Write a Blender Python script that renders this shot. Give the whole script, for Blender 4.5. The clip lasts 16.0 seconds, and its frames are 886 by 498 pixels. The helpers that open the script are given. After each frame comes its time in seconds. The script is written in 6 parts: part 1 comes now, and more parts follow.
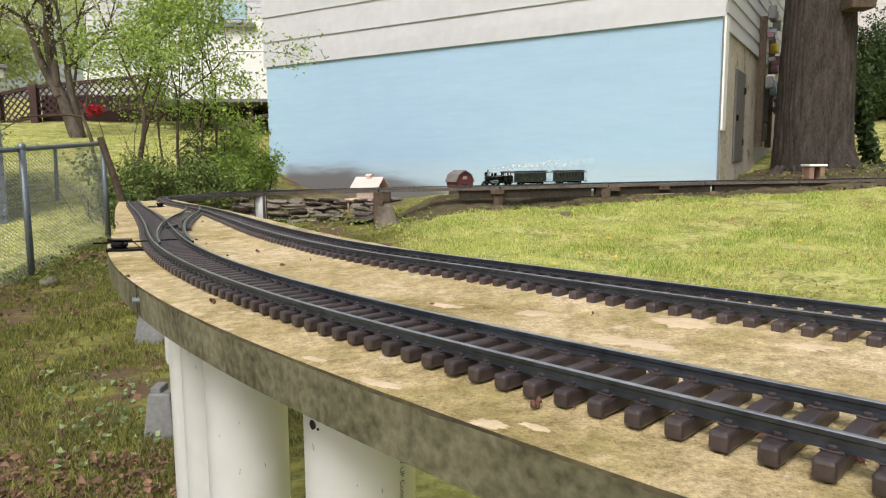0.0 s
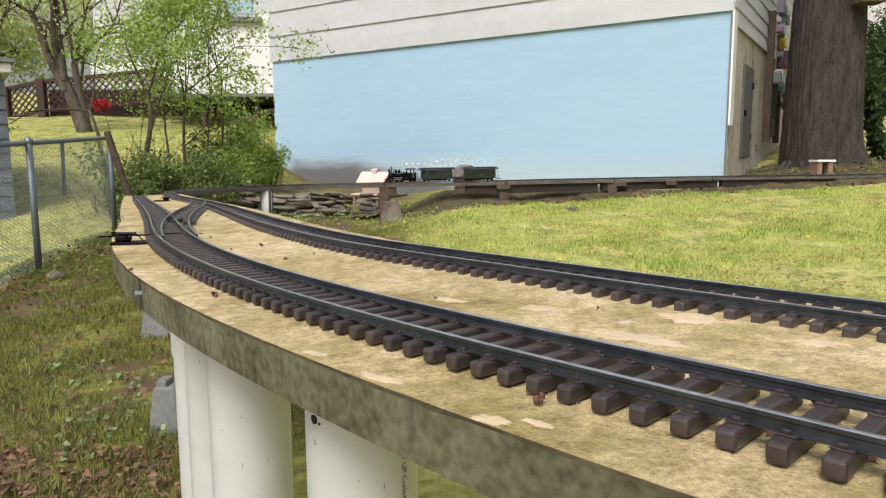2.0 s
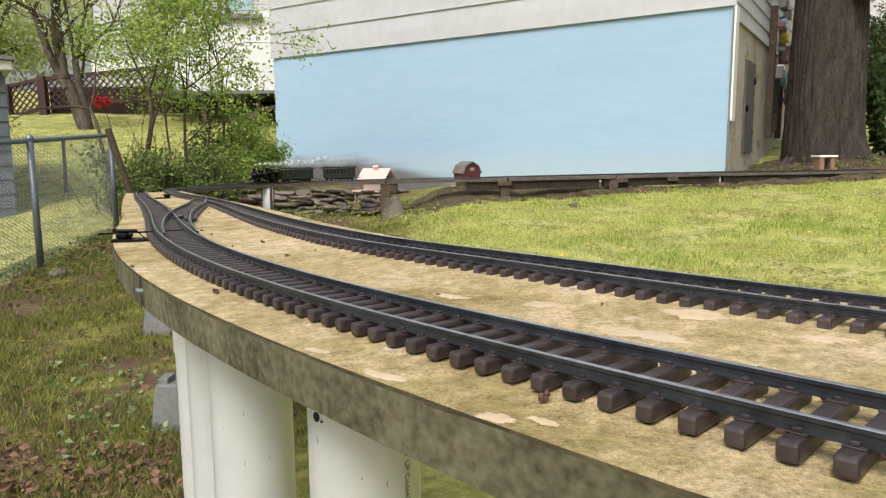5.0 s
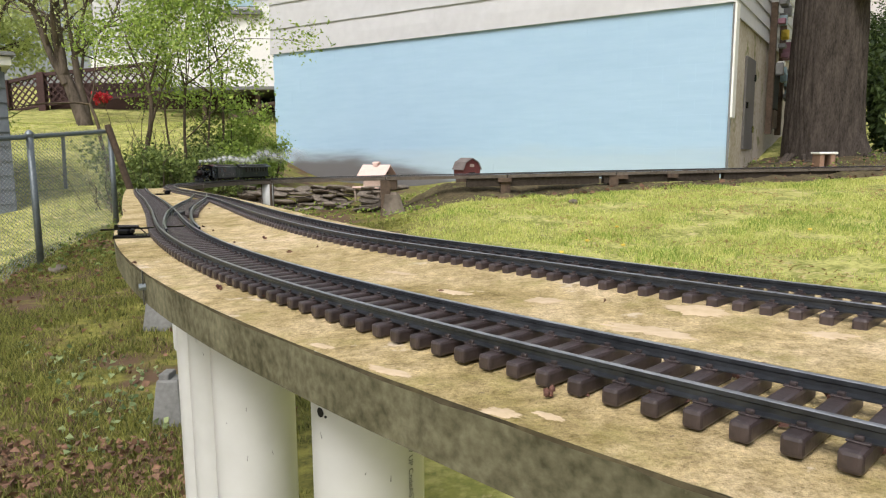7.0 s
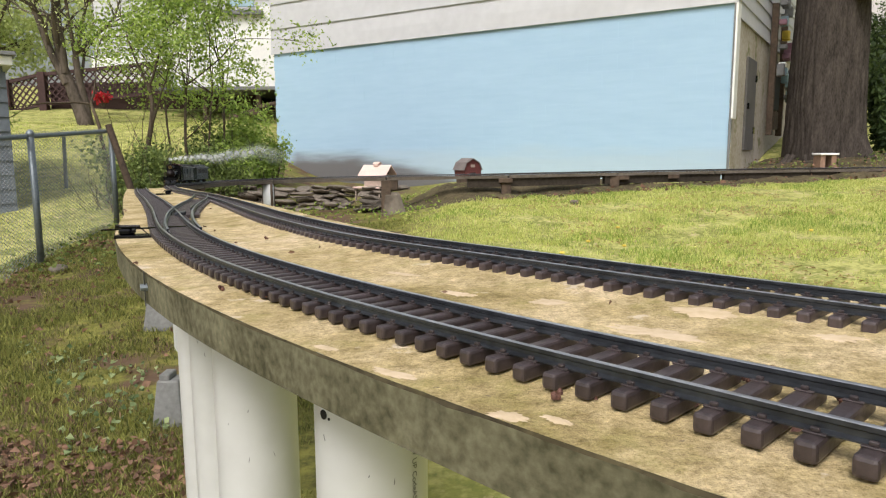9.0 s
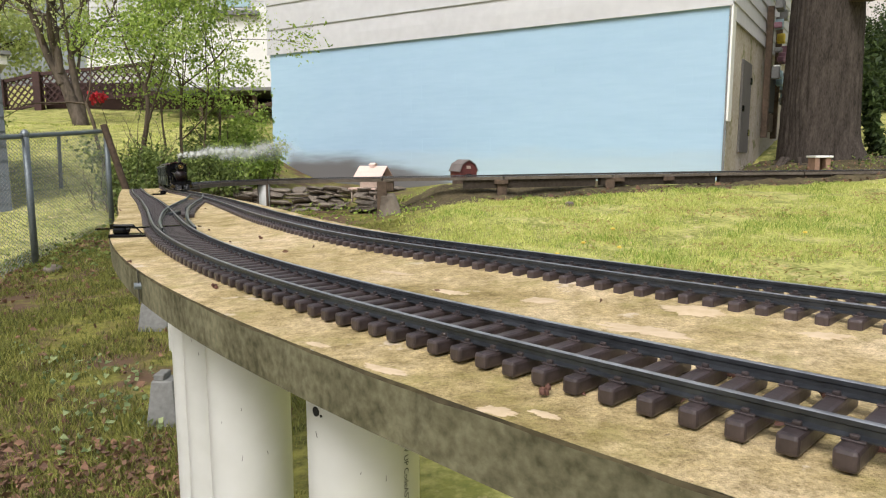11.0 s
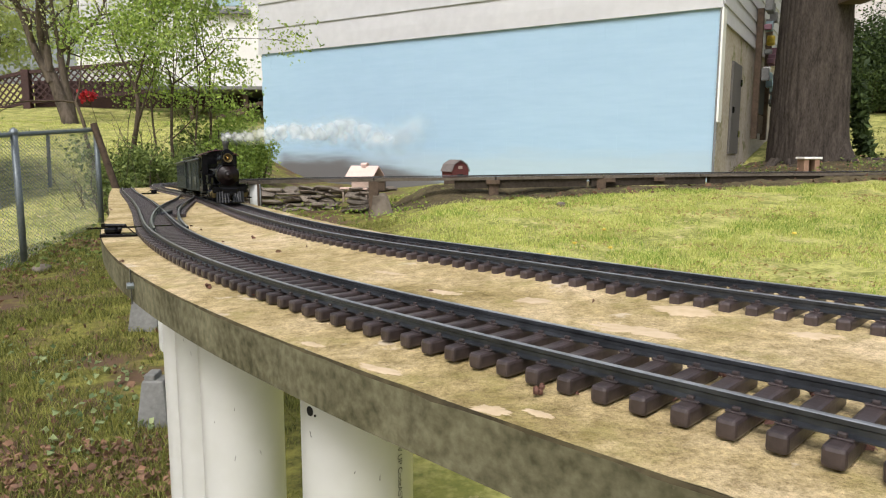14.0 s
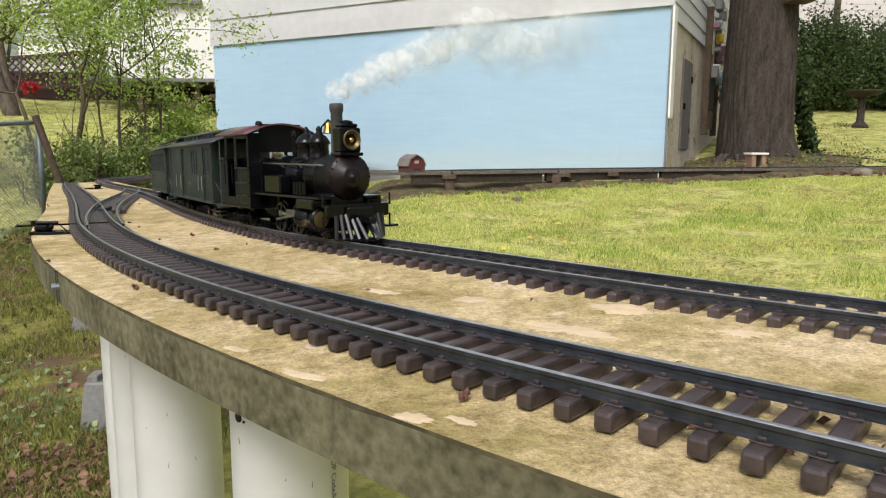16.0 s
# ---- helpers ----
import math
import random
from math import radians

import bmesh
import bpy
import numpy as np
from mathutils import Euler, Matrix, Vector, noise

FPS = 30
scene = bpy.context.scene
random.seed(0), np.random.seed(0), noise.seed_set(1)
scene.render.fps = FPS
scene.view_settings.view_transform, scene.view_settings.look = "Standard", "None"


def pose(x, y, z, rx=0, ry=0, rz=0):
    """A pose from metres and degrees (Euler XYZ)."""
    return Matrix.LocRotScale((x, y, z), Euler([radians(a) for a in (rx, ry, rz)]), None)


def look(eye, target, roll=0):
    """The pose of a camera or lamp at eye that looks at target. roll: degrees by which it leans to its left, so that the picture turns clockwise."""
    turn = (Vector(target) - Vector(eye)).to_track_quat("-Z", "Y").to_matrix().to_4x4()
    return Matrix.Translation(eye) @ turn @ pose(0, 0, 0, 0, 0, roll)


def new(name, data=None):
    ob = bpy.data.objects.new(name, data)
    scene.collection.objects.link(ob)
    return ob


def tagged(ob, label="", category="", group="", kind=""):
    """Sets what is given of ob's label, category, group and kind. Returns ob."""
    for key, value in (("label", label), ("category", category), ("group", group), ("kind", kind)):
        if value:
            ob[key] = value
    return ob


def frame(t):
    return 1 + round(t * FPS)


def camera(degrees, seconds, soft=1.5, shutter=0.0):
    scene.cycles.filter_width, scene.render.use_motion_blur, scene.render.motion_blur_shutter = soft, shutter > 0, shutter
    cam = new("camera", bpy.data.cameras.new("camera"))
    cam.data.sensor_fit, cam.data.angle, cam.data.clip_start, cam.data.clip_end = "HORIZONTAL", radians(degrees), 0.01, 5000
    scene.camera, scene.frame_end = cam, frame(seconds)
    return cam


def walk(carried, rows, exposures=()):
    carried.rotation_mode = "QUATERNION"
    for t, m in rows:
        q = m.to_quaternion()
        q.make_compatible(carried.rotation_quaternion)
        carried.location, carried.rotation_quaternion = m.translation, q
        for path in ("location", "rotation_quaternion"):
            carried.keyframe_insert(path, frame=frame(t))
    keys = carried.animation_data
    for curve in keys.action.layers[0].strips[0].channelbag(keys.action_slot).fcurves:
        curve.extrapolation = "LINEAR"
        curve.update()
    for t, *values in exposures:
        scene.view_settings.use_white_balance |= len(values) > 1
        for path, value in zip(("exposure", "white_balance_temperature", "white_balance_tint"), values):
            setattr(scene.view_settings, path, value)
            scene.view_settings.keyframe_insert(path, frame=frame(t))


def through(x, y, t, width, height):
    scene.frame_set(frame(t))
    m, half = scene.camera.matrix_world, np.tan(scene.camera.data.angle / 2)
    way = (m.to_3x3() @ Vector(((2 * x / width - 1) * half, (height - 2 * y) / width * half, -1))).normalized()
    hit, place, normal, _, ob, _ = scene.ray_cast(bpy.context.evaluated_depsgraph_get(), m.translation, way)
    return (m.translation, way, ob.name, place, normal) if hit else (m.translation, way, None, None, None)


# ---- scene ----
cam = camera(65.7, 16.0, soft=1.2)
PATH = [
    (0, (0.01, -0.01, 1.127), (0.025, 1.974, 0.879), -0.4),
    (0.5, (0.012, -0.012, 1.126), (0.023, 1.972, 0.875), -0.4),
    (1, (0.014, -0.01, 1.126), (0.021, 1.974, 0.871), -0.4),
    (1.5, (0.015, -0.007, 1.126), (0.016, 1.976, 0.866), -0.4),
    (2, (0.012, -0.004, 1.125), (0.01, 1.979, 0.863), -0.3),
    (2.5, (0.016, -0.007, 1.127), (0.011, 1.976, 0.864), -0.4),
    (3, (0.018, -0.011, 1.127), (0.011, 1.972, 0.864), -0.4),
    (3.5, (0.017, -0.011, 1.127), (0.009, 1.972, 0.863), -0.5),
    (4, (0.012, -0.005, 1.124), (0.004, 1.978, 0.859), -0.5),
    (6.5, (0.01, 0.002, 1.124), (0.007, 1.983, 0.842), -0.4),
    (7, (0.008, -0.001, 1.124), (0.003, 1.979, 0.842), -0.4),
    (7.5, (0.006, 0.001, 1.123), (0.001, 1.981, 0.842), -0.4),
    (8, (0.004, 0.004, 1.122), (0.001, 1.984, 0.841), -0.4),
    (8.5, (0.004, 0.005, 1.123), (0.001, 1.985, 0.84), -0.3),
    (9, (0.005, 0.003, 1.124), (-0.001, 1.983, 0.843), -0.3),
    (11.5, (0.008, -0.001, 1.122), (0.017, 1.98, 0.845), -0.1),
    (12, (0.007, 0.002, 1.122), (0.018, 1.982, 0.842), -0.1),
    (12.5, (0.006, 0.004, 1.121), (0.019, 1.984, 0.84), -0.0),
    (13, (0.005, 0.004, 1.12), (0.022, 1.984, 0.838), 0.0),
    (13.5, (0.006, -0.001, 1.122), (0.031, 1.979, 0.842), 0.1),
    (14, (0.006, -0.004, 1.123), (0.037, 1.977, 0.846), 0.1),
    (14.5, (0.004, 0.001, 1.123), (0.042, 1.981, 0.847), 0.1),
    (15, (0.001, 0.008, 1.121), (0.045, 1.988, 0.843), 0.2),
    (15.5, (0.004, 0.013, 1.12), (0.064, 1.992, 0.836), 0.2),
    (16, (0.024, 0.009, 1.124), (0.176, 1.982, 0.832), 0.3),
]
walk(cam, [(t, look(eye, target, roll)) for t, eye, target, roll in PATH], [(0, 0.06, 6250, 11), (16, 0.06, 6250, 11)])

# ---- light ----
world = bpy.data.worlds.new("sky")
scene.world = world
world.use_nodes = True
wn = world.node_tree.nodes
wl = world.node_tree.links
sky = wn.new("ShaderNodeTexSky")
sky.sky_type = "NISHITA"
sky.sun_disc = False
sky.sun_elevation = radians(50)
sky.sun_rotation = radians(200)
sky.air_density = 1.6
sky.dust_density = 6.0
sky_grey = wn.new("ShaderNodeHueSaturation")
sky_grey.inputs["Saturation"].default_value = 0.45
wl.new(sky.outputs[0], sky_grey.inputs["Color"])
wl.new(sky_grey.outputs[0], wn["Background"].inputs["Color"])
wn["Background"].inputs["Strength"].default_value = 0.15
sun_data = bpy.data.lights.new("sun", "SUN")
sun_data.energy = 2.1
sun_data.angle = radians(22)
sun_data.color = (1.0, 0.965, 0.91)
sun = new("sun", sun_data)
sun.matrix_basis = look((-4, -6, 14), (0, 4, 0))


# ---- materials ----
def material(name, color, color2=None, rough=0.7, metal=0.0, grain=40.0, bump=0.2, blotch=3.0, spec=0.5, dirt=None, dirt_at=0.6, spread=0.15, vary=0.0, stretch=None):
    """A surface with variation at two scales: fine grain and large blotches, optional patches of dirt, optional variation per object."""
    m = bpy.data.materials.new(name)
    m.use_nodes = True
    n, l = m.node_tree.nodes, m.node_tree.links
    b = n["Principled BSDF"]
    b.inputs["Roughness"].default_value = rough
    b.inputs["Metallic"].default_value = metal
    b.inputs["Specular IOR Level"].default_value = spec
    co = n.new("ShaderNodeTexCoord")
    fine, wide = n.new("ShaderNodeTexNoise"), n.new("ShaderNodeTexNoise")
    for t, sc in ((fine, grain), (wide, blotch)):
        t.inputs["Scale"].default_value = sc
        t.inputs["Detail"].default_value = 6
        if stretch:
            mp = n.new("ShaderNodeMapping")
            mp.inputs["Scale"].default_value = stretch
            l.new(co.outputs["Object"], mp.inputs["Vector"])
            l.new(mp.outputs[0], t.inputs["Vector"])
        else:
            l.new(co.outputs["Object"], t.inputs["Vector"])
    ramp = n.new("ShaderNodeValToRGB")
    c2 = color2 or tuple(c * 0.7 for c in color)
    ramp.color_ramp.elements[0].position = 0.5 - spread
    ramp.color_ramp.elements[1].position = 0.5 + spread
    ramp.color_ramp.elements[0].color = (*c2, 1)
    ramp.color_ramp.elements[1].color = (*color, 1)
    mixf = n.new("ShaderNodeMath")
    mixf.operation = "MULTIPLY_ADD"
    mixf.inputs[1].default_value = 0.5
    half = n.new("ShaderNodeMath")
    half.operation = "MULTIPLY"
    half.inputs[1].default_value = 0.5
    l.new(wide.outputs["Fac"], half.inputs[0])
    l.new(fine.outputs["Fac"], mixf.inputs[0])
    l.new(half.outputs[0], mixf.inputs[2])
    l.new(mixf.outputs[0], ramp.inputs[0])
    out = ramp.outputs[0]
    if dirt:
        d = n.new("ShaderNodeTexNoise")
        d.inputs["Scale"].default_value = blotch * 2.3
        d.inputs["Detail"].default_value = 8
        d.inputs["Roughness"].default_value = 0.65
        l.new(co.outputs["Object"], d.inputs["Vector"])
        r2 = n.new("ShaderNodeValToRGB")
        r2.color_ramp.elements[0].position = dirt_at
        r2.color_ramp.elements[1].position = dirt_at + 0.08
        l.new(d.outputs["Fac"], r2.inputs[0])
        mx = n.new("ShaderNodeMixRGB")
        mx.inputs[2].default_value = (*dirt, 1)
        l.new(r2.outputs[0], mx.inputs[0])
        l.new(out, mx.inputs[1])
        out = mx.outputs[0]
    if vary:
        info = n.new("ShaderNodeObjectInfo")
        geo = n.new("ShaderNodeNewGeometry")
        addr = n.new("ShaderNodeMath")
        addr.operation = "ADD"
        l.new(info.outputs["Random"], addr.inputs[0])
        l.new(geo.outputs["Random Per Island"], addr.inputs[1])
        hsv = n.new("ShaderNodeHueSaturation")
        mr = n.new("ShaderNodeMapRange")
        mr.inputs["From Max"].default_value = 2.0
        mr.inputs["To Min"].default_value = 1 - vary
        mr.inputs["To Max"].default_value = 1 + vary
        l.new(addr.outputs[0], mr.inputs["Value"])
        l.new(mr.outputs[0], hsv.inputs["Value"])
        l.new(out, hsv.inputs["Color"])
        out = hsv.outputs[0]
    l.new(out, b.inputs["Base Color"])
    if bump:
        bp = n.new("ShaderNodeBump")
        bp.inputs["Strength"].default_value = bump
        bp.inputs["Distance"].default_value = 0.3 / grain
        l.new(mixf.outputs[0], bp.inputs["Height"])
        l.new(bp.outputs[0], b.inputs["Normal"])
    return m


def slab_concrete():
    """Old concrete: ochre algae film, pale scoured patches with hard ragged rims, dark pits and specks."""
    m = bpy.data.materials.new("concrete")
    m.use_nodes = True
    n, l = m.node_tree.nodes, m.node_tree.links
    b = n["Principled BSDF"]
    b.inputs["Roughness"].default_value = 0.95
    b.inputs["Specular IOR Level"].default_value = 0.2
    co = n.new("ShaderNodeTexCoord")

    def tex(scale, detail=8, rough=0.6):
        t = n.new("ShaderNodeTexNoise")
        t.inputs["Scale"].default_value, t.inputs["Detail"].default_value, t.inputs["Roughness"].default_value = scale, detail, rough
        l.new(co.outputs["Object"], t.inputs["Vector"])
        return t.outputs["Fac"]

    def ramp(src, stops):
        r = n.new("ShaderNodeValToRGB")
        e = r.color_ramp.elements
        e[0].position, e[0].color = stops[0][0], (*stops[0][1], 1)
        e[1].position, e[1].color = stops[-1][0], (*stops[-1][1], 1)
        for pos, c in stops[1:-1]:
            e.new(pos).color = (*c, 1)
        l.new(src, r.inputs[0])
        return r.outputs[0]

    def mix(fac, a, c, mode="MIX"):
        x = n.new("ShaderNodeMixRGB")
        x.blend_type = mode
        l.new(fac, x.inputs[0])
        l.new(a, x.inputs[1])
        l.new(c, x.inputs[2])
        return x.outputs[0]
    film = ramp(tex(7.5, 10, 0.66), [(0.34, (0.27, 0.21, 0.088)), (0.46, (0.42, 0.33, 0.172)), (0.57, (0.52, 0.415, 0.25)), (0.70, (0.62, 0.50, 0.345))])
    crust = ramp(tex(75, 9, 0.8), [(0.36, (0.55, 0.52, 0.41)), (0.50, (1.0, 0.985, 0.95)), (0.64, (1.36, 1.34, 1.31))])
    grain = ramp(tex(420, 6, 0.9), [(0.36, (0.45, 0.42, 0.34)), (0.5, (1.0, 1.0, 1.0)), (0.66, (1.35, 1.33, 1.28))])
    one = n.new("ShaderNodeValue")
    one.outputs[0].default_value = 0.9
    col = mix(one.outputs[0], film, crust, "MULTIPLY")
    col = mix(one.outputs[0], col, grain, "MULTIPLY")
    pale = ramp(tex(16.0, 10, 0.6), [(0.63, (0, 0, 0)), (0.655, (0.8, 0.8, 0.8))])
    tone = ramp(tex(60, 5), [(0.3, (0.54, 0.44, 0.31)), (0.7, (0.66, 0.56, 0.42))])
    col = mix(pale, col, tone)
    green = ramp(tex(19, 8, 0.7), [(0.52, (0, 0, 0)), (0.68, (0.6, 0.6, 0.6))])
    moss = n.new("ShaderNodeRGB")
    moss.outputs[0].default_value = (0.25, 0.225, 0.055, 1)
    col = mix(green, col, moss.outputs[0])
    pit = ramp(tex(120, 3, 0.5), [(0.71, (0, 0, 0)), (0.75, (0.7, 0.7, 0.7))])
    dark = n.new("ShaderNodeRGB")
    dark.outputs[0].default_value = (0.15, 0.115, 0.07, 1)
    col = mix(pit, col, dark.outputs[0])
    l.new(col, b.inputs["Base Color"])
    bp = n.new("ShaderNodeBump")
    bp.inputs["Strength"].default_value = 0.9
    bp.inputs["Distance"].default_value = 0.003
    l.new(tex(140, 6, 0.7), bp.inputs["Height"])
    l.new(bp.outputs[0], b.inputs["Normal"])
    return m


CONCRETE = slab_concrete()
EDGE = material("slab_edge", (0.185, 0.172, 0.108), (0.055, 0.050, 0.026), rough=0.93, grain=130, bump=0.8, blotch=14, spec=0.2, spread=0.14, dirt=(0.235, 0.22, 0.155), dirt_at=0.66)
SCOUR = material("scoured_concrete", (0.62, 0.49, 0.34), (0.47, 0.36, 0.22), rough=0.95, grain=150, bump=0.4, blotch=30, spec=0.2)
RAIL = material("rail", (0.060, 0.065, 0.074), (0.022, 0.024, 0.028), rough=0.32, metal=0.45, grain=120, bump=0.12, blotch=20)
# pale colour holds both worn metal and the sky's highlight on the head
RAILHEAD = material("rail_head", (0.50, 0.51, 0.53), (0.24, 0.245, 0.255), rough=0.34, metal=0.8, grain=160, bump=0.1, blotch=14, spread=0.2)
TIE = material("tie", (0.066, 0.049, 0.048), (0.028, 0.021, 0.020), rough=0.36, grain=260, bump=0.3, blotch=40, vary=0.3)
PVC = material("pvc", (0.56, 0.56, 0.545), (0.50, 0.50, 0.475), rough=0.33, grain=30, bump=0.03, blotch=6, dirt=(0.40, 0.39, 0.35), dirt_at=0.68)
def blue_wall():
    """Chalky sky-blue paint on block, faded in bands, darker and browner low down at one end."""
    m = material("blue_paint", (0.350, 0.492, 0.625), (0.312, 0.450, 0.585), rough=0.75, grain=5, bump=0.08, blotch=0.8)
    n, l = m.node_tree.nodes, m.node_tree.links
    b = n["Principled BSDF"]
    src = b.inputs["Base Color"].links[0].from_socket
    geo = n.new("ShaderNodeNewGeometry")
    courses = n.new("ShaderNodeMapping")
    courses.inputs["Scale"].default_value = (0.45, 0.45, 3.2)
    l.new(geo.outputs["Position"], courses.inputs["Vector"])
    for t in list(n):
        if t.type == "TEX_NOISE":
            l.new(courses.outputs[0], t.inputs["Vector"])
    sep = n.new("ShaderNodeSeparateXYZ")
    l.new(geo.outputs["Position"], sep.inputs[0])

    def calc(op, a, c, d=None):
        x = n.new("ShaderNodeMath")
        x.operation = op
        for k, v in enumerate((a, c, d)):
            if v is None:
                continue
            if isinstance(v, (int, float)):
                x.inputs[k].default_value = v
            else:
                l.new(v, x.inputs[k])
        return x.outputs[0]
    ns = n.new("ShaderNodeTexNoise")
    ns.inputs["Scale"].default_value, ns.inputs["Detail"].default_value = 3.0, 8
    smear = n.new("ShaderNodeMapping")
    smear.inputs["Scale"].default_value = (0.4, 0.4, 2.6)
    l.new(geo.outputs["Position"], smear.inputs["Vector"])
    l.new(smear.outputs[0], ns.inputs["Vector"])
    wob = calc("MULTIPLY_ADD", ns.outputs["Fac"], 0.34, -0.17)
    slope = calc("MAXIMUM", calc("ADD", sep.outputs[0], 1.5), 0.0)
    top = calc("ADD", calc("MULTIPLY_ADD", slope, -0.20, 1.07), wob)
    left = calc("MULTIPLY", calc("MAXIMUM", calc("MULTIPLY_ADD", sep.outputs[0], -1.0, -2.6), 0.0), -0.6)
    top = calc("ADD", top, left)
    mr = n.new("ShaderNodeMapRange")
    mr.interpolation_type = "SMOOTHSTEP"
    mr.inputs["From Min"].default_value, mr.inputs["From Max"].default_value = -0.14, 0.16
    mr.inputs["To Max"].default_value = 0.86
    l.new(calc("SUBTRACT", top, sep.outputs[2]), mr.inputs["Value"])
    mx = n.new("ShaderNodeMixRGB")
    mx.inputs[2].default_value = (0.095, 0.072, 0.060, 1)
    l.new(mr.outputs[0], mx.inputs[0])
    l.new(src, mx.inputs[1])
    # pale bloom along the foot of the wall
    mr2 = n.new("ShaderNodeMapRange")
    mr2.interpolation_type = "SMOOTHSTEP"
    mr2.inputs["From Min"].default_value, mr2.inputs["From Max"].default_value = 1.25, 0.95
    mr2.inputs["To Max"].default_value = 0.5
    l.new(calc("ADD", sep.outputs[2], wob), mr2.inputs["Value"])
    mx2 = n.new("ShaderNodeMixRGB")
    mx2.inputs[2].default_value = (0.40, 0.47, 0.50, 1)
    l.new(mr2.outputs[0], mx2.inputs[0])
    l.new(src, mx2.inputs[1])
    l.new(mx2.outputs[0], mx.inputs[1])
    l.new(mx.outputs[0], b.inputs["Base Color"])
    return m


BLOCKBLUE = blue_wall()
SIDING = material("white_siding", (0.52, 0.515, 0.525), (0.45, 0.445, 0.455), rough=0.5, grain=8, bump=0.05, blotch=0.8)
def lawn():
    """Soil, moss and thin turf in patches; barer and browner under the slab and by the fence."""
    m = material("lawn", (0.43, 0.41, 0.14), (0.17, 0.185, 0.045), rough=0.95, grain=34, bump=1.0, blotch=4.5, dirt=(0.46, 0.38, 0.20), dirt_at=0.57, spec=0.1, spread=0.085)
    n, l = m.node_tree.nodes, m.node_tree.links
    b = n["Principled BSDF"]
    src = b.inputs["Base Color"].links[0].from_socket
    co = n.new("ShaderNodeTexCoord")
    sep = n.new("ShaderNodeSeparateXYZ")
    l.new(co.outputs["Object"], sep.inputs[0])
    ns = n.new("ShaderNodeTexNoise")
    ns.inputs["Scale"].default_value, ns.inputs["Detail"].default_value, ns.inputs["Roughness"].default_value = 2.2, 9, 0.65
    l.new(co.outputs["Object"], ns.inputs["Vector"])
    side = n.new("ShaderNodeMapRange")
    side.inputs["From Min"].default_value, side.inputs["From Max"].default_value = 0.25, -0.8
    side.inputs["To Min"].default_value, side.inputs["To Max"].default_value = -0.16, 0.045
    l.new(sep.outputs[0], side.inputs["Value"])
    hill = n.new("ShaderNodeMapRange")
    hill.inputs["From Min"].default_value, hill.inputs["From Max"].default_value = -3.3, -3.0
    hill.inputs["To Min"].default_value, hill.inputs["To Max"].default_value = -0.25, 0.0
    l.new(sep.outputs[0], hill.inputs["Value"])
    both = n.new("ShaderNodeMath")
    both.operation = "ADD"
    l.new(side.outputs[0], both.inputs[0])
    l.new(hill.outputs[0], both.inputs[1])
    add = n.new("ShaderNodeMath")
    add.operation = "ADD"
    l.new(ns.outputs["Fac"], add.inputs[0])
    l.new(both.outputs[0], add.inputs[1])
    r = n.new("ShaderNodeValToRGB")
    r.color_ramp.elements[0].position, r.color_ramp.elements[1].position = 0.50, 0.60
    l.new(add.outputs[0], r.inputs[0])
    mx = n.new("ShaderNodeMixRGB")
    mx.inputs[2].default_value = (0.12, 0.078, 0.05, 1)
    l.new(r.outputs[0], mx.inputs[0])
    # the strip between fence and slab is moss rather than turf
    strip = n.new("ShaderNodeMapRange")
    strip.inputs["From Min"].default_value, strip.inputs["From Max"].default_value = 0.35, -0.35
    l.new(sep.outputs[0], strip.inputs["Value"])
    moss = n.new("ShaderNodeValToRGB")
    moss.color_ramp.elements[0].position, moss.color_ramp.elements[1].position = 0.38, 0.62
    moss.color_ramp.elements[0].color, moss.color_ramp.elements[1].color = (0.075, 0.075, 0.022, 1), (0.25, 0.235, 0.06, 1)
    fine = n.new("ShaderNodeTexNoise")
    fine.inputs["Scale"].default_value, fine.inputs["Detail"].default_value, fine.inputs["Roughness"].default_value = 14, 9, 0.75
    l.new(co.outputs["Object"], fine.inputs["Vector"])
    l.new(fine.outputs["Fac"], moss.inputs[0])
    edge = n.new("ShaderNodeMath")
    edge.operation = "MULTIPLY"
    past = n.new("ShaderNodeMapRange")
    past.inputs["From Min"].default_value, past.inputs["From Max"].default_value = -3.1, -2.7
    l.new(sep.outputs[0], past.inputs["Value"])
    l.new(strip.outputs[0], edge.inputs[0])
    l.new(past.outputs[0], edge.inputs[1])
    turf = n.new("ShaderNodeMixRGB")
    l.new(edge.outputs[0], turf.inputs[0])
    l.new(src, turf.inputs[1])
    l.new(moss.outputs[0], turf.inputs[2])
    l.new(turf.outputs[0], mx.inputs[1])
    l.new(mx.outputs[0], b.inputs["Base Color"])
    return m


GRASS = lawn()
BARK = material("bark", (0.082, 0.068, 0.058), (0.022, 0.018, 0.015), rough=0.95, grain=70, bump=1.0, blotch=13, spec=0.1, spread=0.15, stretch=(1, 1, 0.26))
BLACK = material("engine_black", (0.005, 0.005, 0.006), (0.0025, 0.0025, 0.003), rough=0.15, grain=80, bump=0.02, blotch=12, spec=0.2)
BOARD = material("board", (0.15, 0.125, 0.10), (0.07, 0.055, 0.04), rough=0.9, grain=30, bump=0.3, blotch=3)


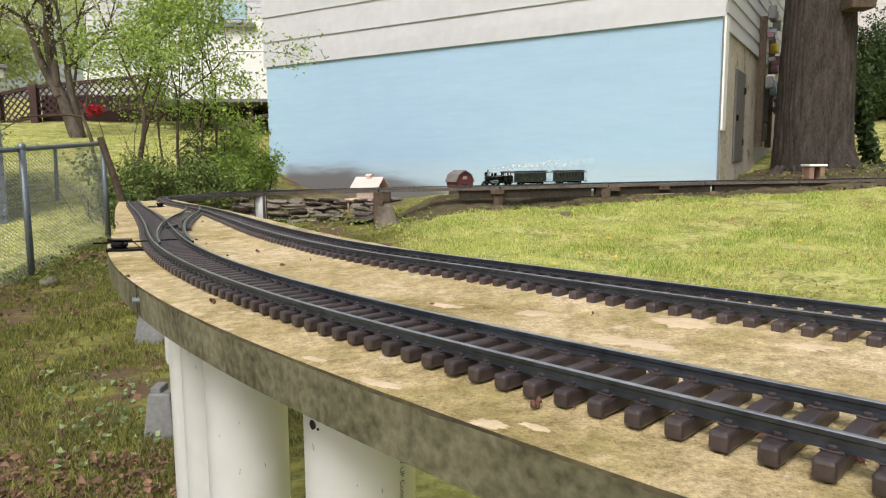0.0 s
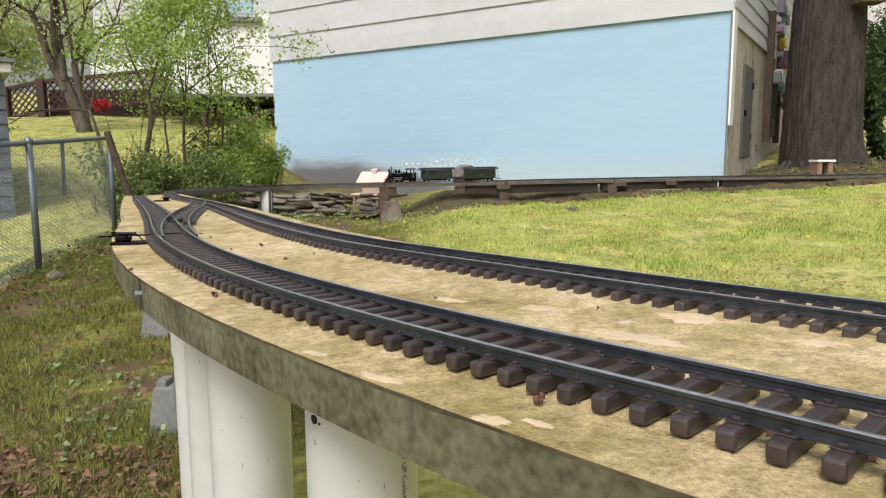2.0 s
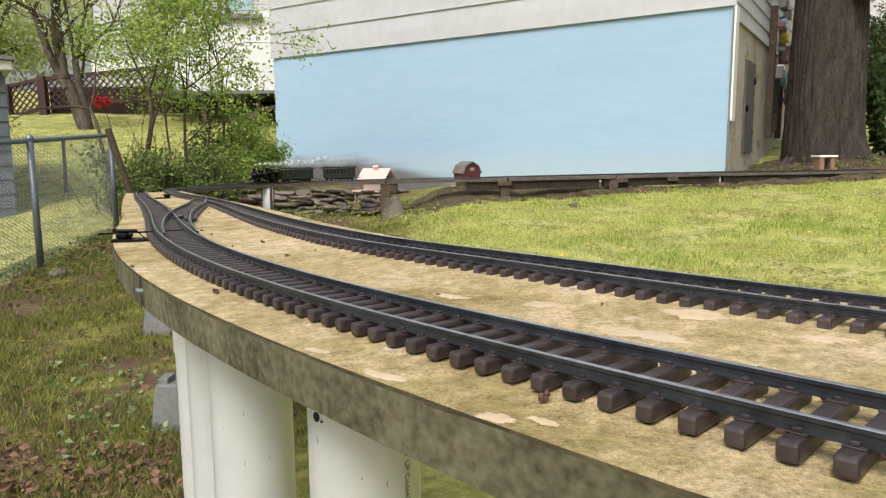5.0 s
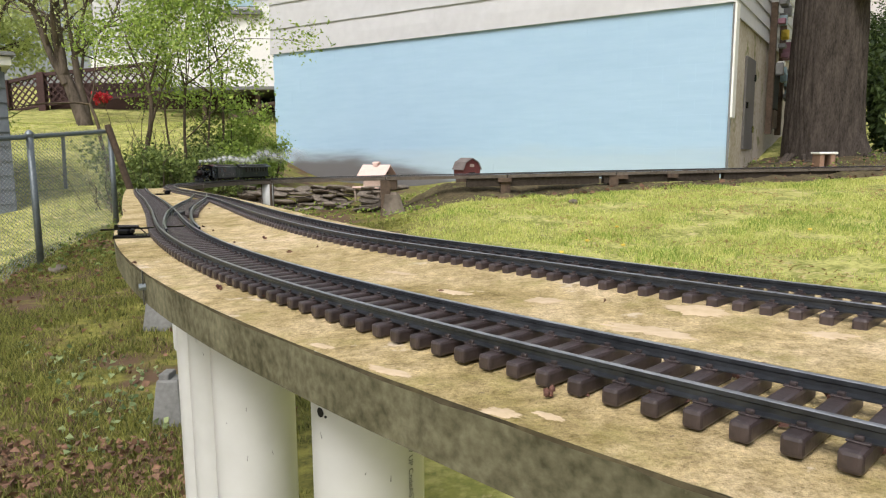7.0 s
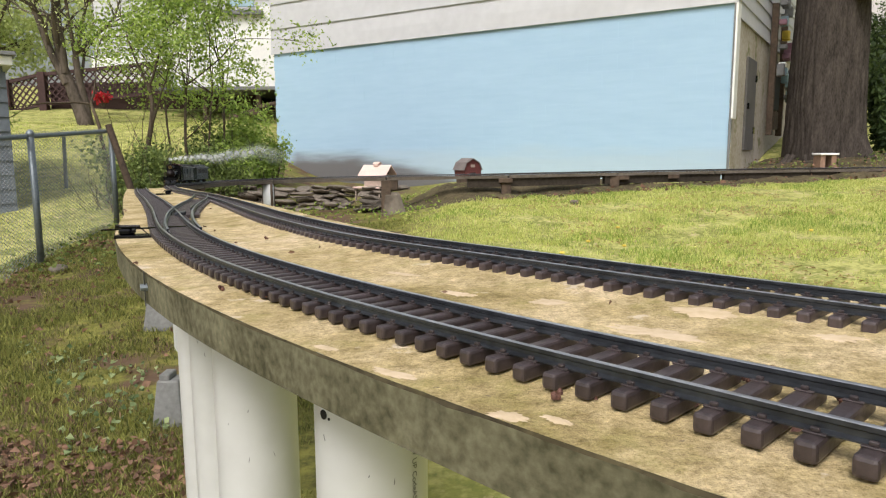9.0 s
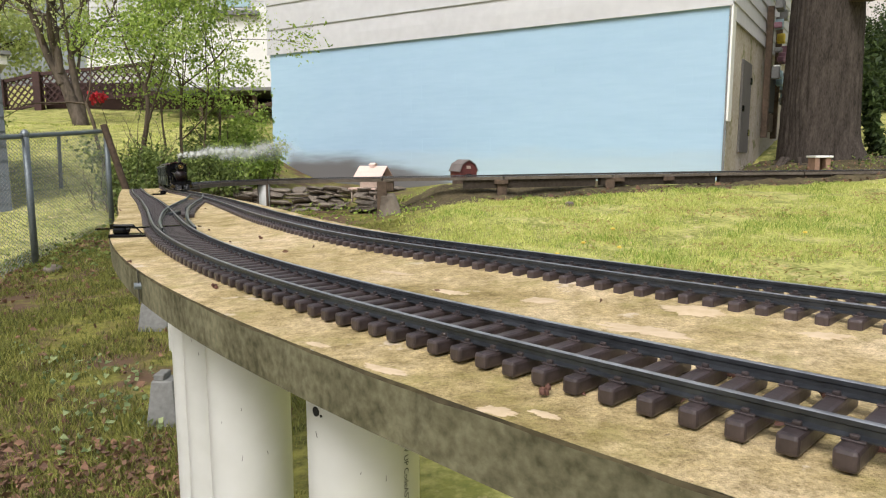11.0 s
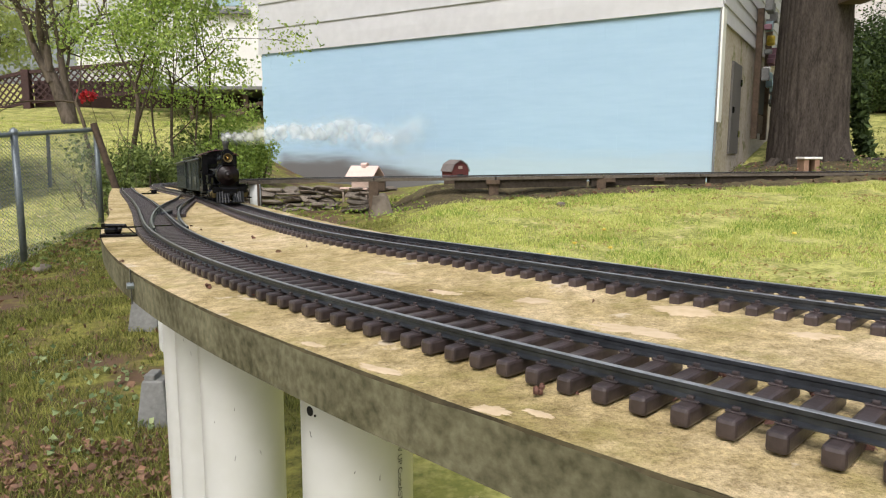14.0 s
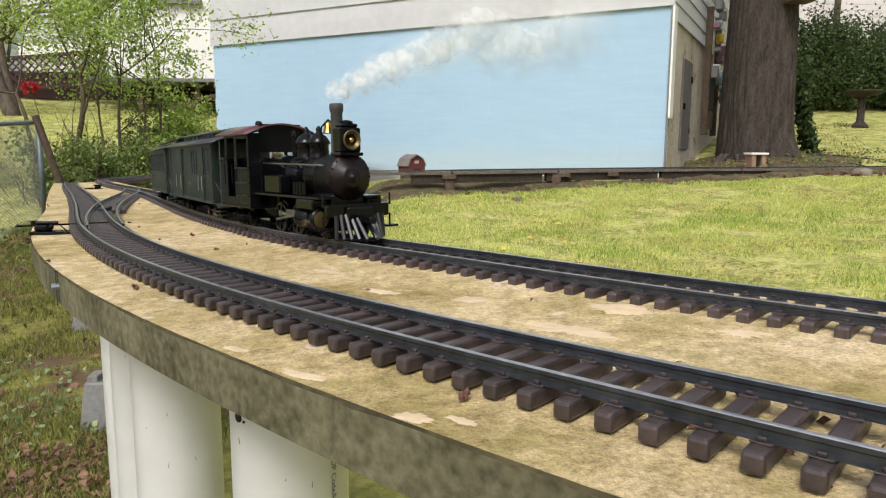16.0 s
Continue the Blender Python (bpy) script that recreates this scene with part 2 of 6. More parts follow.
HOLE = material("dark_hole", (0.012, 0.011, 0.010), (0.006, 0.006, 0.006), rough=0.9, bump=0)
INK = material("ink", (0.03, 0.03, 0.03), (0.02, 0.02, 0.02), rough=0.7, bump=0)
GALV = material("galvanised_steel", (0.20, 0.225, 0.24), (0.13, 0.15, 0.16), rough=0.5, metal=0.5, grain=60, bump=0.1, blotch=8)
WIRE = material("dull_wire", (0.24, 0.255, 0.26), (0.13, 0.14, 0.145), rough=0.55, metal=0.4, grain=60, bump=0, blotch=8)
# darker rim along the top of the slab's edge
EDGEDARK = material("dark_rim", (0.095, 0.078, 0.042), (0.025, 0.020, 0.013), rough=0.95, grain=120, bump=0.8, blotch=25, spec=0.1, spread=0.16)
GREYBLOCK = material("grey_concrete", (0.23, 0.23, 0.22), (0.14, 0.14, 0.13), rough=0.95, grain=60, bump=0.5, blotch=8, spec=0.2)
# dark brown stands in for the shade under the trestle planks
BEAMSHADE = material("shade_beam", (0.06, 0.047, 0.036), (0.025, 0.02, 0.015), rough=0.9, grain=30, bump=0.4, blotch=4, spec=0.2)
OLDWOOD = material("old_wood", (0.12, 0.085, 0.06), (0.055, 0.04, 0.03), rough=0.9, grain=30, bump=0.5, blotch=5, spec=0.2)
BOARDPALE = material("pale_board", (0.25, 0.225, 0.19), (0.10, 0.085, 0.065), rough=0.85, grain=25, bump=0.3, blotch=1.6, spread=0.12)
MORTARBLUE = BLOCKBLUE
SIDEWALL = material("bare_block", (0.50, 0.45, 0.39), (0.30, 0.25, 0.18), rough=0.9, grain=20, bump=0.3, blotch=1.5, dirt=(0.17, 0.17, 0.06), dirt_at=0.56)
WHITEPAINT = material("white_paint", (0.78, 0.77, 0.74), (0.70, 0.69, 0.66), rough=0.5, grain=20, bump=0.05, blotch=2)
GREYPAINT = material("grey_paint", (0.20, 0.20, 0.20), (0.13, 0.13, 0.13), rough=0.6, grain=30, bump=0.1, blotch=3)
DOORGREY = material("door_grey", (0.12, 0.11, 0.105), (0.08, 0.075, 0.07), rough=0.7, grain=30, bump=0.1, blotch=3)
YELLOWP = material("yellow", (0.75, 0.55, 0.06), (0.6, 0.42, 0.05), rough=0.6, bump=0)
MAUVE = material("mauve", (0.25, 0.12, 0.16), (0.2, 0.1, 0.13), rough=0.6, bump=0)
PALEBLUE = material("pale_blue", (0.35, 0.48, 0.55), (0.28, 0.4, 0.46), rough=0.5, bump=0)
TWIG = material("twig_bark", (0.13, 0.10, 0.07), (0.06, 0.045, 0.03), rough=0.9, grain=50, bump=0.5, blotch=6, spec=0.2)
BARKGREY = material("grey_bark", (0.15, 0.12, 0.095), (0.05, 0.04, 0.03), rough=0.9, grain=26, bump=0.9, blotch=5, spec=0.2, stretch=(1, 1, 0.3))
REDWOOD = material("stained_wood", (0.060, 0.026, 0.024), (0.034, 0.015, 0.014), rough=0.8, grain=20, bump=0.2, blotch=2)
SLATE = material("slate_shingle", (0.13, 0.15, 0.17), (0.09, 0.10, 0.12), rough=0.8, grain=25, bump=0.3, blotch=3)
SIDINGPINK = material("far_siding", (0.60, 0.56, 0.565), (0.54, 0.50, 0.505), rough=0.5, grain=8, bump=0.05, blotch=1)
PINKWALL = material("pale_wall", (0.45, 0.36, 0.30), (0.32, 0.25, 0.2), rough=0.8, grain=60, bump=0.1, blotch=8)
PINKROOF = material("pink_roof", (0.72, 0.53, 0.47), (0.62, 0.44, 0.38), rough=0.7, grain=60, bump=0.1, blotch=8)
BARNRED = material("barn_red", (0.15, 0.035, 0.028), (0.08, 0.02, 0.018), rough=0.75, grain=60, bump=0.1, blotch=8)
GREYROOF = material("grey_roof", (0.19, 0.16, 0.15), (0.12, 0.10, 0.09), rough=0.8, grain=60, bump=0.2, blotch=8)
BRICK = material("brick", (0.28, 0.17, 0.12), (0.18, 0.11, 0.08), rough=0.9, grain=40, bump=0.3, blotch=6)
STONE = material("fieldstone", (0.22, 0.185, 0.15), (0.09, 0.075, 0.058), rough=0.9, grain=12, bump=0.5, blotch=3, spec=0.2, vary=0.3)
DEADLEAF = material("dead_leaf", (0.24, 0.13, 0.075), (0.12, 0.065, 0.04), rough=0.8, grain=60, bump=0.2, blotch=10, vary=0.6)
SEED = material("seed_husk", (0.13, 0.055, 0.035), (0.07, 0.03, 0.02), rough=0.8, grain=300, bump=0.2, blotch=60, vary=0.4)
BLACKWORN = material("worn_black", (0.016, 0.016, 0.018), (0.007, 0.007, 0.008), rough=0.4, grain=200, bump=0.1, blotch=40)
SMOKEBOX = material("smokebox_steel", (0.06, 0.055, 0.05), (0.02, 0.019, 0.018), rough=0.33, metal=0.7, grain=120, bump=0.1, blotch=30)
SMOKEDOOR = material("smokebox_rust", (0.012, 0.006, 0.006), (0.005, 0.003, 0.003), rough=0.38, grain=200, bump=0.1, blotch=40, spec=0.25)
STACK = material("stack_iron", (0.05, 0.05, 0.048), (0.03, 0.03, 0.029), rough=0.6, metal=0.2, grain=150, bump=0.2, blotch=40)
BRASS = material("brass", (0.65, 0.42, 0.14), (0.45, 0.28, 0.08), rough=0.25, metal=1.0, grain=150, bump=0.05, blotch=40)
OLDBRASS = material("dull_brass", (0.16, 0.12, 0.05), (0.09, 0.07, 0.03), rough=0.4, metal=0.7, grain=150, bump=0.05, blotch=40)
STEEL = material("bright_steel", (0.5, 0.5, 0.5), (0.35, 0.35, 0.35), rough=0.3, metal=1.0, grain=150, bump=0.05, blotch=40)
STEELDARK = material("dark_steel", (0.08, 0.08, 0.085), (0.05, 0.05, 0.05), rough=0.4, metal=0.6, grain=150, bump=0.05, blotch=40)
ROOFRED = material("cab_roof_paint", (0.10, 0.03, 0.035), (0.05, 0.016, 0.02), rough=0.3, grain=100, bump=0.03, blotch=30)
COACH = material("coach_green", (0.016, 0.024, 0.021), (0.009, 0.014, 0.012), rough=0.35, grain=150, bump=0.05, blotch=30)
COACHTRIM = material("coach_trim", (0.035, 0.042, 0.038), (0.02, 0.026, 0.023), rough=0.4, grain=150, bump=0.05, blotch=30)
ROOFBLACK = material("coach_roof", (0.045, 0.045, 0.048), (0.025, 0.025, 0.028), rough=0.3, grain=120, bump=0.03, blotch=20)
GLASSDARK = material("dark_glass", (0.01, 0.011, 0.012), (0.008, 0.008, 0.009), rough=0.1, bump=0)
GOLDPAINT = material("gold_paint", (0.25, 0.20, 0.09), (0.12, 0.10, 0.05), rough=0.5, grain=300, bump=0, blotch=90)


def leafy(name, color, color2, vary=0.45, through=0.35):
    """Leaf surface that lets some light through; the colour differs from leaf to leaf."""
    m = bpy.data.materials.new(name)
    m.use_nodes = True
    n, l = m.node_tree.nodes, m.node_tree.links
    b = n["Principled BSDF"]
    b.inputs["Roughness"].default_value = 0.6
    b.inputs["Specular IOR Level"].default_value = 0.3
    geo = n.new("ShaderNodeNewGeometry")
    ramp = n.new("ShaderNodeValToRGB")
    ramp.color_ramp.elements[0].color = (*color2, 1)
    ramp.color_ramp.elements[1].color = (*color, 1)
    mid = ramp.color_ramp.elements.new(0.5)
    mid.color = (*[(a + b_) / 2 * (1 + 0.3 * vary) for a, b_ in zip(color, color2)], 1)
    l.new(geo.outputs["Random Per Island"], ramp.inputs[0])
    l.new(ramp.outputs[0], b.inputs["Base Color"])
    tr = n.new("ShaderNodeBsdfTranslucent")
    l.new(ramp.outputs[0], tr.inputs["Color"])
    mix = n.new("ShaderNodeMixShader")
    mix.inputs[0].default_value = through
    l.new(b.outputs[0], mix.inputs[1])
    l.new(tr.outputs[0], mix.inputs[2])
    l.new(mix.outputs[0], n["Material Output"].inputs["Surface"])
    return m


LEAFBRIGHT = leafy("leaf_bright", (0.40, 0.50, 0.10), (0.13, 0.21, 0.035))
LEAFMID = leafy("leaf_mid", (0.27, 0.33, 0.09), (0.05, 0.08, 0.022))
LEAFDARK = leafy("leaf_dark", (0.085, 0.125, 0.035), (0.02, 0.035, 0.012))
LEAFPALE = leafy("leaf_pale", (0.66, 0.70, 0.34), (0.40, 0.47, 0.17), through=0.5)
LEAFFRESH = leafy("leaf_fresh", (0.47, 0.56, 0.15), (0.20, 0.30, 0.06), through=0.45)
IVY = leafy("ivy_leaf", (0.36, 0.42, 0.20), (0.08, 0.13, 0.05))
AZALEA = leafy("azalea_bloom", (0.65, 0.05, 0.06), (0.35, 0.02, 0.03))
GRASSBLADE = leafy("grass_blade", (0.66, 0.64, 0.22), (0.31, 0.38, 0.08))
GRASSDEEP = leafy("deep_grass", (0.36, 0.46, 0.09), (0.15, 0.23, 0.035))
STRAW = leafy("dry_straw", (0.52, 0.42, 0.18), (0.30, 0.22, 0.09))
GRASSBLADE2 = leafy("moss_grass", (0.34, 0.34, 0.085), (0.06, 0.075, 0.018))


def steam(amount, r):
    """Thin steam: white, and mostly clear, with a ragged density that thins out from the middle."""
    m = bpy.data.materials.new("steam")
    m.use_nodes = True
    n, l = m.node_tree.nodes, m.node_tree.links
    n.remove(n["Principled BSDF"])
    co = n.new("ShaderNodeTexCoord")
    ns = n.new("ShaderNodeTexNoise")
    ns.inputs["Scale"].default_value = 1.1 / r
    ns.inputs["Detail"].default_value = 3
    l.new(co.outputs["Object"], ns.inputs["Vector"])
    mr = n.new("ShaderNodeMapRange")
    mr.inputs["From Min"].default_value = 0.36
    mr.inputs["From Max"].default_value = 0.66
    mr.inputs["To Max"].default_value = amount
    l.new(ns.outputs["Fac"], mr.inputs["Value"])
    mp = n.new("ShaderNodeMapping")
    mp.inputs["Scale"].default_value = (0.95 / r, 0.0, 0.95 / r)
    l.new(co.outputs["Object"], mp.inputs["Vector"])
    gr = n.new("ShaderNodeTexGradient")
    gr.gradient_type = "SPHERICAL"
    l.new(mp.outputs[0], gr.inputs["Vector"])
    soft = n.new("ShaderNodeMapRange")
    soft.interpolation_type = "SMOOTHSTEP"
    soft.inputs["From Max"].default_value = 0.6
    l.new(gr.outputs["Fac"], soft.inputs["Value"])
    mul = n.new("ShaderNodeMath")
    mul.operation = "MULTIPLY"
    l.new(soft.outputs[0], mul.inputs[0])
    l.new(mr.outputs[0], mul.inputs[1])
    clear, white, glow = n.new("ShaderNodeBsdfTransparent"), n.new("ShaderNodeBsdfDiffuse"), n.new("ShaderNodeBsdfTranslucent")
    white.inputs["Color"].default_value = (0.93, 0.94, 0.95, 1)
    glow.inputs["Color"].default_value = (0.93, 0.94, 0.95, 1)
    both = n.new("ShaderNodeMixShader")
    l.new(white.outputs[0], both.inputs[1])
    l.new(glow.outputs[0], both.inputs[2])
    mix = n.new("ShaderNodeMixShader")
    l.new(mul.outputs[0], mix.inputs[0])
    l.new(clear.outputs[0], mix.inputs[1])
    l.new(both.outputs[0], mix.inputs[2])
    l.new(mix.outputs[0], n["Material Output"].inputs["Surface"])
    return m


# ---- mesh helpers ----
def mesh_of(bm, name, mat, smooth=False):
    me = bpy.data.meshes.new(name)
    bmesh.ops.recalc_face_normals(bm, faces=bm.faces)
    bm.to_mesh(me)
    bm.free()
    for m in (mat if isinstance(mat, (list, tuple)) else [mat]):
        me.materials.append(m)
    if smooth:
        me.shade_smooth()
    return me


def part(name, bm, mat, parent=None, label="", smooth=False):
    ob = new(name, mesh_of(bm, name, mat, smooth))
    if parent:
        ob.parent = parent
    if label:
        ob["label"] = label
    return ob


def thing(name, at=None, label="", category="", group="", kind=""):
    ob = new(name)
    ob.empty_display_size = 0.1
    if at is not None:
        ob.matrix_basis = at
    return tagged(ob, label, category, group, kind)


def box(bm, lo, hi, bevel=0.0, m=None, seg=1):
    """A box from corner to corner, with bevelled edges."""
    c = [(a + b) / 2 for a, b in zip(lo, hi)]
    d = [abs(b - a) for a, b in zip(lo, hi)]
    made = bmesh.ops.create_cube(bm, size=1.0, matrix=Matrix.LocRotScale(c, None, d))["verts"]
    if bevel:
        edges = list({e for v in made for e in v.link_edges})
        out = bmesh.ops.bevel(bm, geom=edges, offset=bevel, segments=seg, affect="EDGES", profile=0.5)
        made = list({v for f in out["faces"] for v in f.verts} | {v for v in made if v.is_valid})
    if m is not None:
        bmesh.ops.transform(bm, matrix=m, verts=made)
    return made


def tube(bm, a, b, r1, r2=None, n=12, caps=True):
    """A cylinder or cone from a to b."""
    a, b = Vector(a), Vector(b)
    r2 = r1 if r2 is None else r2
    q = (b - a).to_track_quat("Z", "Y").to_matrix().to_4x4()
    m = Matrix.Translation((a + b) / 2) @ q
    return bmesh.ops.create_cone(bm, segments=n, radius1=r1, radius2=r2, depth=(b - a).length, cap_ends=caps, cap_tris=False, matrix=m)["verts"]


def lathe(bm, profile, n=20, m=None):
    """Turns (radius, height) pairs about the z axis."""
    rings = []
    for r, z in profile:
        rings.append([bm.verts.new((max(r, 1e-5) * math.cos(2 * math.pi * k / n), max(r, 1e-5) * math.sin(2 * math.pi * k / n), z)) for k in range(n)])
    for p, q in zip(rings, rings[1:]):
        for k in range(n):
            bm.faces.new((p[k], p[(k + 1) % n], q[(k + 1) % n], q[k]))
    bm.faces.new(rings[0][::-1])
    bm.faces.new(rings[-1])
    vs = [v for ring in rings for v in ring]
    if m is not None:
        bmesh.ops.transform(bm, matrix=m, verts=vs)
    return vs


def sweep(bm, path, section, closed=True):
    """Carries a flat section (across, up) along a path of (point, right, up)."""
    rings = [[bm.verts.new(p + right * u + up * v) for u, v in section] for p, right, up in path]
    n = len(section)
    for a, b in zip(rings, rings[1:]):
        for k in range(n if closed else n - 1):
            bm.faces.new((a[k], a[(k + 1) % n], b[(k + 1) % n], b[k]))
    if closed:
        bm.faces.new(rings[0][::-1])
        bm.faces.new(rings[-1])


# ---- the railway's lines ----
def deck_top(x, y):
    """Height of the concrete slab: it leans a little and falls away towards the loop."""
    u = max(0.0, y - 1.0)
    return 1.0 + 0.0245 * max(x, -1.4) - 0.022 * u * u / (u + 0.4)


def spline(points, step=0.01):
    """A smooth line through a few points, at even steps. Returns positions."""
    p = [Vector(v) for v in points]
    p = [2 * p[0] - p[1]] + p + [2 * p[-1] - p[-2]]
    fine = []
    for i in range(1, len(p) - 2):
        for k in range(60):
            u = k / 60
            fine.append(0.5 * ((2 * p[i]) + (p[i + 1] - p[i - 1]) * u + (2 * p[i - 1] - 5 * p[i] + 4 * p[i + 1] - p[i + 2]) * u * u + (3 * p[i] - p[i - 1] - 3 * p[i + 1] + p[i + 2]) * u ** 3))
    fine.append(p[-2])
    s = np.r_[0, np.cumsum([(b - a).length for a, b in zip(fine, fine[1:])])]
    n = max(2, int(s[-1] / step))
    at = np.linspace(0, s[-1], n + 1)
    arr = np.array(fine)
    return [Vector(v) for v in np.stack([np.interp(at, s, arr[:, k]) for k in range(arr.shape[1])], 1)]


def on_deck(points):
    return [(x, y, deck_top(x, y)) for x, y in points]


NEAR_LINE = spline(on_deck([(0.3013, 0.135), (0.2374, 0.20), (0.1692, 0.27), (0.0927, 0.35), (0.0192, 0.43), (-0.0583, 0.52), (-0.1296, 0.61), (-0.2018, 0.71), (-0.2733, 0.82), (-0.3435, 0.94), (-0.4122, 1.07), (-0.4825, 1.22), (-0.5625, 1.40), (-0.66, 1.62), (-0.788, 1.90), (-0.925, 2.20), (-1.112, 2.60), (-1.30, 3.0), (-1.52, 3.47), (-1.76, 4.0)]))
# the whole way of the train: along the wall, round the bush, and back over the slab; heights of the track bed
LOOP_LINE = spline([(9.0, 8.6, 0.905), (6.5, 8.4, 0.905), (4.9, 8.1, 0.90), (3.15, 7.75, 0.897), (1.3, 7.2, 0.89), (0.45, 7.0, 0.882), (-0.3, 6.98, 0.873), (-1.0, 6.98, 0.862), (-1.5, 6.82, 0.857), (-1.84, 6.4, 0.86), (-1.97, 5.9, 0.868), (-1.95, 5.3, 0.878), (-1.82, 4.6, 0.897)] + on_deck([(-1.47, 3.78), (-0.98, 2.78), (-0.71, 2.2), (-0.50, 1.72), (-0.29, 1.25), (-0.10, 0.915), (0.11, 0.654), (0.2, 0.545), (0.291, 0.442), (0.45, 0.27)]))


def frames_along(line):
    out = []
    for i, p in enumerate(line):
        d = (line[min(i + 1, len(line) - 1)] - line[max(i - 1, 0)]).normalized()
        right = d.cross(Vector((0, 0, 1))).normalized()
        out.append((p, right, right.cross(d).normalized()))
    return out


# ---- large forms ----
GX = (-60, -9, -4, -2, -0.6, 0.25, 3, 6, 10, 60)
GY = (-12, 0, 2.2, 4.5, 6.0, 7.8, 9.5, 14, 24)
GZ = ((0.2, 0.2, 0.25, 0.25, 0.2, 0.25, 0.4, 0.5, 0.6, 0.8),
      (0.3, 0.25, 0.2, 0.22, 0.15, 0.2, 0.4, 0.5, 0.6, 0.8),
      (0.4, 0.35, 0.3, 0.25, 0.22, 0.25, 0.4, 0.5, 0.6, 0.8),
      (0.6, 0.4, 0.27, 0.3, 0.40, 0.47, 0.50, 0.55, 0.6, 0.8),
      (0.8, 0.6, 0.43, 0.40, 0.44, 0.60, 0.64, 0.67, 0.7, 0.9),
      (1.0, 0.85, 0.71, 0.50, 0.52, 0.74, 0.77, 0.82, 0.86, 1.0),
      (1.3, 1.1, 0.97, 0.55, 0.56, 0.66, 0.74, 1.02, 1.12, 1.2),
      (1.9, 1.75, 1.6, 0.75, 0.60, 0.75, 1.15, 1.45, 1.70, 1.8),
      (3.6, 3.4, 2.9, 2.3, 1.6, 1.4, 1.9, 3.4, 4.2, 4.4))


def ground_z(x, y):
    x, y = min(max(x, GX[0]), GX[-1]), min(max(y, GY[0]), GY[-1])
    i = max(k for k in range(len(GX) - 1) if GX[k] <= x)
    j = max(k for k in range(len(GY) - 1) if GY[k] <= y)
    u, v = (x - GX[i]) / (GX[i + 1] - GX[i]), (y - GY[j]) / (GY[j + 1] - GY[j])
    u, v = u * u * (3 - 2 * u) * 0.5 + u * 0.5, v * v * (3 - 2 * v) * 0.5 + v * 0.5
    z = (GZ[j][i] * (1 - u) + GZ[j][i + 1] * u) * (1 - v) + (GZ[j + 1][i] * (1 - u) + GZ[j + 1][i + 1] * u) * v
    return z + 0.03 * noise.noise((x * 0.9, y * 0.9, 0)) + 0.012 * noise.noise((x * 4, y * 4, 3))


def ground():
    xs = np.r_[-900, -300, -100, np.arange(-40, -10, 2), np.arange(-10, 10, 0.2), np.arange(10, 40, 2), 100, 300, 900]
    ys = np.r_[-300, -60, np.arange(-12, 0, 1), np.arange(0, 14, 0.2), np.arange(14, 50, 2), 100, 300, 1500]
    bm = bmesh.new()
    rows = [[bm.verts.new((x, y, ground_z(x, y))) for x in xs] for y in ys]
    for a, b in zip(rows, rows[1:]):
        for k in range(len(xs) - 1):
            bm.faces.new((a[k], a[k + 1], b[k + 1], b[k]))
    return tagged(part("ground", bm, GRASS, smooth=True), "mossy spring lawn with bare patches on sloping ground", "lawn", kind="structure")


ground()


# places and sizes of the scoured patches
SCOURS = ((0.142, 0.438, 0.026, 0.014, 1.0), (0.188, 0.477, 0.024, 0.012, 2.2), (0.09, 0.536, 0.016, 0.012, 3.4), (-0.025, 0.370, 0.018, 0.0045, 4.1), (0.034, 0.304, 0.011, 0.005, 5.3), (0.055, 0.297, 0.008, 0.004, 6.0), (0.243, 0.409, 0.014, 0.007, 7.7), (0.017, 0.578, 0.018, 0.008, 9.6), (-0.071, 0.424, 0.010, 0.004, 11.2), (-0.037, 0.684, 0.022, 0.007, 12.9))


LOOP_XY = np.array([(p.x, p.y) for p in LOOP_LINE if p.y < 4.6 and p.x < 0.6])


def slab_z(x, y):
    """The slab's uneven top, with a low haunch under the loop track."""
    d = math.sqrt(((LOOP_XY - (x, y)) ** 2).sum(1).min())
    u = min(1.0, max(0.0, (0.085 - d) / 0.045))
    return deck_top(x, y) + 0.003 + 0.0032 * u * u * (3 - 2 * u) + 0.0012 * noise.noise((x * 30, y * 30, 1))


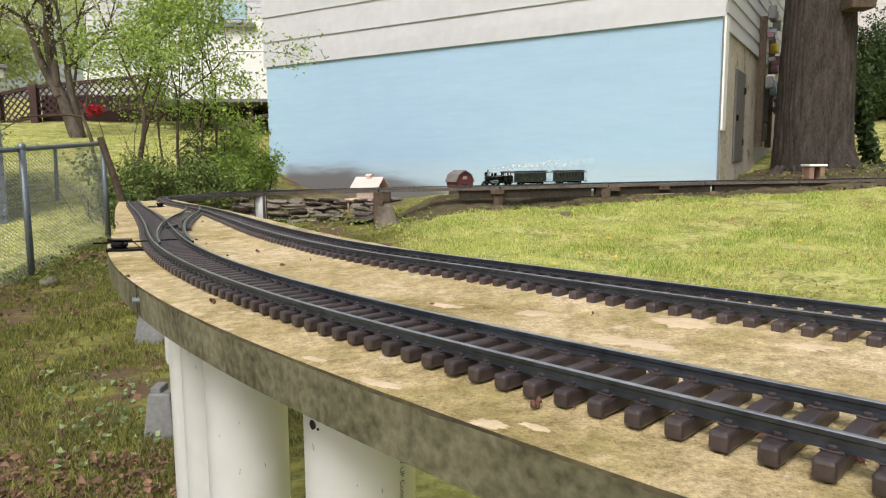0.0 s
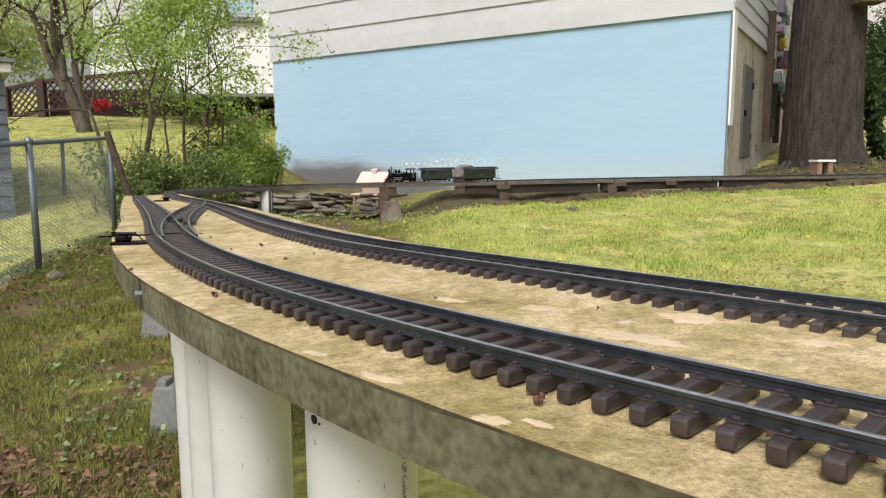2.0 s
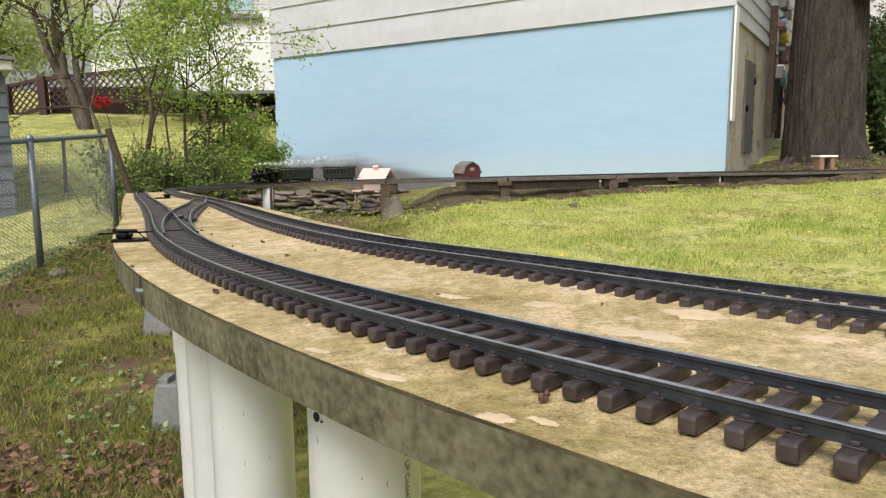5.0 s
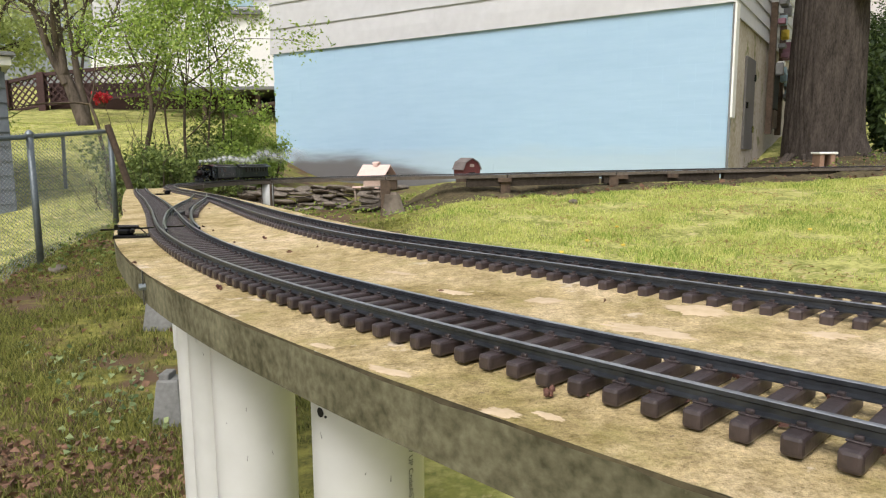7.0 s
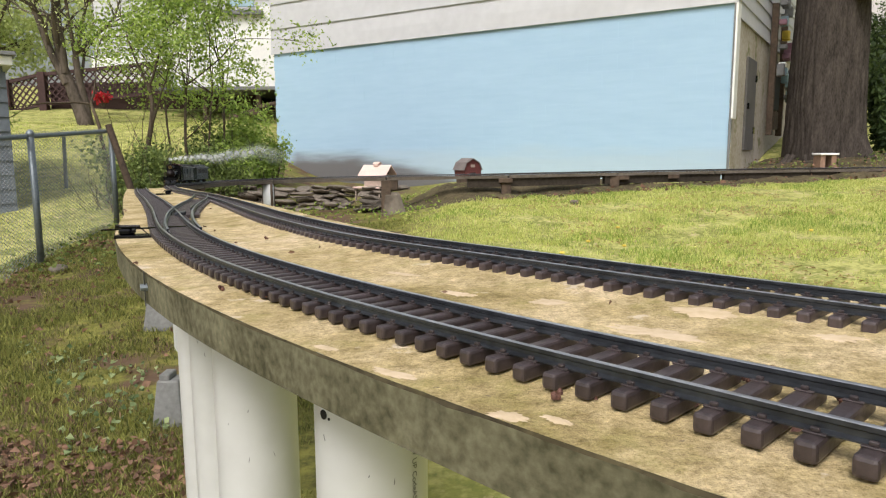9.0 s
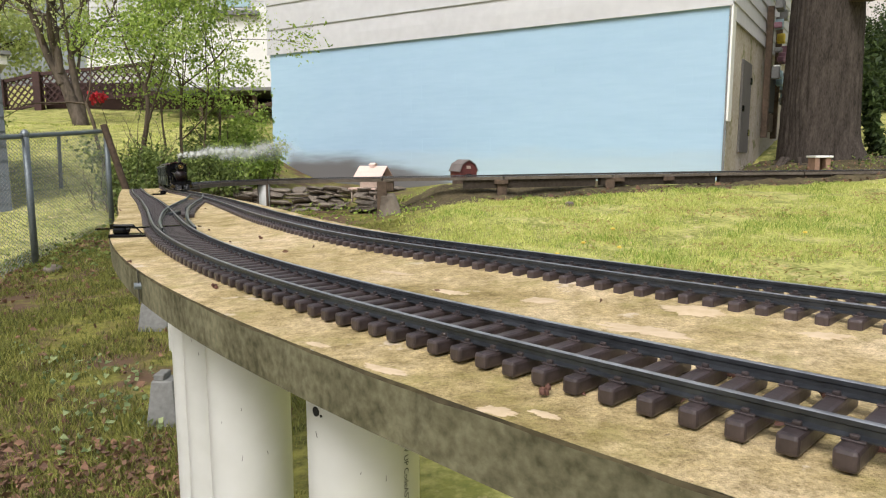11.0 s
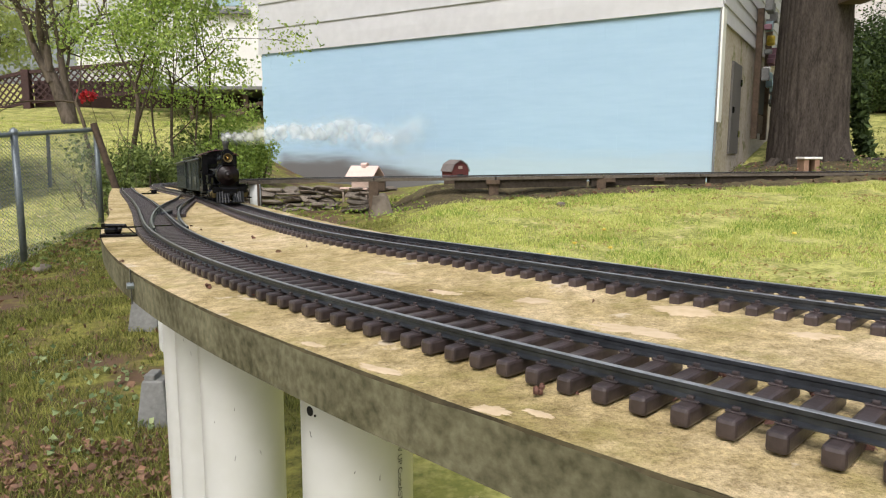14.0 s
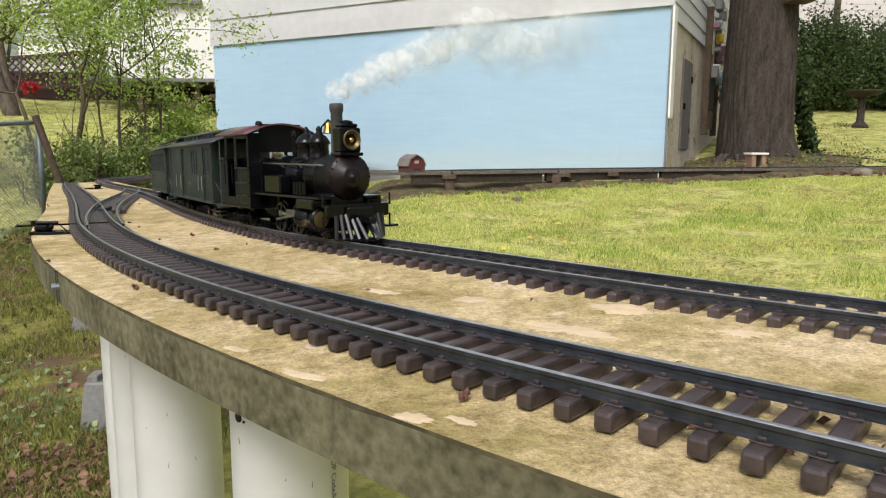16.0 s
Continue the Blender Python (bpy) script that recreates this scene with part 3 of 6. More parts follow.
def slab():
    """The curved concrete slab that carries both tracks."""
    base = thing("deck_slab", label="weathered yellowish concrete slab deck with a curved edge", category="deck", kind="structure")
    edge_l = spline([(0.253, 0.06), (0.203, 0.12), (0.1452, 0.18), (0.0864, 0.24), (0.0291, 0.30), (-0.0351, 0.37), (-0.1045, 0.45), (-0.1698, 0.53), (-0.2384, 0.62), (-0.3086, 0.72), (-0.3852, 0.84), (-0.4596, 0.97), (-0.5266, 1.10), (-0.597, 1.25), (-0.671, 1.42), (-0.792, 1.70), (-1.0, 2.14), (-1.5, 3.22), (-1.96, 4.25)], 0.02)
    edge_r = spline([(0.60, 0.25), (0.36, 0.50), (0.17, 0.70), (-0.02, 0.97), (-0.20, 1.29), (-0.42, 1.78), (-0.63, 2.25), (-0.90, 2.83), (-1.40, 3.9), (-1.70, 4.5)], 0.02)
    n = 420
    pick = lambda line, k: line[round(k / n * (len(line) - 1))]
    bm = bmesh.new()
    rows = []
    for k in range(n + 1):
        a, b = pick(edge_l, k), pick(edge_r, k)
        row = []
        for u in np.linspace(0, 1, 15):
            x, y = a.x * (1 - u) + b.x * u, a.y * (1 - u) + b.y * u
            row.append((x, y))
        rows.append(row)
    top = [[bm.verts.new((x, y, slab_z(x, y))) for x, y in row] for row in rows]
    for a, b in zip(top, top[1:]):
        for k in range(14):
            bm.faces.new((a[k], a[k + 1], b[k + 1], b[k]))
    part("slab_top", bm, CONCRETE, base, smooth=True)
    bm = bmesh.new()
    ring = [(r[0], 0) for r in rows] + [(r, 1) for r in rows[-1][1:-1]] + [(r[-1], 2) for r in rows[::-1]] + [(r, 3) for r in rows[0][-2:0:-1]]
    upper = [bm.verts.new((p[0], p[1], deck_top(*p) + 0.003)) for p, _ in ring]
    mid = [bm.verts.new((p[0] + 0.0025 * noise.noise((p[0] * 45, p[1] * 45, 5)), p[1] - 0.002 + 0.002 * noise.noise((p[0] * 90, p[1] * 90, 2)), deck_top(*p) + 0.0012 + 0.0009 * noise.noise((p[0] * 25, p[1] * 25, 8)) + 0.0007 * noise.noise((p[0] * 160, p[1] * 160, 3)))) for p, _ in ring]
    lower = [bm.verts.new((p[0], p[1], deck_top(*p) - 0.032)) for p, _ in ring]
    m = len(ring)
    for a, b, which in ((upper, mid, 1), (mid, lower, 0)):
        for k in range(m):
            bm.faces.new((a[k], a[(k + 1) % m], b[(k + 1) % m], b[k])).material_index = which
    bm.faces.new(lower)
    # scoured pale patches where the algae film has flaked off
    for cx, cy, w, d, seed in SCOURS:
        pm = bmesh.new()
        rings = []
        for q in (0.0, 0.35, 0.7, 1.0):
            ring = []
            for k in range(64 if q else 1):
                a = 2 * math.pi * k / 64
                u, v = math.cos(a), math.sin(a)
                r = q * (1 + 0.42 * noise.noise((u * 1.4 + seed, v * 1.4, seed * 2.3)) + 0.35 * noise.noise((u * 4 + seed, v * 4, 1)) + 0.28 * noise.noise((u * 11, v * 11, seed)))
                x, y = cx + 0.75 * w * r * u - 0.55 * d * r * v, cy - 0.66 * w * r * u - 0.65 * d * r * v
                ring.append(pm.verts.new((x, y, slab_z(x, y) + (0.0006 if q < 0.9 else 0.0001))))
            rings.append(ring)
        for k in range(64):
            pm.faces.new((rings[0][0], rings[1][k], rings[1][(k + 1) % 64]))
        for a, b in zip(rings[1:], rings[2:]):
            for k in range(64):
                pm.faces.new((a[k], b[k], b[(k + 1) % 64], a[(k + 1) % 64]))
        part("scoured_patch", pm, SCOUR, base, "pale scoured patch in the concrete", True)
    part("slab_edge", bm, [EDGE, EDGEDARK], base, "mossy grey-green edge of the slab")
    return base


slab()
RAIL_SECTION = [(-0.0034, 0.0125), (0.0034, 0.0125), (0.0034, 0.0132), (0.0010, 0.0141), (0.0009, 0.0166), (0.0016, 0.0171), (0.0016, 0.0191), (0.0011, 0.0195), (-0.0011, 0.0195), (-0.0016, 0.0191), (-0.0016, 0.0171), (-0.0009, 0.0166), (-0.0010, 0.0141), (-0.0034, 0.0132)]


def brighten_heads(bm):
    """The running surface of a rail, wheel-worn, the sky's glint also put into its colour: every section's three
    topmost faces.
    """
    bm.faces.ensure_lookup_table()
    n = len(RAIL_SECTION)
    for k in range(len(bm.faces) - 2):
        if k % n in (6, 7, 8):
            bm.faces[k].material_index = 1


def track(line, name, label, pitch=0.01986, first=0.709):
    base = thing(name, label=label, category="track")
    fr = frames_along(line)
    for side in (-1, 1):
        bm = bmesh.new()
        sweep(bm, fr, [(u + side * 0.024, v) for u, v in RAIL_SECTION])
        brighten_heads(bm)
        part("rail", bm, [RAIL, RAILHEAD], base)
    s = np.r_[0, np.cumsum([(b - a).length for a, b in zip(line, line[1:])])]
    bm = bmesh.new()
    box(bm, (-0.0385, -0.0045, 0.0034), (0.0385, 0.0045, 0.0123), 0.0019, seg=2)
    for side in (-1, 1):
        box(bm, (side * 0.024 - 0.0056, -0.0042, 0.0122), (side * 0.024 + 0.0056, 0.0042, 0.0131), 0.0003)
        for k in (-1, 1):
            box(bm, (side * 0.024 + k * 0.0036 - 0.0011, -0.0017, 0.013), (side * 0.024 + k * 0.0036 + 0.0011, 0.0017, 0.0149), 0.0004)
    me = mesh_of(bm, "tie", TIE)
    xyz = np.array(line)
    for q in np.arange(pitch * first, s[-1], pitch):
        i = min(int(np.searchsorted(s, q)), len(line) - 1)
        _, right, up = fr[i]
        p = Vector([np.interp(q, s, xyz[:, k]) for k in range(3)])
        ob = new("tie", me)
        ob.parent = base
        ob.matrix_basis = Matrix((right, up.cross(right), up)).transposed().to_4x4()
        ob.matrix_basis.translation = p
    return base


near_track = track(NEAR_LINE, "siding_track", "black model railway track with brown ties on the slab")
loop_track = track(LOOP_LINE, "loop_track", "black model railway track that loops past the blue wall", 0.0191, 0.717)


def pipe(x, y, r, hole=False):
    base = thing("support_pipe", label="thick white PVC pipe with scuffs holding up the slab", category="pipe", group="pipes under the slab")
    z0, z1 = ground_z(x, y) - 0.05, deck_top(x, y) - 0.029
    bm = bmesh.new()
    n = 56
    outer = [tube(bm, (x, y, z0), (x, y, z1), r, n=n, caps=False), tube(bm, (x, y, z0), (x, y, z1), r - 0.004, n=n, caps=False)]
    part("shaft", bm, PVC, base, smooth=True)
    return base


for px, py in ((-0.053, 0.512), (-0.202, 0.722), (-0.300, 0.915), (-0.447, 1.24), (-0.72, 1.95), (-1.15, 2.95), (-1.6, 3.9)):
    front_pipe = pipe(px, py, 0.0435)
    if py > 0.6:
        continue
    # bolt hole and printed writing on the pipe that stands in front
    face = Vector((-px, -py, 0)).normalized()
    side = Vector((face.y, -face.x, 0))
    bm = bmesh.new()
    d = (face * 0.62 + side * 0.785).normalized()
    c = Vector((px, py, 0.9345)) + d * 0.0440
    tube(bm, c - d * 0.002, c, 0.0037, n=16)
    part("bolt_hole", bm, HOLE, front_pipe, "dark drilled hole")
    bm = bmesh.new()
    c = Vector((px, py, 0.9325)) + (face * 0.72 + side * 0.69).normalized() * 0.0437
    tube(bm, c - d * 0.001, c + d * 0.0004, 0.0011, n=8)
    part("drip", bm, HOLE, front_pipe)
    text = bpy.data.curves.new("print", "FONT")
    text.body = "NW UP CodeASTM"
    text.size = 0.0068
    tmp = bpy.data.objects.new("print", text)
    scene.collection.objects.link(tmp)
    bpy.context.view_layer.update()
    flat = bpy.data.meshes.new_from_object(tmp.evaluated_get(bpy.context.evaluated_depsgraph_get()))
    bpy.data.objects.remove(tmp)
    a0 = math.atan2(face.y, face.x) + 0.80
    for v in flat.vertices:
        ang = a0 + (v.co.y - 0.002) / 0.042
        v.co = Vector((px + 0.0439 * math.cos(ang), py + 0.0439 * math.sin(ang), 0.9135 - v.co.x))
    flat.materials.append(INK)
    ob = new("printed_text", flat)
    ob.parent = front_pipe
    ob["label"] = "black printed pipe marking"


def pier(x, y, w, h):
    base = thing("pier_block", label="grey tapered concrete pier block standing in the grass", category="pier", group="pier blocks")
    z = ground_z(x, y)
    bm = bmesh.new()
    vs = box(bm, (x - w, y - w, z - 0.04), (x + w, y + w, z + h), 0.006)
    for v in vs:
        k = 1 - 0.38 * (v.co.z - z + 0.04) / (h + 0.04)
        v.co.x, v.co.y = x + (v.co.x - x) * k, y + (v.co.y - y) * k
    part("block", bm, GREYBLOCK, base)
    bm = bmesh.new()
    box(bm, (x - w * 0.5, y - w * 0.55, z + h - 0.002), (x + w * 0.1, y + w * 0.55, z + h + 0.02), 0.003)
    part("lug", bm, GREYBLOCK, base)
    return base


scuffs = random.Random(12)
for px, py in ((-0.053, 0.512), (-0.202, 0.722), (-0.300, 0.915)):
    mark = thing("pipe_scuff", label="thin dark scratches on the white pipe", category="scratch", group="scuffs")
    for _ in range(6):
        a = math.atan2(-py, -px) + scuffs.uniform(-1.0, 1.0)
        z = scuffs.uniform(0.80, 0.94)
        c = Vector((px + 0.0436 * math.cos(a), py + 0.0436 * math.sin(a), z))
        t = Vector((-math.sin(a), math.cos(a), 0)) * scuffs.uniform(-0.002, 0.002) + Vector((0, 0, scuffs.uniform(0.001, 0.006)))
        bm = bmesh.new()
        tube(bm, c, c + t, 0.0004, 0.0002, n=5)
        part("scratch", bm, GREYPAINT, mark)


pier(-0.915, 2.22, 0.058, 0.15)
pier(-1.36, 3.25, 0.08, 0.19)
bolt = thing("clamp_bolt", label="grey metal clamp bolted to the slab edge", category="bolt")
out = Vector((-0.87, -0.49, 0))
foot = Vector((-0.3195, 0.7335, 0.980))
bm = bmesh.new()
sweep(bm, [(foot + out * 0.001 + Vector((0, 0, z)), Vector((0.49, -0.87, 0)), out) for z in (-0.02, 0.018)], [(-0.0022, 0), (0.0022, 0), (0.0022, 0.0012), (-0.0022, 0.0012)])
part("strap", bm, STEELDARK, bolt)
bm = bmesh.new()
tube(bm, foot - out * 0.002, foot + out * 0.006, 0.0042, 0.0036, n=8)
part("bolt_head", bm, GALV, bolt)


# ---- the crossover and its switch stands ----
def crossover():
    base = thing("crossover", label="brown-tied crossover turnout linking both model tracks", category="turnout")
    line = spline(on_deck([(-0.395, 1.05), (-0.46, 1.20), (-0.548, 1.43), (-0.627, 1.66), (-0.708, 1.93), (-0.785, 2.2), (-0.86, 2.43), (-0.945, 2.68)]))
    fr = frames_along(line)
    for side in (-1, 1):
        bm = bmesh.new()
        sweep(bm, fr, [(u + side * 0.024, v + 0.0003) for u, v in RAIL_SECTION])
        brighten_heads(bm)
        part("rail", bm, [RAIL, RAILHEAD], base)
        bm = bmesh.new()
        sweep(bm, fr[44:66] if side < 0 else fr[60:84], [(u * 0.7 + side * 0.0175, v) for u, v in RAIL_SECTION])
        part("guard_rail", bm, RAIL, base)
    me_bm = bmesh.new()
    box(me_bm, (-0.0385, -0.005, 0.0028), (0.0385, 0.005, 0.0119), 0.0014)
    me = mesh_of(me_bm, "tie", TIE)
    for k in range(46, len(line) - 40, 2):
        p, right, up = fr[k]
        ob = new("tie", me)
        ob.parent = base
        ob.matrix_basis = Matrix((right, up.cross(right), up)).transposed().to_4x4()
        ob.matrix_basis.translation = p
    bm = bmesh.new()
    p, right, up = fr[12]
    sweep(bm, [(p - right * 0.12 + up * 0.011, Vector((0, 1, 0)), up), (p + right * 0.03 + up * 0.011, Vector((0, 1, 0)), up)], [(-0.004, 0), (0.004, 0), (0.004, 0.0025), (-0.004, 0.0025)])
    part("throw_bar", bm, BLACK, base)
    bm = bmesh.new()
    for k in (0, 3):
        q = fr[44 + k][0]
        box(bm, (q.x - 0.005, q.y - 0.02, q.z + 0.0105), (q.x + 0.005, q.y + 0.02, q.z + 0.0185), 0.001)
    part("frog", bm, RAIL, base)
    return base


crossover()


def switch_stand(x, y, turn):
    base = thing("switch_stand", Matrix.Translation((x, y, deck_top(x, y))) @ pose(0, 0, 0, 0, 0, turn), "black plastic switch machine beside the track", "switch", "switch stands")
    bm = bmesh.new()
    box(bm, (-0.008, -0.022, 0.002), (0.065, 0.008, 0.008), 0.001)
    part("base_plate", bm, BLACK, base)
    bm = bmesh.new()
    box(bm, (-0.002, -0.02, 0.008), (0.018, 0.006, 0.018), 0.003)
    part("motor_box", bm, BLACK, base)
    bm = bmesh.new()
    tube(bm, (-0.008, -0.008, 0.0205), (0.028, -0.008, 0.0205), 0.0030, n=10)
    tube(bm, (-0.006, -0.008, 0.018), (-0.006, -0.008, 0.024), 0.004, n=8)
    part("lever", bm, BLACK, base)
    bm = bmesh.new()
    tube(bm, (0.028, -0.008, 0.0205), (0.042, -0.012, 0.009), 0.0010, n=6)
    part("wire", bm, BLACK, base)
    return base


switch_stand(-0.512, 1.10, 3)
switch_stand(-1.30, 3.25, 170)


# ---- the plank trestle along the wall ----
def trestle():
    base = thing("trestle", label="weathered grey plank trestle carrying the loop track", category="trestle")
    n = len(LOOP_LINE)
    s = 0.0
    last = next(k for k, p in enumerate(LOOP_LINE) if p.y < 4.35 and p.x < 0)
    step = 122
    for a in range(0, last, step):
        b = min(a + step, last)
        bm = bmesh.new()
        sweep(bm, [(p + right * 0.0, right, Vector((0, 0, 1))) for p, right, up in frames_along(LOOP_LINE[a:b + 1])[::6]], [(-0.055, -0.001), (-0.055, -0.030), (0.055, -0.030), (0.055, -0.001)])
        part("plank", bm, BOARD, base)
        if LOOP_LINE[a].x < 2.6:
            p = LOOP_LINE[a]
            gz = ground_z(p.x, p.y)
            bm = bmesh.new()
            box(bm, (p.x - 0.05, p.y - 0.05, gz - 0.05), (p.x + 0.05, p.y + 0.05, p.z - 0.03), 0.004)
            part("post", bm, OLDWOOD, base)
    # beams added under the planks; their dark colour paints the shaded gap
    for a in range(0, 900, 150):
        bm = bmesh.new()
        sweep(bm, [(p, right, Vector((0, 0, 1))) for p, right, up in frames_along(LOOP_LINE[a:a + 149])[::8]], [(-0.03, -0.0305), (-0.03, -0.115), (0.03, -0.115), (0.03, -0.0305)])
        part("beam", bm, BEAMSHADE, base, "dark timber beam added for the shade under the planks")
    bm = bmesh.new()
    tube(bm, (-1.70, 6.62, 0.45), (-1.70, 6.62, 0.826), 0.056, n=28)
    part("white_post", bm, PVC, base, "white pipe post", smooth=True)
    for x0, w in ((0.62, 0.07), (1.9, 0.06), (2.5, 0.06)):
        bm = bmesh.new()
        k = min(range(n), key=lambda i: abs(LOOP_LINE[i].x - x0) + abs(LOOP_LINE[i].y - 7.2))
        p = LOOP_LINE[k]
        box(bm, (p.x - w, p.y - 0.075, p.z - 0.075), (p.x + w, p.y + 0.06, p.z - 0.0305), 0.004)
        part("bearer", bm, OLDWOOD, base)
    bm = bmesh.new()
    sweep(bm, [(p, right, Vector((0, 0, 1))) for p, right, up in frames_along(LOOP_LINE[:845])[::6]], [(0.058, -0.012), (0.062, -0.012), (0.062, -0.052), (0.058, -0.052)])
    part("edge_strip", bm, BOARDPALE, base, "pale sun-bleached edge board")
    return base


trestle()


# ---- the house with the blue wall ----
def house():
    A, B = Vector((3.43, 8.4, 0)), Vector((-3.01, 12.5, 0))
    along = (B - A).normalized()
    inward = Vector((-along.y, along.x, 0))
    if inward.y < 0:
        inward = -inward
    m = Matrix((along, inward, Vector((0, 0, 1)))).transposed().to_4x4()
    m.translation = A
    L = (B - A).length
    base = thing("house", m, "house with sky-blue painted block basement under white aluminium siding", "house")
    core = bmesh.new()
    box(core, (0.01, 0.012, 0.2), (L, 0.19, 2.86))
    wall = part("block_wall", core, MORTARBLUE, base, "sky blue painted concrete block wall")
    rnd = random.Random(4)
    shapes = {}
    # courses of 16 inch blocks, thickly painted, so that the joints are shallow
    k = 0
    z = 0.33
    while z < 2.84:
        x = -0.2 if k % 2 else 0.0
        while x < L:
            x0, x1 = max(x, 0), min(x + 0.4, L)
            if x1 - x0 > 0.05:
                h = min(z + 0.2, 2.848) - z
                key = (round(x1 - x0, 2), round(h, 2), rnd.randrange(3))
                if key not in shapes:
                    bm = bmesh.new()
                    box(bm, (0.0, 0.0, 0.0), (x1 - x0, 0.014, h + 0.003), 0.0003 + 0.0005 * key[2])
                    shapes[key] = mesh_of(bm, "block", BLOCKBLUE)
                ob = new("block", shapes[key])
                ob.parent = wall
                ob.location = (x0, -0.0005 + rnd.uniform(-0.0007, 0.0007), z)
            x += 0.4
        z += 0.203
        k += 1
    bm = bmesh.new()
    box(bm, (0, 0.19, 0.2), (0.2, 7, 2.80))
    part("side_wall", bm, SIDEWALL, base, "bare block side wall, green with algae at its foot")
    # overlapping sheets of siding
    z = 2.835
    for row in range(7):
        h = 0.42
        cut = (4.2, 1.0, 6.1, 3.1, 5.0, 2.2, 4.0, 1.5, 6.5)[row]
        for x0, x1 in ((-0.03, cut - 0.0015), (cut + 0.0015, L + 0.03)):
            bm = bmesh.new()
            nx = 26
            lo = [bm.verts.new((x0 + (x1 - x0) * i / nx, -0.038 + 0.004 * noise.noise((x0 + i * 0.9, row * 3.1, 0.5)), z)) for i in range(nx + 1)]
            md = [bm.verts.new((x0 + (x1 - x0) * i / nx, -0.030 + 0.009 * noise.noise((x0 + i * 0.45, row * 3.1, 7.5)), z + h * 0.5)) for i in range(nx + 1)]
            hi = [bm.verts.new((x0 + (x1 - x0) * i / nx, -0.014, z + h + 0.012)) for i in range(nx + 1)]
            back = [bm.verts.new((v.co.x, v.co.y + 0.02, z + 0.002)) for v in lo]
            for a, b in ((back, lo), (lo, md), (md, hi)):
                for i in range(nx):
                    bm.faces.new((a[i], a[i + 1], b[i + 1], b[i]))
            part("siding_sheet", bm, SIDING, base, smooth=False)
        z += h
    bm = bmesh.new()
    box(bm, (0.0, -0.012, 2.84), (L, 7, 6.0))
    part("upper_wall", bm, SIDING, base)
    # siding of the gable side, slanting cut above the bare blocks
    for row in range(11):
        zz = 2.70 + row * 0.2
        bm = bmesh.new()
        vs = box(bm, (-0.03, 0.1, zz), (-0.012, 7.0, zz + 0.205))
        for v in vs:
            if v.co.z > zz + 0.1:
                v.co.x += 0.016
        part("siding_sheet", bm, SIDING, base)
    bm = bmesh.new()
    box(bm, (-0.045, -0.03, 1.50), (0.0, 0.17, 2.84), 0.003)
    part("corner_trim", bm, WHITEPAINT, base, "white corner board")
    bm = bmesh.new()
    tube(bm, (-0.012, -0.02, 0.9), (-0.012, -0.02, 2.83), 0.014, n=8)
    part("conduit", bm, GREYPAINT, base)
    door = bmesh.new()
    box(door, (-0.03, 0.95, 1.12), (0.0, 1.65, 2.33), 0.004)
    dr = part("door", door, DOORGREY, base, "weathered grey basement door")
    bm = bmesh.new()
    box(bm, (-0.05, 1.0, 1.66), (-0.028, 1.07, 1.74), 0.004)
    part("latch", bm, BLACK, dr)
    for z0 in (1.35, 2.05):
        bm = bmesh.new()
        box(bm, (-0.04, 1.56, z0), (-0.029, 1.67, z0 + 0.09), 0.002)
        part("hinge", bm, BLACK, dr)
    # window, frame and small things hung on the side wall
    rn = random.Random(8)
    for y0, z0, w, h, mat in ((3.0, 1.75, 0.55, 0.55, HOLE), (3.1, 1.45, 0.45, 0.28, OLDWOOD)):
        bm = bmesh.new()
        box(bm, (-0.10, y0, z0), (-0.01, y0 + w, z0 + h), 0.005)
        part("wall_box", bm, mat, base)
    for y0 in (2.75, 3.85):
        bm = bmesh.new()
        box(bm, (-0.12, y0, 1.35), (-0.03, y0 + 0.1, 3.3), 0.004)
        part("frame_post", bm, OLDWOOD, base)
    for q in range(26):
        y0, z0 = rn.uniform(2.7, 4.0), rn.uniform(1.9, 3.3)
        bm = bmesh.new()
        box(bm, (-0.24, y0, z0), (-0.13, y0 + rn.uniform(0.05, 0.16), z0 + rn.uniform(0.06, 0.2)), 0.012)
        part("hanging_ornament", bm, rn.choice((GREYPAINT, WHITEPAINT, YELLOWP, MAUVE, GREYPAINT, PALEBLUE)), base)
    bm = bmesh.new()
    box(bm, (-0.3, -0.4, 5.2), (L + 0.3, 7.2, 5.35))
    part("roof", bm, GREYPAINT, base)
    return base


house()


# ---- trees, shrubs and leaves ----
def leaf_mesh(name, pts, size, rng, mat, flat=0.0, long=1.8, curl=0.16):
    """Many small folded leaves, each an island of two triangles pairs, at the given places."""
    n = len(pts)
    pts = np.asarray(pts, float)
    d = rng.normal(size=(n, 3))
    d[:, 2] *= 1 - flat
    d /= np.linalg.norm(d, axis=1)[:, None]
    e = rng.normal(size=(n, 3))
    e -= (e * d).sum(1)[:, None] * d
    e /= np.linalg.norm(e, axis=1)[:, None]
    f = np.cross(d, e)
    sz = size * rng.uniform(0.55, 1.35, n)[:, None]
    tip, side, lift = d * sz * long * 0.5, e * sz * 0.5, f * sz * curl * rng.uniform(-0.6, 1.6, n)[:, None]
    v = np.stack([pts - tip, pts + side + lift - tip * 0.1, pts + tip, pts - side + lift - tip * 0.1], 1).reshape(-1, 3)
    k = np.arange(n)[:, None] * 4
    faces = np.concatenate([k + np.array([[0, 1, 2]]), k + np.array([[0, 2, 3]])], 1).reshape(-1, 3)
    me = bpy.data.meshes.new(name)
    me.from_pydata(v.tolist(), [], faces.tolist())
    me.materials.append(mat)
    return me


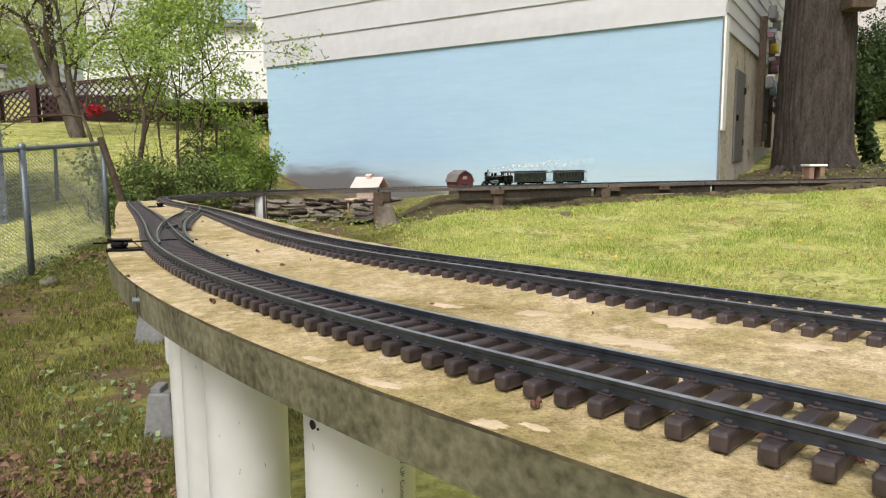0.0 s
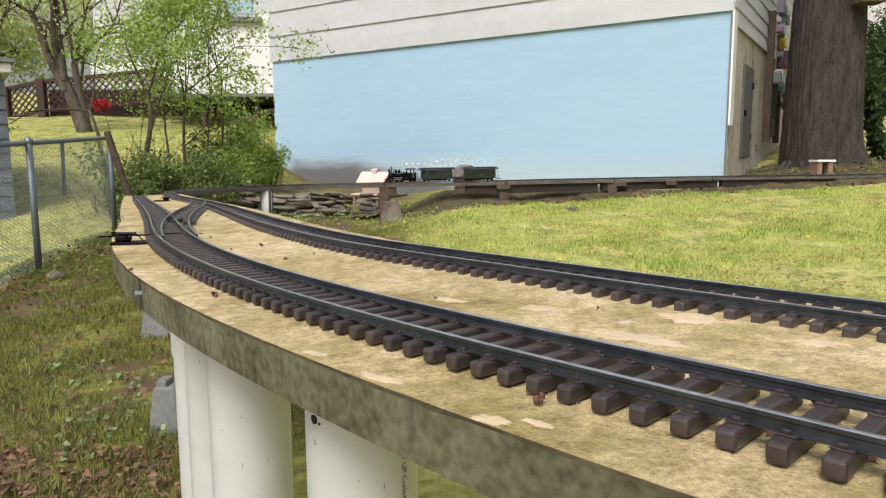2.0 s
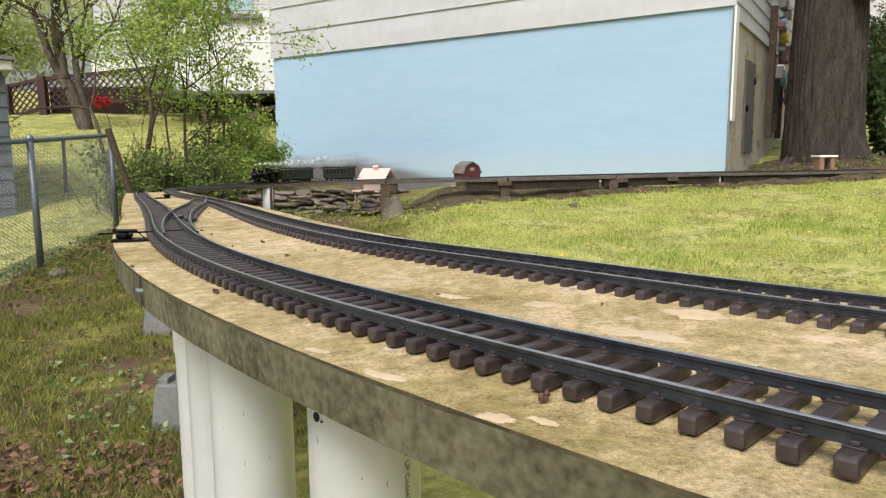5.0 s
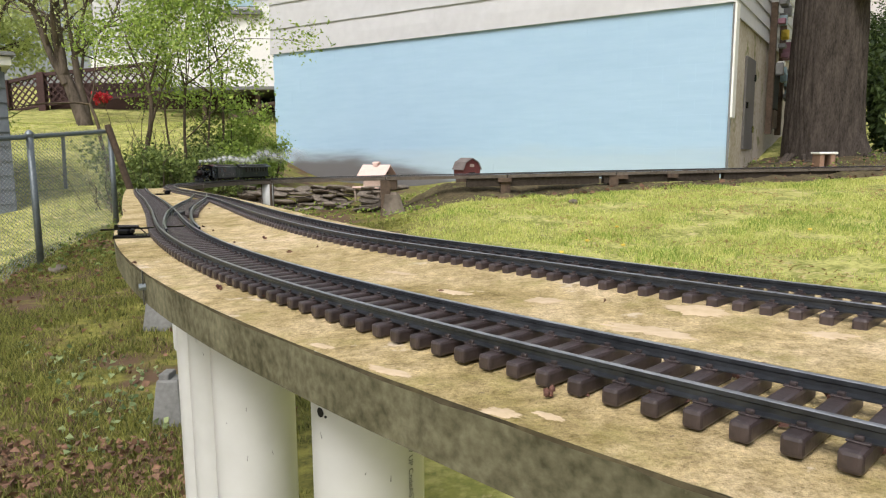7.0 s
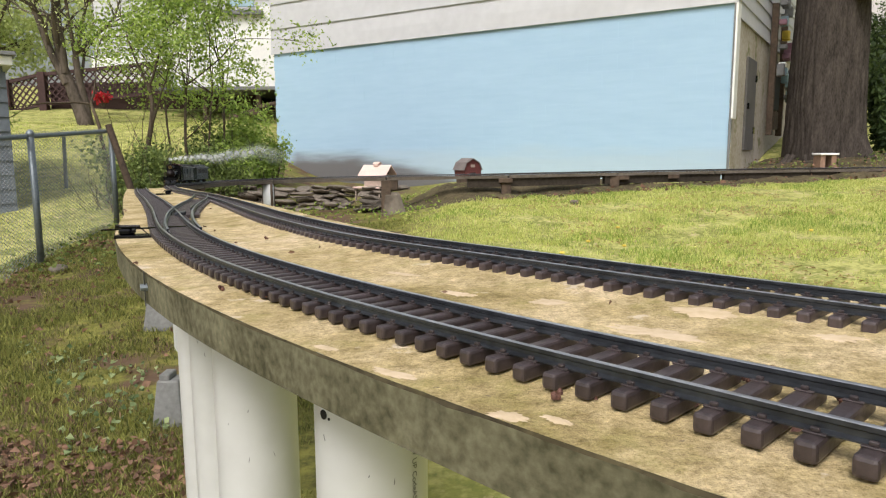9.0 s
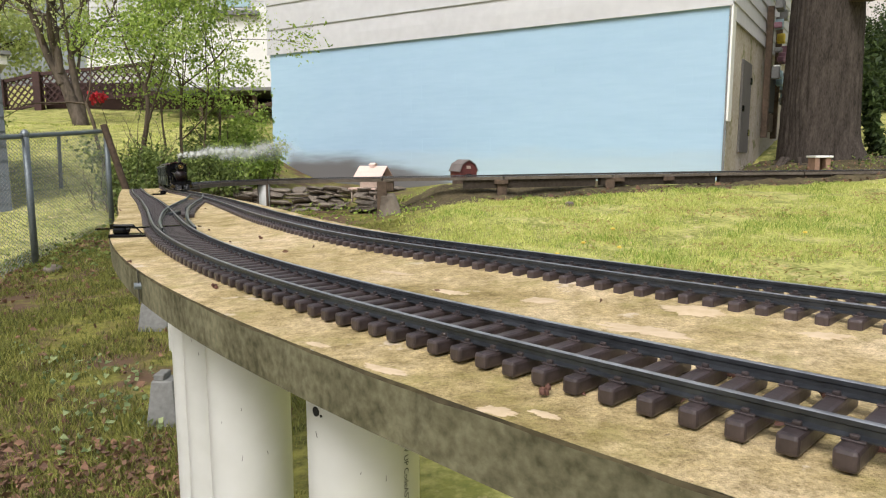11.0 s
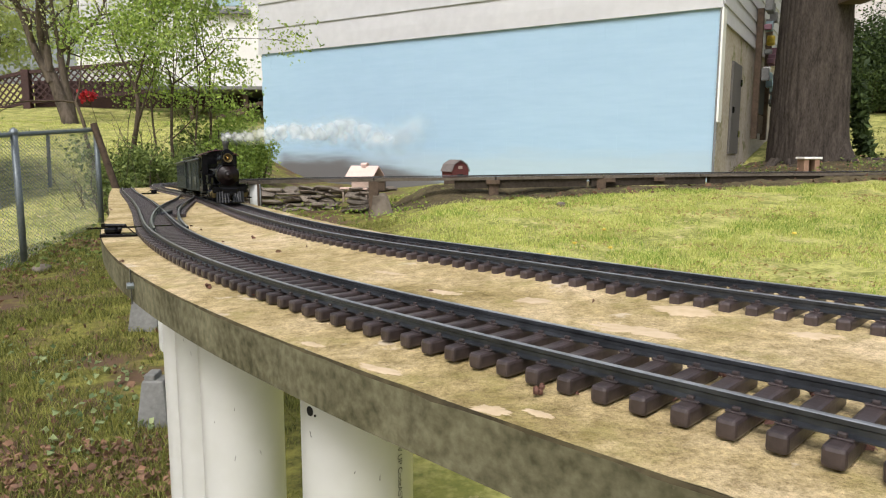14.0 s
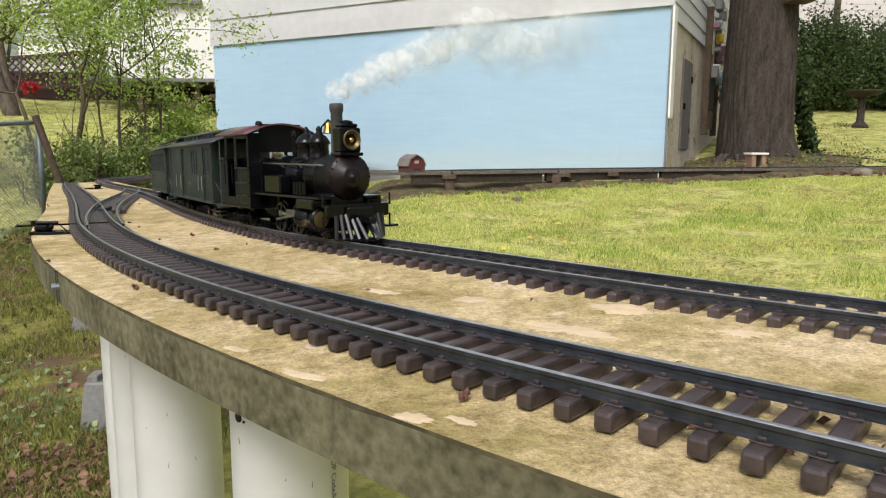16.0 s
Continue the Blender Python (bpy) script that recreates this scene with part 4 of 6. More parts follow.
def grow(bm, rng, p, d, length, radius, depth, tips, bend=0.25, splits=(2, 3), up=0.12):
    """A limb in short lengths that tapers, wanders and forks."""
    n = min(8, max(3, int(length / 0.12)))
    for k in range(n):
        q = p + d * (length / n)
        r2 = radius * (1 - 0.45 / n)
        tube(bm, p, q, radius, r2, n=7 if radius > 0.012 else 4, caps=False)
        d = (d + Vector(rng.normal(size=3)) * bend / n ** 0.5 * 0.7 + Vector((0, 0, up / n))).normalized()
        p, radius = q, r2
        if depth <= 1:
            tips.append(p.copy())
        if depth and k > n * 0.35 and rng.random() < 0.35:
            side = (d + Vector(rng.normal(size=3)) * 0.75).normalized()
            grow(bm, rng, p, side, length * rng.uniform(0.35, 0.6), radius * 0.55, depth - 1, tips, bend, splits, up)
    if depth:
        for _ in range(rng.integers(*splits, endpoint=True)):
            side = (d + Vector(rng.normal(size=3)) * 0.5).normalized()
            grow(bm, rng, p, side, length * rng.uniform(0.5, 0.75), radius * 0.7, depth - 1, tips, bend, splits, up)
    else:
        tips.append(p.copy())


def tree(name, at, limbs, depth, leaf, leaf_n, spread, seed, label, leafmat, barkmat, bend=0.3, category="tree", group=""):
    rng = np.random.default_rng(seed)
    base = thing(name, label=label, category=category, group=group)
    bm = bmesh.new()
    tips = []
    for off, d, length, radius in limbs:
        grow(bm, rng, Vector(at) + Vector(off), Vector(d).normalized(), length, radius, depth, tips, bend)
    part("trunk", bm, barkmat, base, smooth=True)
    t = np.array(tips)
    pts = t[rng.integers(0, len(t), leaf_n)] + rng.normal(size=(leaf_n, 3)) * spread
    ob = new("crown", leaf_mesh("crown", pts, leaf, rng, leafmat))
    ob.parent = base
    return base


def shrub(at, size, n, leaf, seed, label, mat, name="shrub", clumps=14):
    rng = np.random.default_rng(seed)
    base = thing(name, label=label, category="shrub", group="shrubs by the fence" if name == "shrub" else "")
    c = rng.normal(size=(clumps, 3)) * 0.42
    c[:, 2] = np.abs(c[:, 2]) * 1.1 + rng.uniform(0, 0.7, clumps)
    bm = bmesh.new()
    root = Vector(at)
    for q in c:
        tip = root + Vector((q[0] * size[0], q[1] * size[1], max(0.1, q[2] * size[2])))
        foot = root + Vector((q[0] * 0.25 * size[0], q[1] * 0.25 * size[1], -0.05))
        mid = (foot + tip) / 2 + Vector(rng.normal(size=3)) * 0.06
        tube(bm, foot, mid, 0.012, 0.008, n=5, caps=False)
        tube(bm, mid, tip, 0.008, 0.003, n=5, caps=False)
    part("stems", bm, TWIG, base)
    pts = c[rng.integers(0, clumps, n)] + rng.normal(size=(n, 3)) * np.array([0.24, 0.24, 0.2])
    pts[:, 2] = np.abs(pts[:, 2])
    pts = np.array(at) + pts * np.array(size)
    ob = new("foliage", leaf_mesh("foliage", pts, leaf, rng, mat))
    ob.parent = base
    return base


def oak():
    base = thing("oak_tree", label="massive oak trunk with furrowed grey-brown bark and flared roots", category="tree")
    x, y = 5.46, 10.0
    z = ground_z(x, y)
    bm = bmesh.new()
    n, rows = 220, 70
    zs = np.r_[np.linspace(-0.2, 1.0, 30), np.linspace(1.05, 6.5, 40)]
    rings = []
    for h in zs:
        ring = []
        for k in range(n):
            a = 2 * math.pi * k / n
            hh = max(h, 0)
            flare = 0.15 * math.exp(-hh * 4.5) * (0.3 + 0.9 * max(0, math.sin(5 * a + 0.9 + 0.4 * math.sin(a)))) * max(0.12, 0.5 + 1.3 * math.cos(a))
            r = 0.515 - 0.024 * min(hh, 4.0) + flare + 0.03 * noise.noise((math.cos(a) * 1.3, math.sin(a) * 1.3, hh * 0.3))
            wob = a * 46 + 5 * noise.noise((math.cos(a) * 3, math.sin(a) * 3, hh * 1.6))
            r += 0.020 * (abs(math.sin(wob * 0.5)) ** 0.6 - 0.6) + 0.012 * noise.noise((math.cos(a) * 16, math.sin(a) * 16, hh * 5))
            ring.append(bm.verts.new((x + r * math.cos(a), y + r * math.sin(a), z + h)))
        rings.append(ring)
    for p, q in zip(rings, rings[1:]):
        for k in range(n):
            bm.faces.new((p[k], p[(k + 1) % n], q[(k + 1) % n], q[k]))
    trunk = part("trunk", bm, BARK, base, smooth=True)
    rng = np.random.default_rng(3)
    for k in range(9):
        bm = bmesh.new()
        a = rng.uniform(3.4, 5.9)
        p = Vector((x + 0.75 * math.cos(a), y + 0.75 * math.sin(a), z + 0.03))
        d = Vector((math.cos(a + rng.uniform(-0.9, 0.9)), math.sin(a) * 0.5 - 0.2, 0))
        for j in range(7):
            q = p + d * 0.13
            q.z = ground_z(q.x, q.y) + 0.015 * (1 - j / 7)
            tube(bm, p, q, 0.035 * (1 - j / 9), 0.035 * (1 - (j + 1) / 9), n=7, caps=False)
            d = (d + Vector((rng.normal() * 0.4, rng.normal() * 0.2, 0))).normalized()
            p = q
        part("root", bm, BARK, base, smooth=True)
    bm = bmesh.new()
    box(bm, (x + 0.02, y - 0.72, 3.12), (x + 0.34, y - 0.45, 3.5), 0.01)
    part("nest_box", bm, OLDWOOD, base)
    ang = rng.uniform(-0.45, 0.2, 900)
    hh = np.abs(rng.normal(size=900)) * 0.7
    pts = np.stack([x + 0.62 * np.cos(ang) + 0.3 * np.exp(-3 * hh), y + 0.62 * np.sin(ang) - 0.05, z + hh], 1)
    ob = new("ivy", leaf_mesh("ivy", pts + rng.normal(size=pts.shape) * 0.03, 0.06, rng, LEAFDARK))
    ob.parent = base
    return base


oak()
# leaning old tree on the neighbour's slope
tree("old_tree", (-7.15, 14.0, 1.5), [((0, 0, 0), (-0.34, 0, 1), 1.5, 0.15), ((0.02, 0.1, 0), (-0.26, 0, 1), 1.6, 0.10), ((-0.40, 0, 1.2), (-0.02, 0, 1), 1.5, 0.085), ((-0.36, 0, 1.0), (-0.48, 0, 1), 1.6, 0.09)], 3, 0.034, 2600, 0.22, 11, "leaning old tree with pale bark and sparse spring leaves", LEAFPALE, BARKGREY, 0.14)
# young trees at the fence end
tree("young_tree", (-3.33, 7.6, 0.62), [((0, 0, 0), (0.04, 0, 1), 1.25, 0.036)], 4, 0.022, 3400, 0.06, 21, "slim young tree with fresh light green leaves", LEAFFRESH, TWIG, 0.3, group="young trees")
tree("young_tree", (-3.45, 7.3, 0.6), [((0, 0, 0), (-0.12, 0, 1), 1.1, 0.026)], 4, 0.022, 1700, 0.06, 22, "slim young tree with fresh light green leaves", LEAFFRESH, TWIG, 0.3, group="young trees")
tree("young_tree", (-2.98, 8.0, 0.65), [((0, 0, 0), (0.02, 0, 1), 1.25, 0.022), ((0.2, 0, 0), (0.10, 0, 1), 1.15, 0.016), ((-0.15, 0, 0), (-0.1, 0, 1), 1.1, 0.016)], 3, 0.025, 8500, 0.10, 23, "dense young tree with mid-green leaves", LEAFBRIGHT, TWIG, 0.2, group="young trees")
tree("young_tree", (-2.80, 8.6, 0.7), [((0, 0, 0), (0.05, 0, 1), 1.4, 0.018)], 3, 0.025, 2600, 0.09, 24, "young tree with arching leafy branches beside the house", LEAFFRESH, TWIG, 0.26, group="young trees")
for k, (sx, sy, ww, hh, nn, mm) in enumerate(((-3.2, 7.2, 0.38, 0.46, 3400, 0), (-2.88, 7.3, 0.40, 0.42, 3600, 0), (-2.62, 7.7, 0.38, 0.42, 3800, 1), (-2.55, 8.2, 0.34, 0.46, 4200, 2), (-2.85, 8.6, 0.42, 0.52, 3600, 1), (-2.74, 9.2, 0.40, 0.60, 4200, 2), (-3.0, 6.75, 0.22, 0.34, 1600, 0), (-2.42, 7.4, 0.30, 0.30, 2600, 1), (-2.66, 8.9, 0.34, 0.58, 3200, 2), (-2.42, 9.1, 0.22, 0.46, 2600, 2), (-2.55, 10.2, 0.26, 0.5, 2200, 2))):
    shrub((sx, sy, ground_z(sx, sy)), (ww, ww, hh), int(nn * 1.35), 0.024, 40 + k, ("twiggy shrub with dark green leaves by the fence", "tangled shrub with mixed green leaves", "leafy light green shrub beside the blue house")[mm], (LEAFMID, LEAFMID, LEAFBRIGHT)[mm])


def brush(at, n, width, height, seed):
    """A thicket of bare, bent stems that cross one another."""
    rng = np.random.default_rng(seed)
    base = thing("brush_thicket", label="tangle of bare brown stems and vines by the fence end", category="thicket", group="thickets")
    for _ in range(n):
        bm = bmesh.new()
        x, y = at[0] + rng.normal() * width * 0.5, at[1] + rng.normal() * width * 0.35
        p = Vector((x, y, ground_z(x, y) - 0.03))
        d = Vector((rng.normal() * 0.35, rng.normal() * 0.3, 1)).normalized()
        r, hgt = rng.uniform(0.002, 0.0065), height * rng.uniform(0.5, 1.2)
        way = [(p, Vector((1, 0, 0)), Vector((0, 1, 0)))]
        for k in range(7):
            p = p + d * hgt / 7
            way.append((p, Vector((1 - 0.1 * k, 0, 0)), Vector((0, 1 - 0.1 * k, 0))))
            d = (d + Vector(rng.normal(size=3)) * 0.22 - Vector((0, 0, 0.05 * k))).normalized()
        sweep(bm, way, [(r * math.cos(u), r * math.sin(u)) for u in np.linspace(0, 2 * math.pi, 5, endpoint=False)])
        part("stem", bm, TWIG, base)
    return base


for k, (bx, by, bn, bw, bh) in enumerate(((-3.1, 7.0, 70, 0.55, 0.75), (-2.7, 7.4, 60, 0.6, 0.6), (-3.2, 7.7, 50, 0.5, 1.1), (-2.6, 8.4, 45, 0.5, 0.8))):
    brush((bx, by), bn, bw, bh, 90 + k)
shrub((10.2, 16.0, ground_z(10.2, 16.0)), (0.95, 1.0, 1.3), 34000, 0.042, 61, "dense dark green clipped evergreen hedge bush", LEAFDARK, "hedge_bush", 40)
shrub((12.0, 16.2, ground_z(12.0, 16.2)), (1.0, 1.0, 1.25), 30000, 0.045, 62, "dense dark green clipped evergreen hedge bush", LEAFDARK, "hedge_bush", 40)
shrub((13.8, 16.8, ground_z(13.8, 16.8)), (1.1, 1.1, 1.2), 20000, 0.045, 63, "dense dark green clipped evergreen hedge bush", LEAFDARK, "hedge_bush", 30)
shrub((-7.9, 16.2, 2.25), (0.2, 0.2, 0.2), 260, 0.06, 64, "azalea bush in bright red bloom", AZALEA, "azalea", 10)
# far trees behind the slope
for k, (fx, fy) in enumerate(((-19, 30), (-15, 33), (-23, 27), (-26, 34), (-12.5, 36), (-30, 30))):
    tree("far_tree", (fx, fy, 3.2), [((0, 0, 0), (0.05 * (k % 3 - 1), 0, 1), 3.2, 0.26)], 4, 0.12, 9000, 0.75, 70 + k, "tall bare-limbed tree in pale spring leaf", LEAFPALE, BARKGREY, 0.22, group="far trees")


# ---- fences ----
def chain_fence():
    base = thing("chain_fence", label="galvanised chain-link garden fence with a round top rail", category="fence")
    a, b = Vector((-2.72, 2.6, 0)), Vector((-3.13, 6.5, 0))
    d = (b - a).normalized()
    L = (b - a).length
    top = lambda q: 1.12 + 0.21 * q / L
    bot = lambda q: ground_z(*(a + d * q).xy) + 0.01
    path = [(a + d * q + Vector((0, 0, top(q))), d.cross(Vector((0, 0, 1))), Vector((0, 0, 1))) for q in np.linspace(0, L, 30)]
    bm = bmesh.new()
    sweep(bm, path, [(0.018 * math.cos(u), 0.018 * math.sin(u)) for u in np.linspace(0, 2 * math.pi, 10, endpoint=False)])
    part("top_rail", bm, GALV, base, smooth=True)
    for q in (0.2, 2.36, L - 0.02):
        p = a + d * q + d.cross(Vector((0, 0, 1))) * 0.02
        bm = bmesh.new()
        tube(bm, (p.x, p.y, bot(q) - 0.1), (p.x, p.y, top(q) + 0.01), 0.024, n=14)
        post = part("post", bm, GALV, base, smooth=True)
        bm = bmesh.new()
        lathe(bm, [(0.028, 0), (0.03, 0.02), (0.02, 0.04), (0.004, 0.05)], 12, Matrix.Translation((p.x, p.y, top(q))))
        part("post_cap", bm, GALV, post)
    # woven wire: zigzag strands in diamonds of about five and a half centimetres
    pitch = 0.055
    verts, faces = [], []
    side = d.cross(Vector((0, 0, 1)))
    r = 0.0022
    for c in np.arange(0.0, L, pitch):
        for flip in (0, 1):
            prev = None
            z, k = None, 0
            rows = int((top(c) + 0.03 - bot(c)) / (pitch / 2)) + 1
            for k in range(rows):
                off = (k + flip) % 2 * (pitch / 2) * (1 if flip == 0 else 1)
                q = min(L, c + off)
                p = a + d * q + side * (0.004 if (k + flip) % 2 else -0.004)
                z = top(c) + 0.03 - k * pitch / 2
                ring = []
                for u in range(3):
                    t = 2 * math.pi * u / 3
                    ring.append(len(verts))
                    w = p + d * (r * math.cos(t)) + side * (r * math.sin(t))
                    verts.append((w.x, w.y, z))
                if prev:
                    for u in range(3):
                        faces.append((prev[u], prev[(u + 1) % 3], ring[(u + 1) % 3], ring[u]))
                prev = ring
    me = bpy.data.meshes.new("wire_mesh")
    me.from_pydata(verts, [], faces)
    me.materials.append(WIRE)
    ob = new("wire_mesh", me)
    ob.parent = base
    return base


chain_fence()
stake = thing("wooden_stake", label="leaning sawn-off dark wooden stake at the fence end", category="stake")
bm = bmesh.new()
tube(bm, (-2.80, 6.4, 0.38), (-3.085, 6.4, 1.385), 0.034, 0.030, n=12)
part("shaft", bm, OLDWOOD, stake)
far_post = thing("far_fence_post", label="thin grey metal post of a farther fence", category="post")
bm = bmesh.new()
tube(bm, (-4.32, 7.85, 0.6), (-4.30, 7.85, 1.33), 0.02, n=10)
part("shaft", bm, GALV, far_post)


def lattice():
    base = thing("lattice_fence", label="dark red-brown wooden lattice fence on the slope", category="fence")
    rng = random.Random(2)
    spans = (((-10.6, 17.0, 2.10), (-9.78, 17.0, 2.27), 0.76), ((-9.72, 17.0, 2.28), (-6.2, 17.0, 2.60), 0.76), ((-6.2, 17.0, 2.6), (-4.6, 17.0, 2.62), 0.76))
    for a, b, h in spans:
        a, b = Vector(a), Vector(b)
        L = (b - a).length
        bm = bmesh.new()
        box(bm, (a.x - 0.09, a.y - 0.09, a.z - 0.3), (a.x + 0.09, a.y + 0.09, a.z + h + 0.04), 0.01)
        part("post", bm, REDWOOD, base)
        for dz, hh in ((h - 0.06, 0.08), (0.0, 0.06)):
            bm = bmesh.new()
            sweep(bm, [(p + Vector((0, 0, dz)), Vector((0, 1, 0)), Vector((0, 0, 1))) for p in (a, b)], [(-0.04, 0), (0.04, 0), (0.04, hh), (-0.04, hh)])
            part("rail", bm, REDWOOD, base)
        pitch = 0.17
        for k in range(int((L + h) / pitch)):
            for lean in (-1, 1):
                u0 = k * pitch - (h if lean > 0 else 0)
                pts = []
                for j in range(9):
                    u = u0 + lean * h * j / 8 + (0 if lean > 0 else 0)
                    if 0 <= u <= L:
                        pts.append(a + (b - a) * (u / L) + Vector((0, lean * 0.012, h * j / 8)))
                if len(pts) < 2:
                    continue
                bm = bmesh.new()
                sweep(bm, [(p, Vector((1, 0, 0)), Vector((0, 1, 0))) for p in (pts[0], pts[-1])], [(-0.024, -0.008), (0.024, -0.008), (0.024, 0.008), (-0.024, 0.008)])
                part("slat", bm, REDWOOD, base)
    bm = bmesh.new()
    box(bm, (-9.7, 17.25, 2.2), (-4.6, 17.3, 2.85))
    part("back_board", bm, REDWOOD, base)
    return base


lattice()


# ---- neighbours' buildings ----
def lap_wall(base, m, L, z0, z1, exposure, mat, name="siding_board"):
    rows = int((z1 - z0) / exposure)
    for k in range(rows):
        bm = bmesh.new()
        vs = box(bm, (0, -0.02, z0 + k * exposure), (L, 0.0, z0 + (k + 1) * exposure + 0.01))
        for v in vs:
            if v.co.z > z0 + (k + 0.6) * exposure:
                v.co.y += 0.016
        ob = part(name, bm, mat, base)
        ob.matrix_basis = m


def neighbour_house():
    base = thing("neighbour_house", label="white clapboard neighbouring house raised over a dark crawlspace", category="house")
    lap_wall(base, pose(-10.85, 22, 0), 14, 4.15, 9.0, 0.18, SIDING)
    bm = bmesh.new()
    box(bm, (-10.85, 22.0, 3.0), (3, 30, 9.0))
    part("wall", bm, SIDING, base)
    bm = bmesh.new()
    box(bm, (-10.95, 21.9, 3.72), (3, 22, 4.12))
    part("skirt", bm, WHITEPAINT, base)
    bm = bmesh.new()
    vs = box(bm, (-6.3, 16.2, 2.62), (-1.5, 16.32, 4.6))
    for v in vs:
        if v.co.x < -4 and v.co.z > 4:
            v.co.z -= 0.35
    part("porch_wall", bm, WHITEPAINT, base, "smooth white painted porch wall")
    bm = bmesh.new()
    box(bm, (-6.6, 16.0, 2.54), (-1.5, 20, 2.62), 0.01)
    part("porch_floor", bm, GREYPAINT, base)
    for x in (-5.6, -4.35, -3.6, -2.6):
        bm = bmesh.new()
        box(bm, (x, 16.2, 1.3), (x + 0.1, 16.3, 2.54), 0.004)
        part("post", bm, OLDWOOD, base)
    bm = bmesh.new()
    box(bm, (-6.4, 18.5, 1.0), (-1.5, 18.6, 2.54))
    part("crawlspace_wall", bm, HOLE, base, "dark crawlspace")
    for x0, z0, w, h in ((-4.9, 1.85, 1.1, 0.14), (-4.2, 2.0, 0.8, 0.2)):
        bm = bmesh.new()
        box(bm, (x0, 15.9, z0), (x0 + w, 16.1, z0 + h), 0.02, m=Matrix.Translation((x0, 16, z0)) @ pose(0, 0, 0, 0, -12, 0) @ Matrix.Translation((-x0, -16, -z0)))
        part("stored_board", bm, OLDWOOD, base)
    win = bmesh.new()
    box(win, (-5.2, 16.05, 4.22), (-4.1, 16.2, 4.32), 0.01)
    part("awning", win, GREYPAINT, base)
    bm = bmesh.new()
    box(bm, (-4.9, 16.15, 4.4), (-4.3, 16.21, 4.8), 0.01)
    part("window", bm, PALEBLUE, base)
    bm = bmesh.new()
    box(bm, (-8.6, 21.93, 5.6), (-7.8, 21.99, 6.6), 0.01)
    part("window", bm, GREYPAINT, base)
    bm = bmesh.new()
    box(bm, (-11.3, 21.6, 9.0), (3.4, 30.4, 9.2))
    part("roof", bm, GREYPAINT, base)
    return base


neighbour_house()


def grey_shed():
    base = thing("grey_shed", Matrix.Translation((-4.24, 6.8, 0)) @ pose(0, 0, 0, 0, 0, 36), "blue-grey shingled shed with a white roof edge", "shed")
    lap_wall(base, Matrix.Translation((-3.0, 0, 0)), 3.0, 0.5, 1.95, 0.14, SLATE, "shingle_board")
    bm = bmesh.new()
    box(bm, (-3.0, 0.01, 0.3), (-0.02, 2.7, 1.98))
    part("wall", bm, SLATE, base)
    bm = bmesh.new()
    box(bm, (-3.1, -0.12, 1.96), (0.06, 2.8, 2.05), 0.008)
    part("eave", bm, WHITEPAINT, base)
    bm = bmesh.new()
    box(bm, (-3.15, -0.16, 2.053), (0.09, 2.85, 2.09), 0.004)
    part("roof", bm, GREYPAINT, base)
    return base


grey_shed()


def right_house():
    base = thing("far_house", label="white clapboard house behind the hedge", category="house")
    lap_wall(base, pose(10.5, 24, 0), 14, 1.4, 8.0, 0.2, SIDINGPINK)
    bm = bmesh.new()
    box(bm, (10.5, 24.0, 1.0), (24, 30, 8))
    part("wall", bm, SIDINGPINK, base)
    bm = bmesh.new()
    box(bm, (15.6, 23.8, 4.2), (15.75, 23.97, 8), 0.01)
    part("downpipe", bm, OLDWOOD, base)
    bm = bmesh.new()
    box(bm, (10, 23.5, 8.0), (25, 30.5, 8.2))
    part("roof", bm, GREYPAINT, base)
    return base


right_house()


# ---- garden ornaments by the loop ----
def bird_bath():
    x, y = 9.2, 13.0
    z = ground_z(x, y)
    base = thing("bird_bath", label="dark bird bath on a pedestal in the lawn", category="bird bath")
    bm = bmesh.new()
    lathe(bm, [(0.16, -0.02), (0.13, 0.05), (0.07, 0.12), (0.065, 0.5), (0.09, 0.58)], 20, Matrix.Translation((x, y, z)))
    part("pedestal", bm, BARK, base, smooth=True)
    bm = bmesh.new()
    lathe(bm, [(0.08, 0.57), (0.28, 0.64), (0.36, 0.69), (0.35, 0.70), (0.27, 0.655), (0.02, 0.63)], 28, Matrix.Translation((x, y, z)))
    part("basin", bm, BARK, base, smooth=True)
    return base


bird_bath()


def prism(bm, x0, x1, y0, y1, z0, z1, over=0.0, thick=0.012):
    """Two roof slopes with a ridge along x."""
    ym = (y0 + y1) / 2
    for a, b in ((y0 - over, ym), (y1 + over, ym)):
        v = [bm.verts.new(p) for p in ((x0 - over, a, z0), (x1 + over, a, z0), (x1 + over, b, z1), (x0 - over, b, z1), (x0 - over, a, z0 - thick), (x1 + over, a, z0 - thick), (x1 + over, b, z1 - thick), (x0 - over, b, z1 - thick))]
        for f in ((0, 1, 2, 3), (7, 6, 5, 4), (0, 4, 5, 1), (1, 5, 6, 2), (2, 6, 7, 3), (3, 7, 4, 0)):
            bm.faces.new([v[k] for k in f])


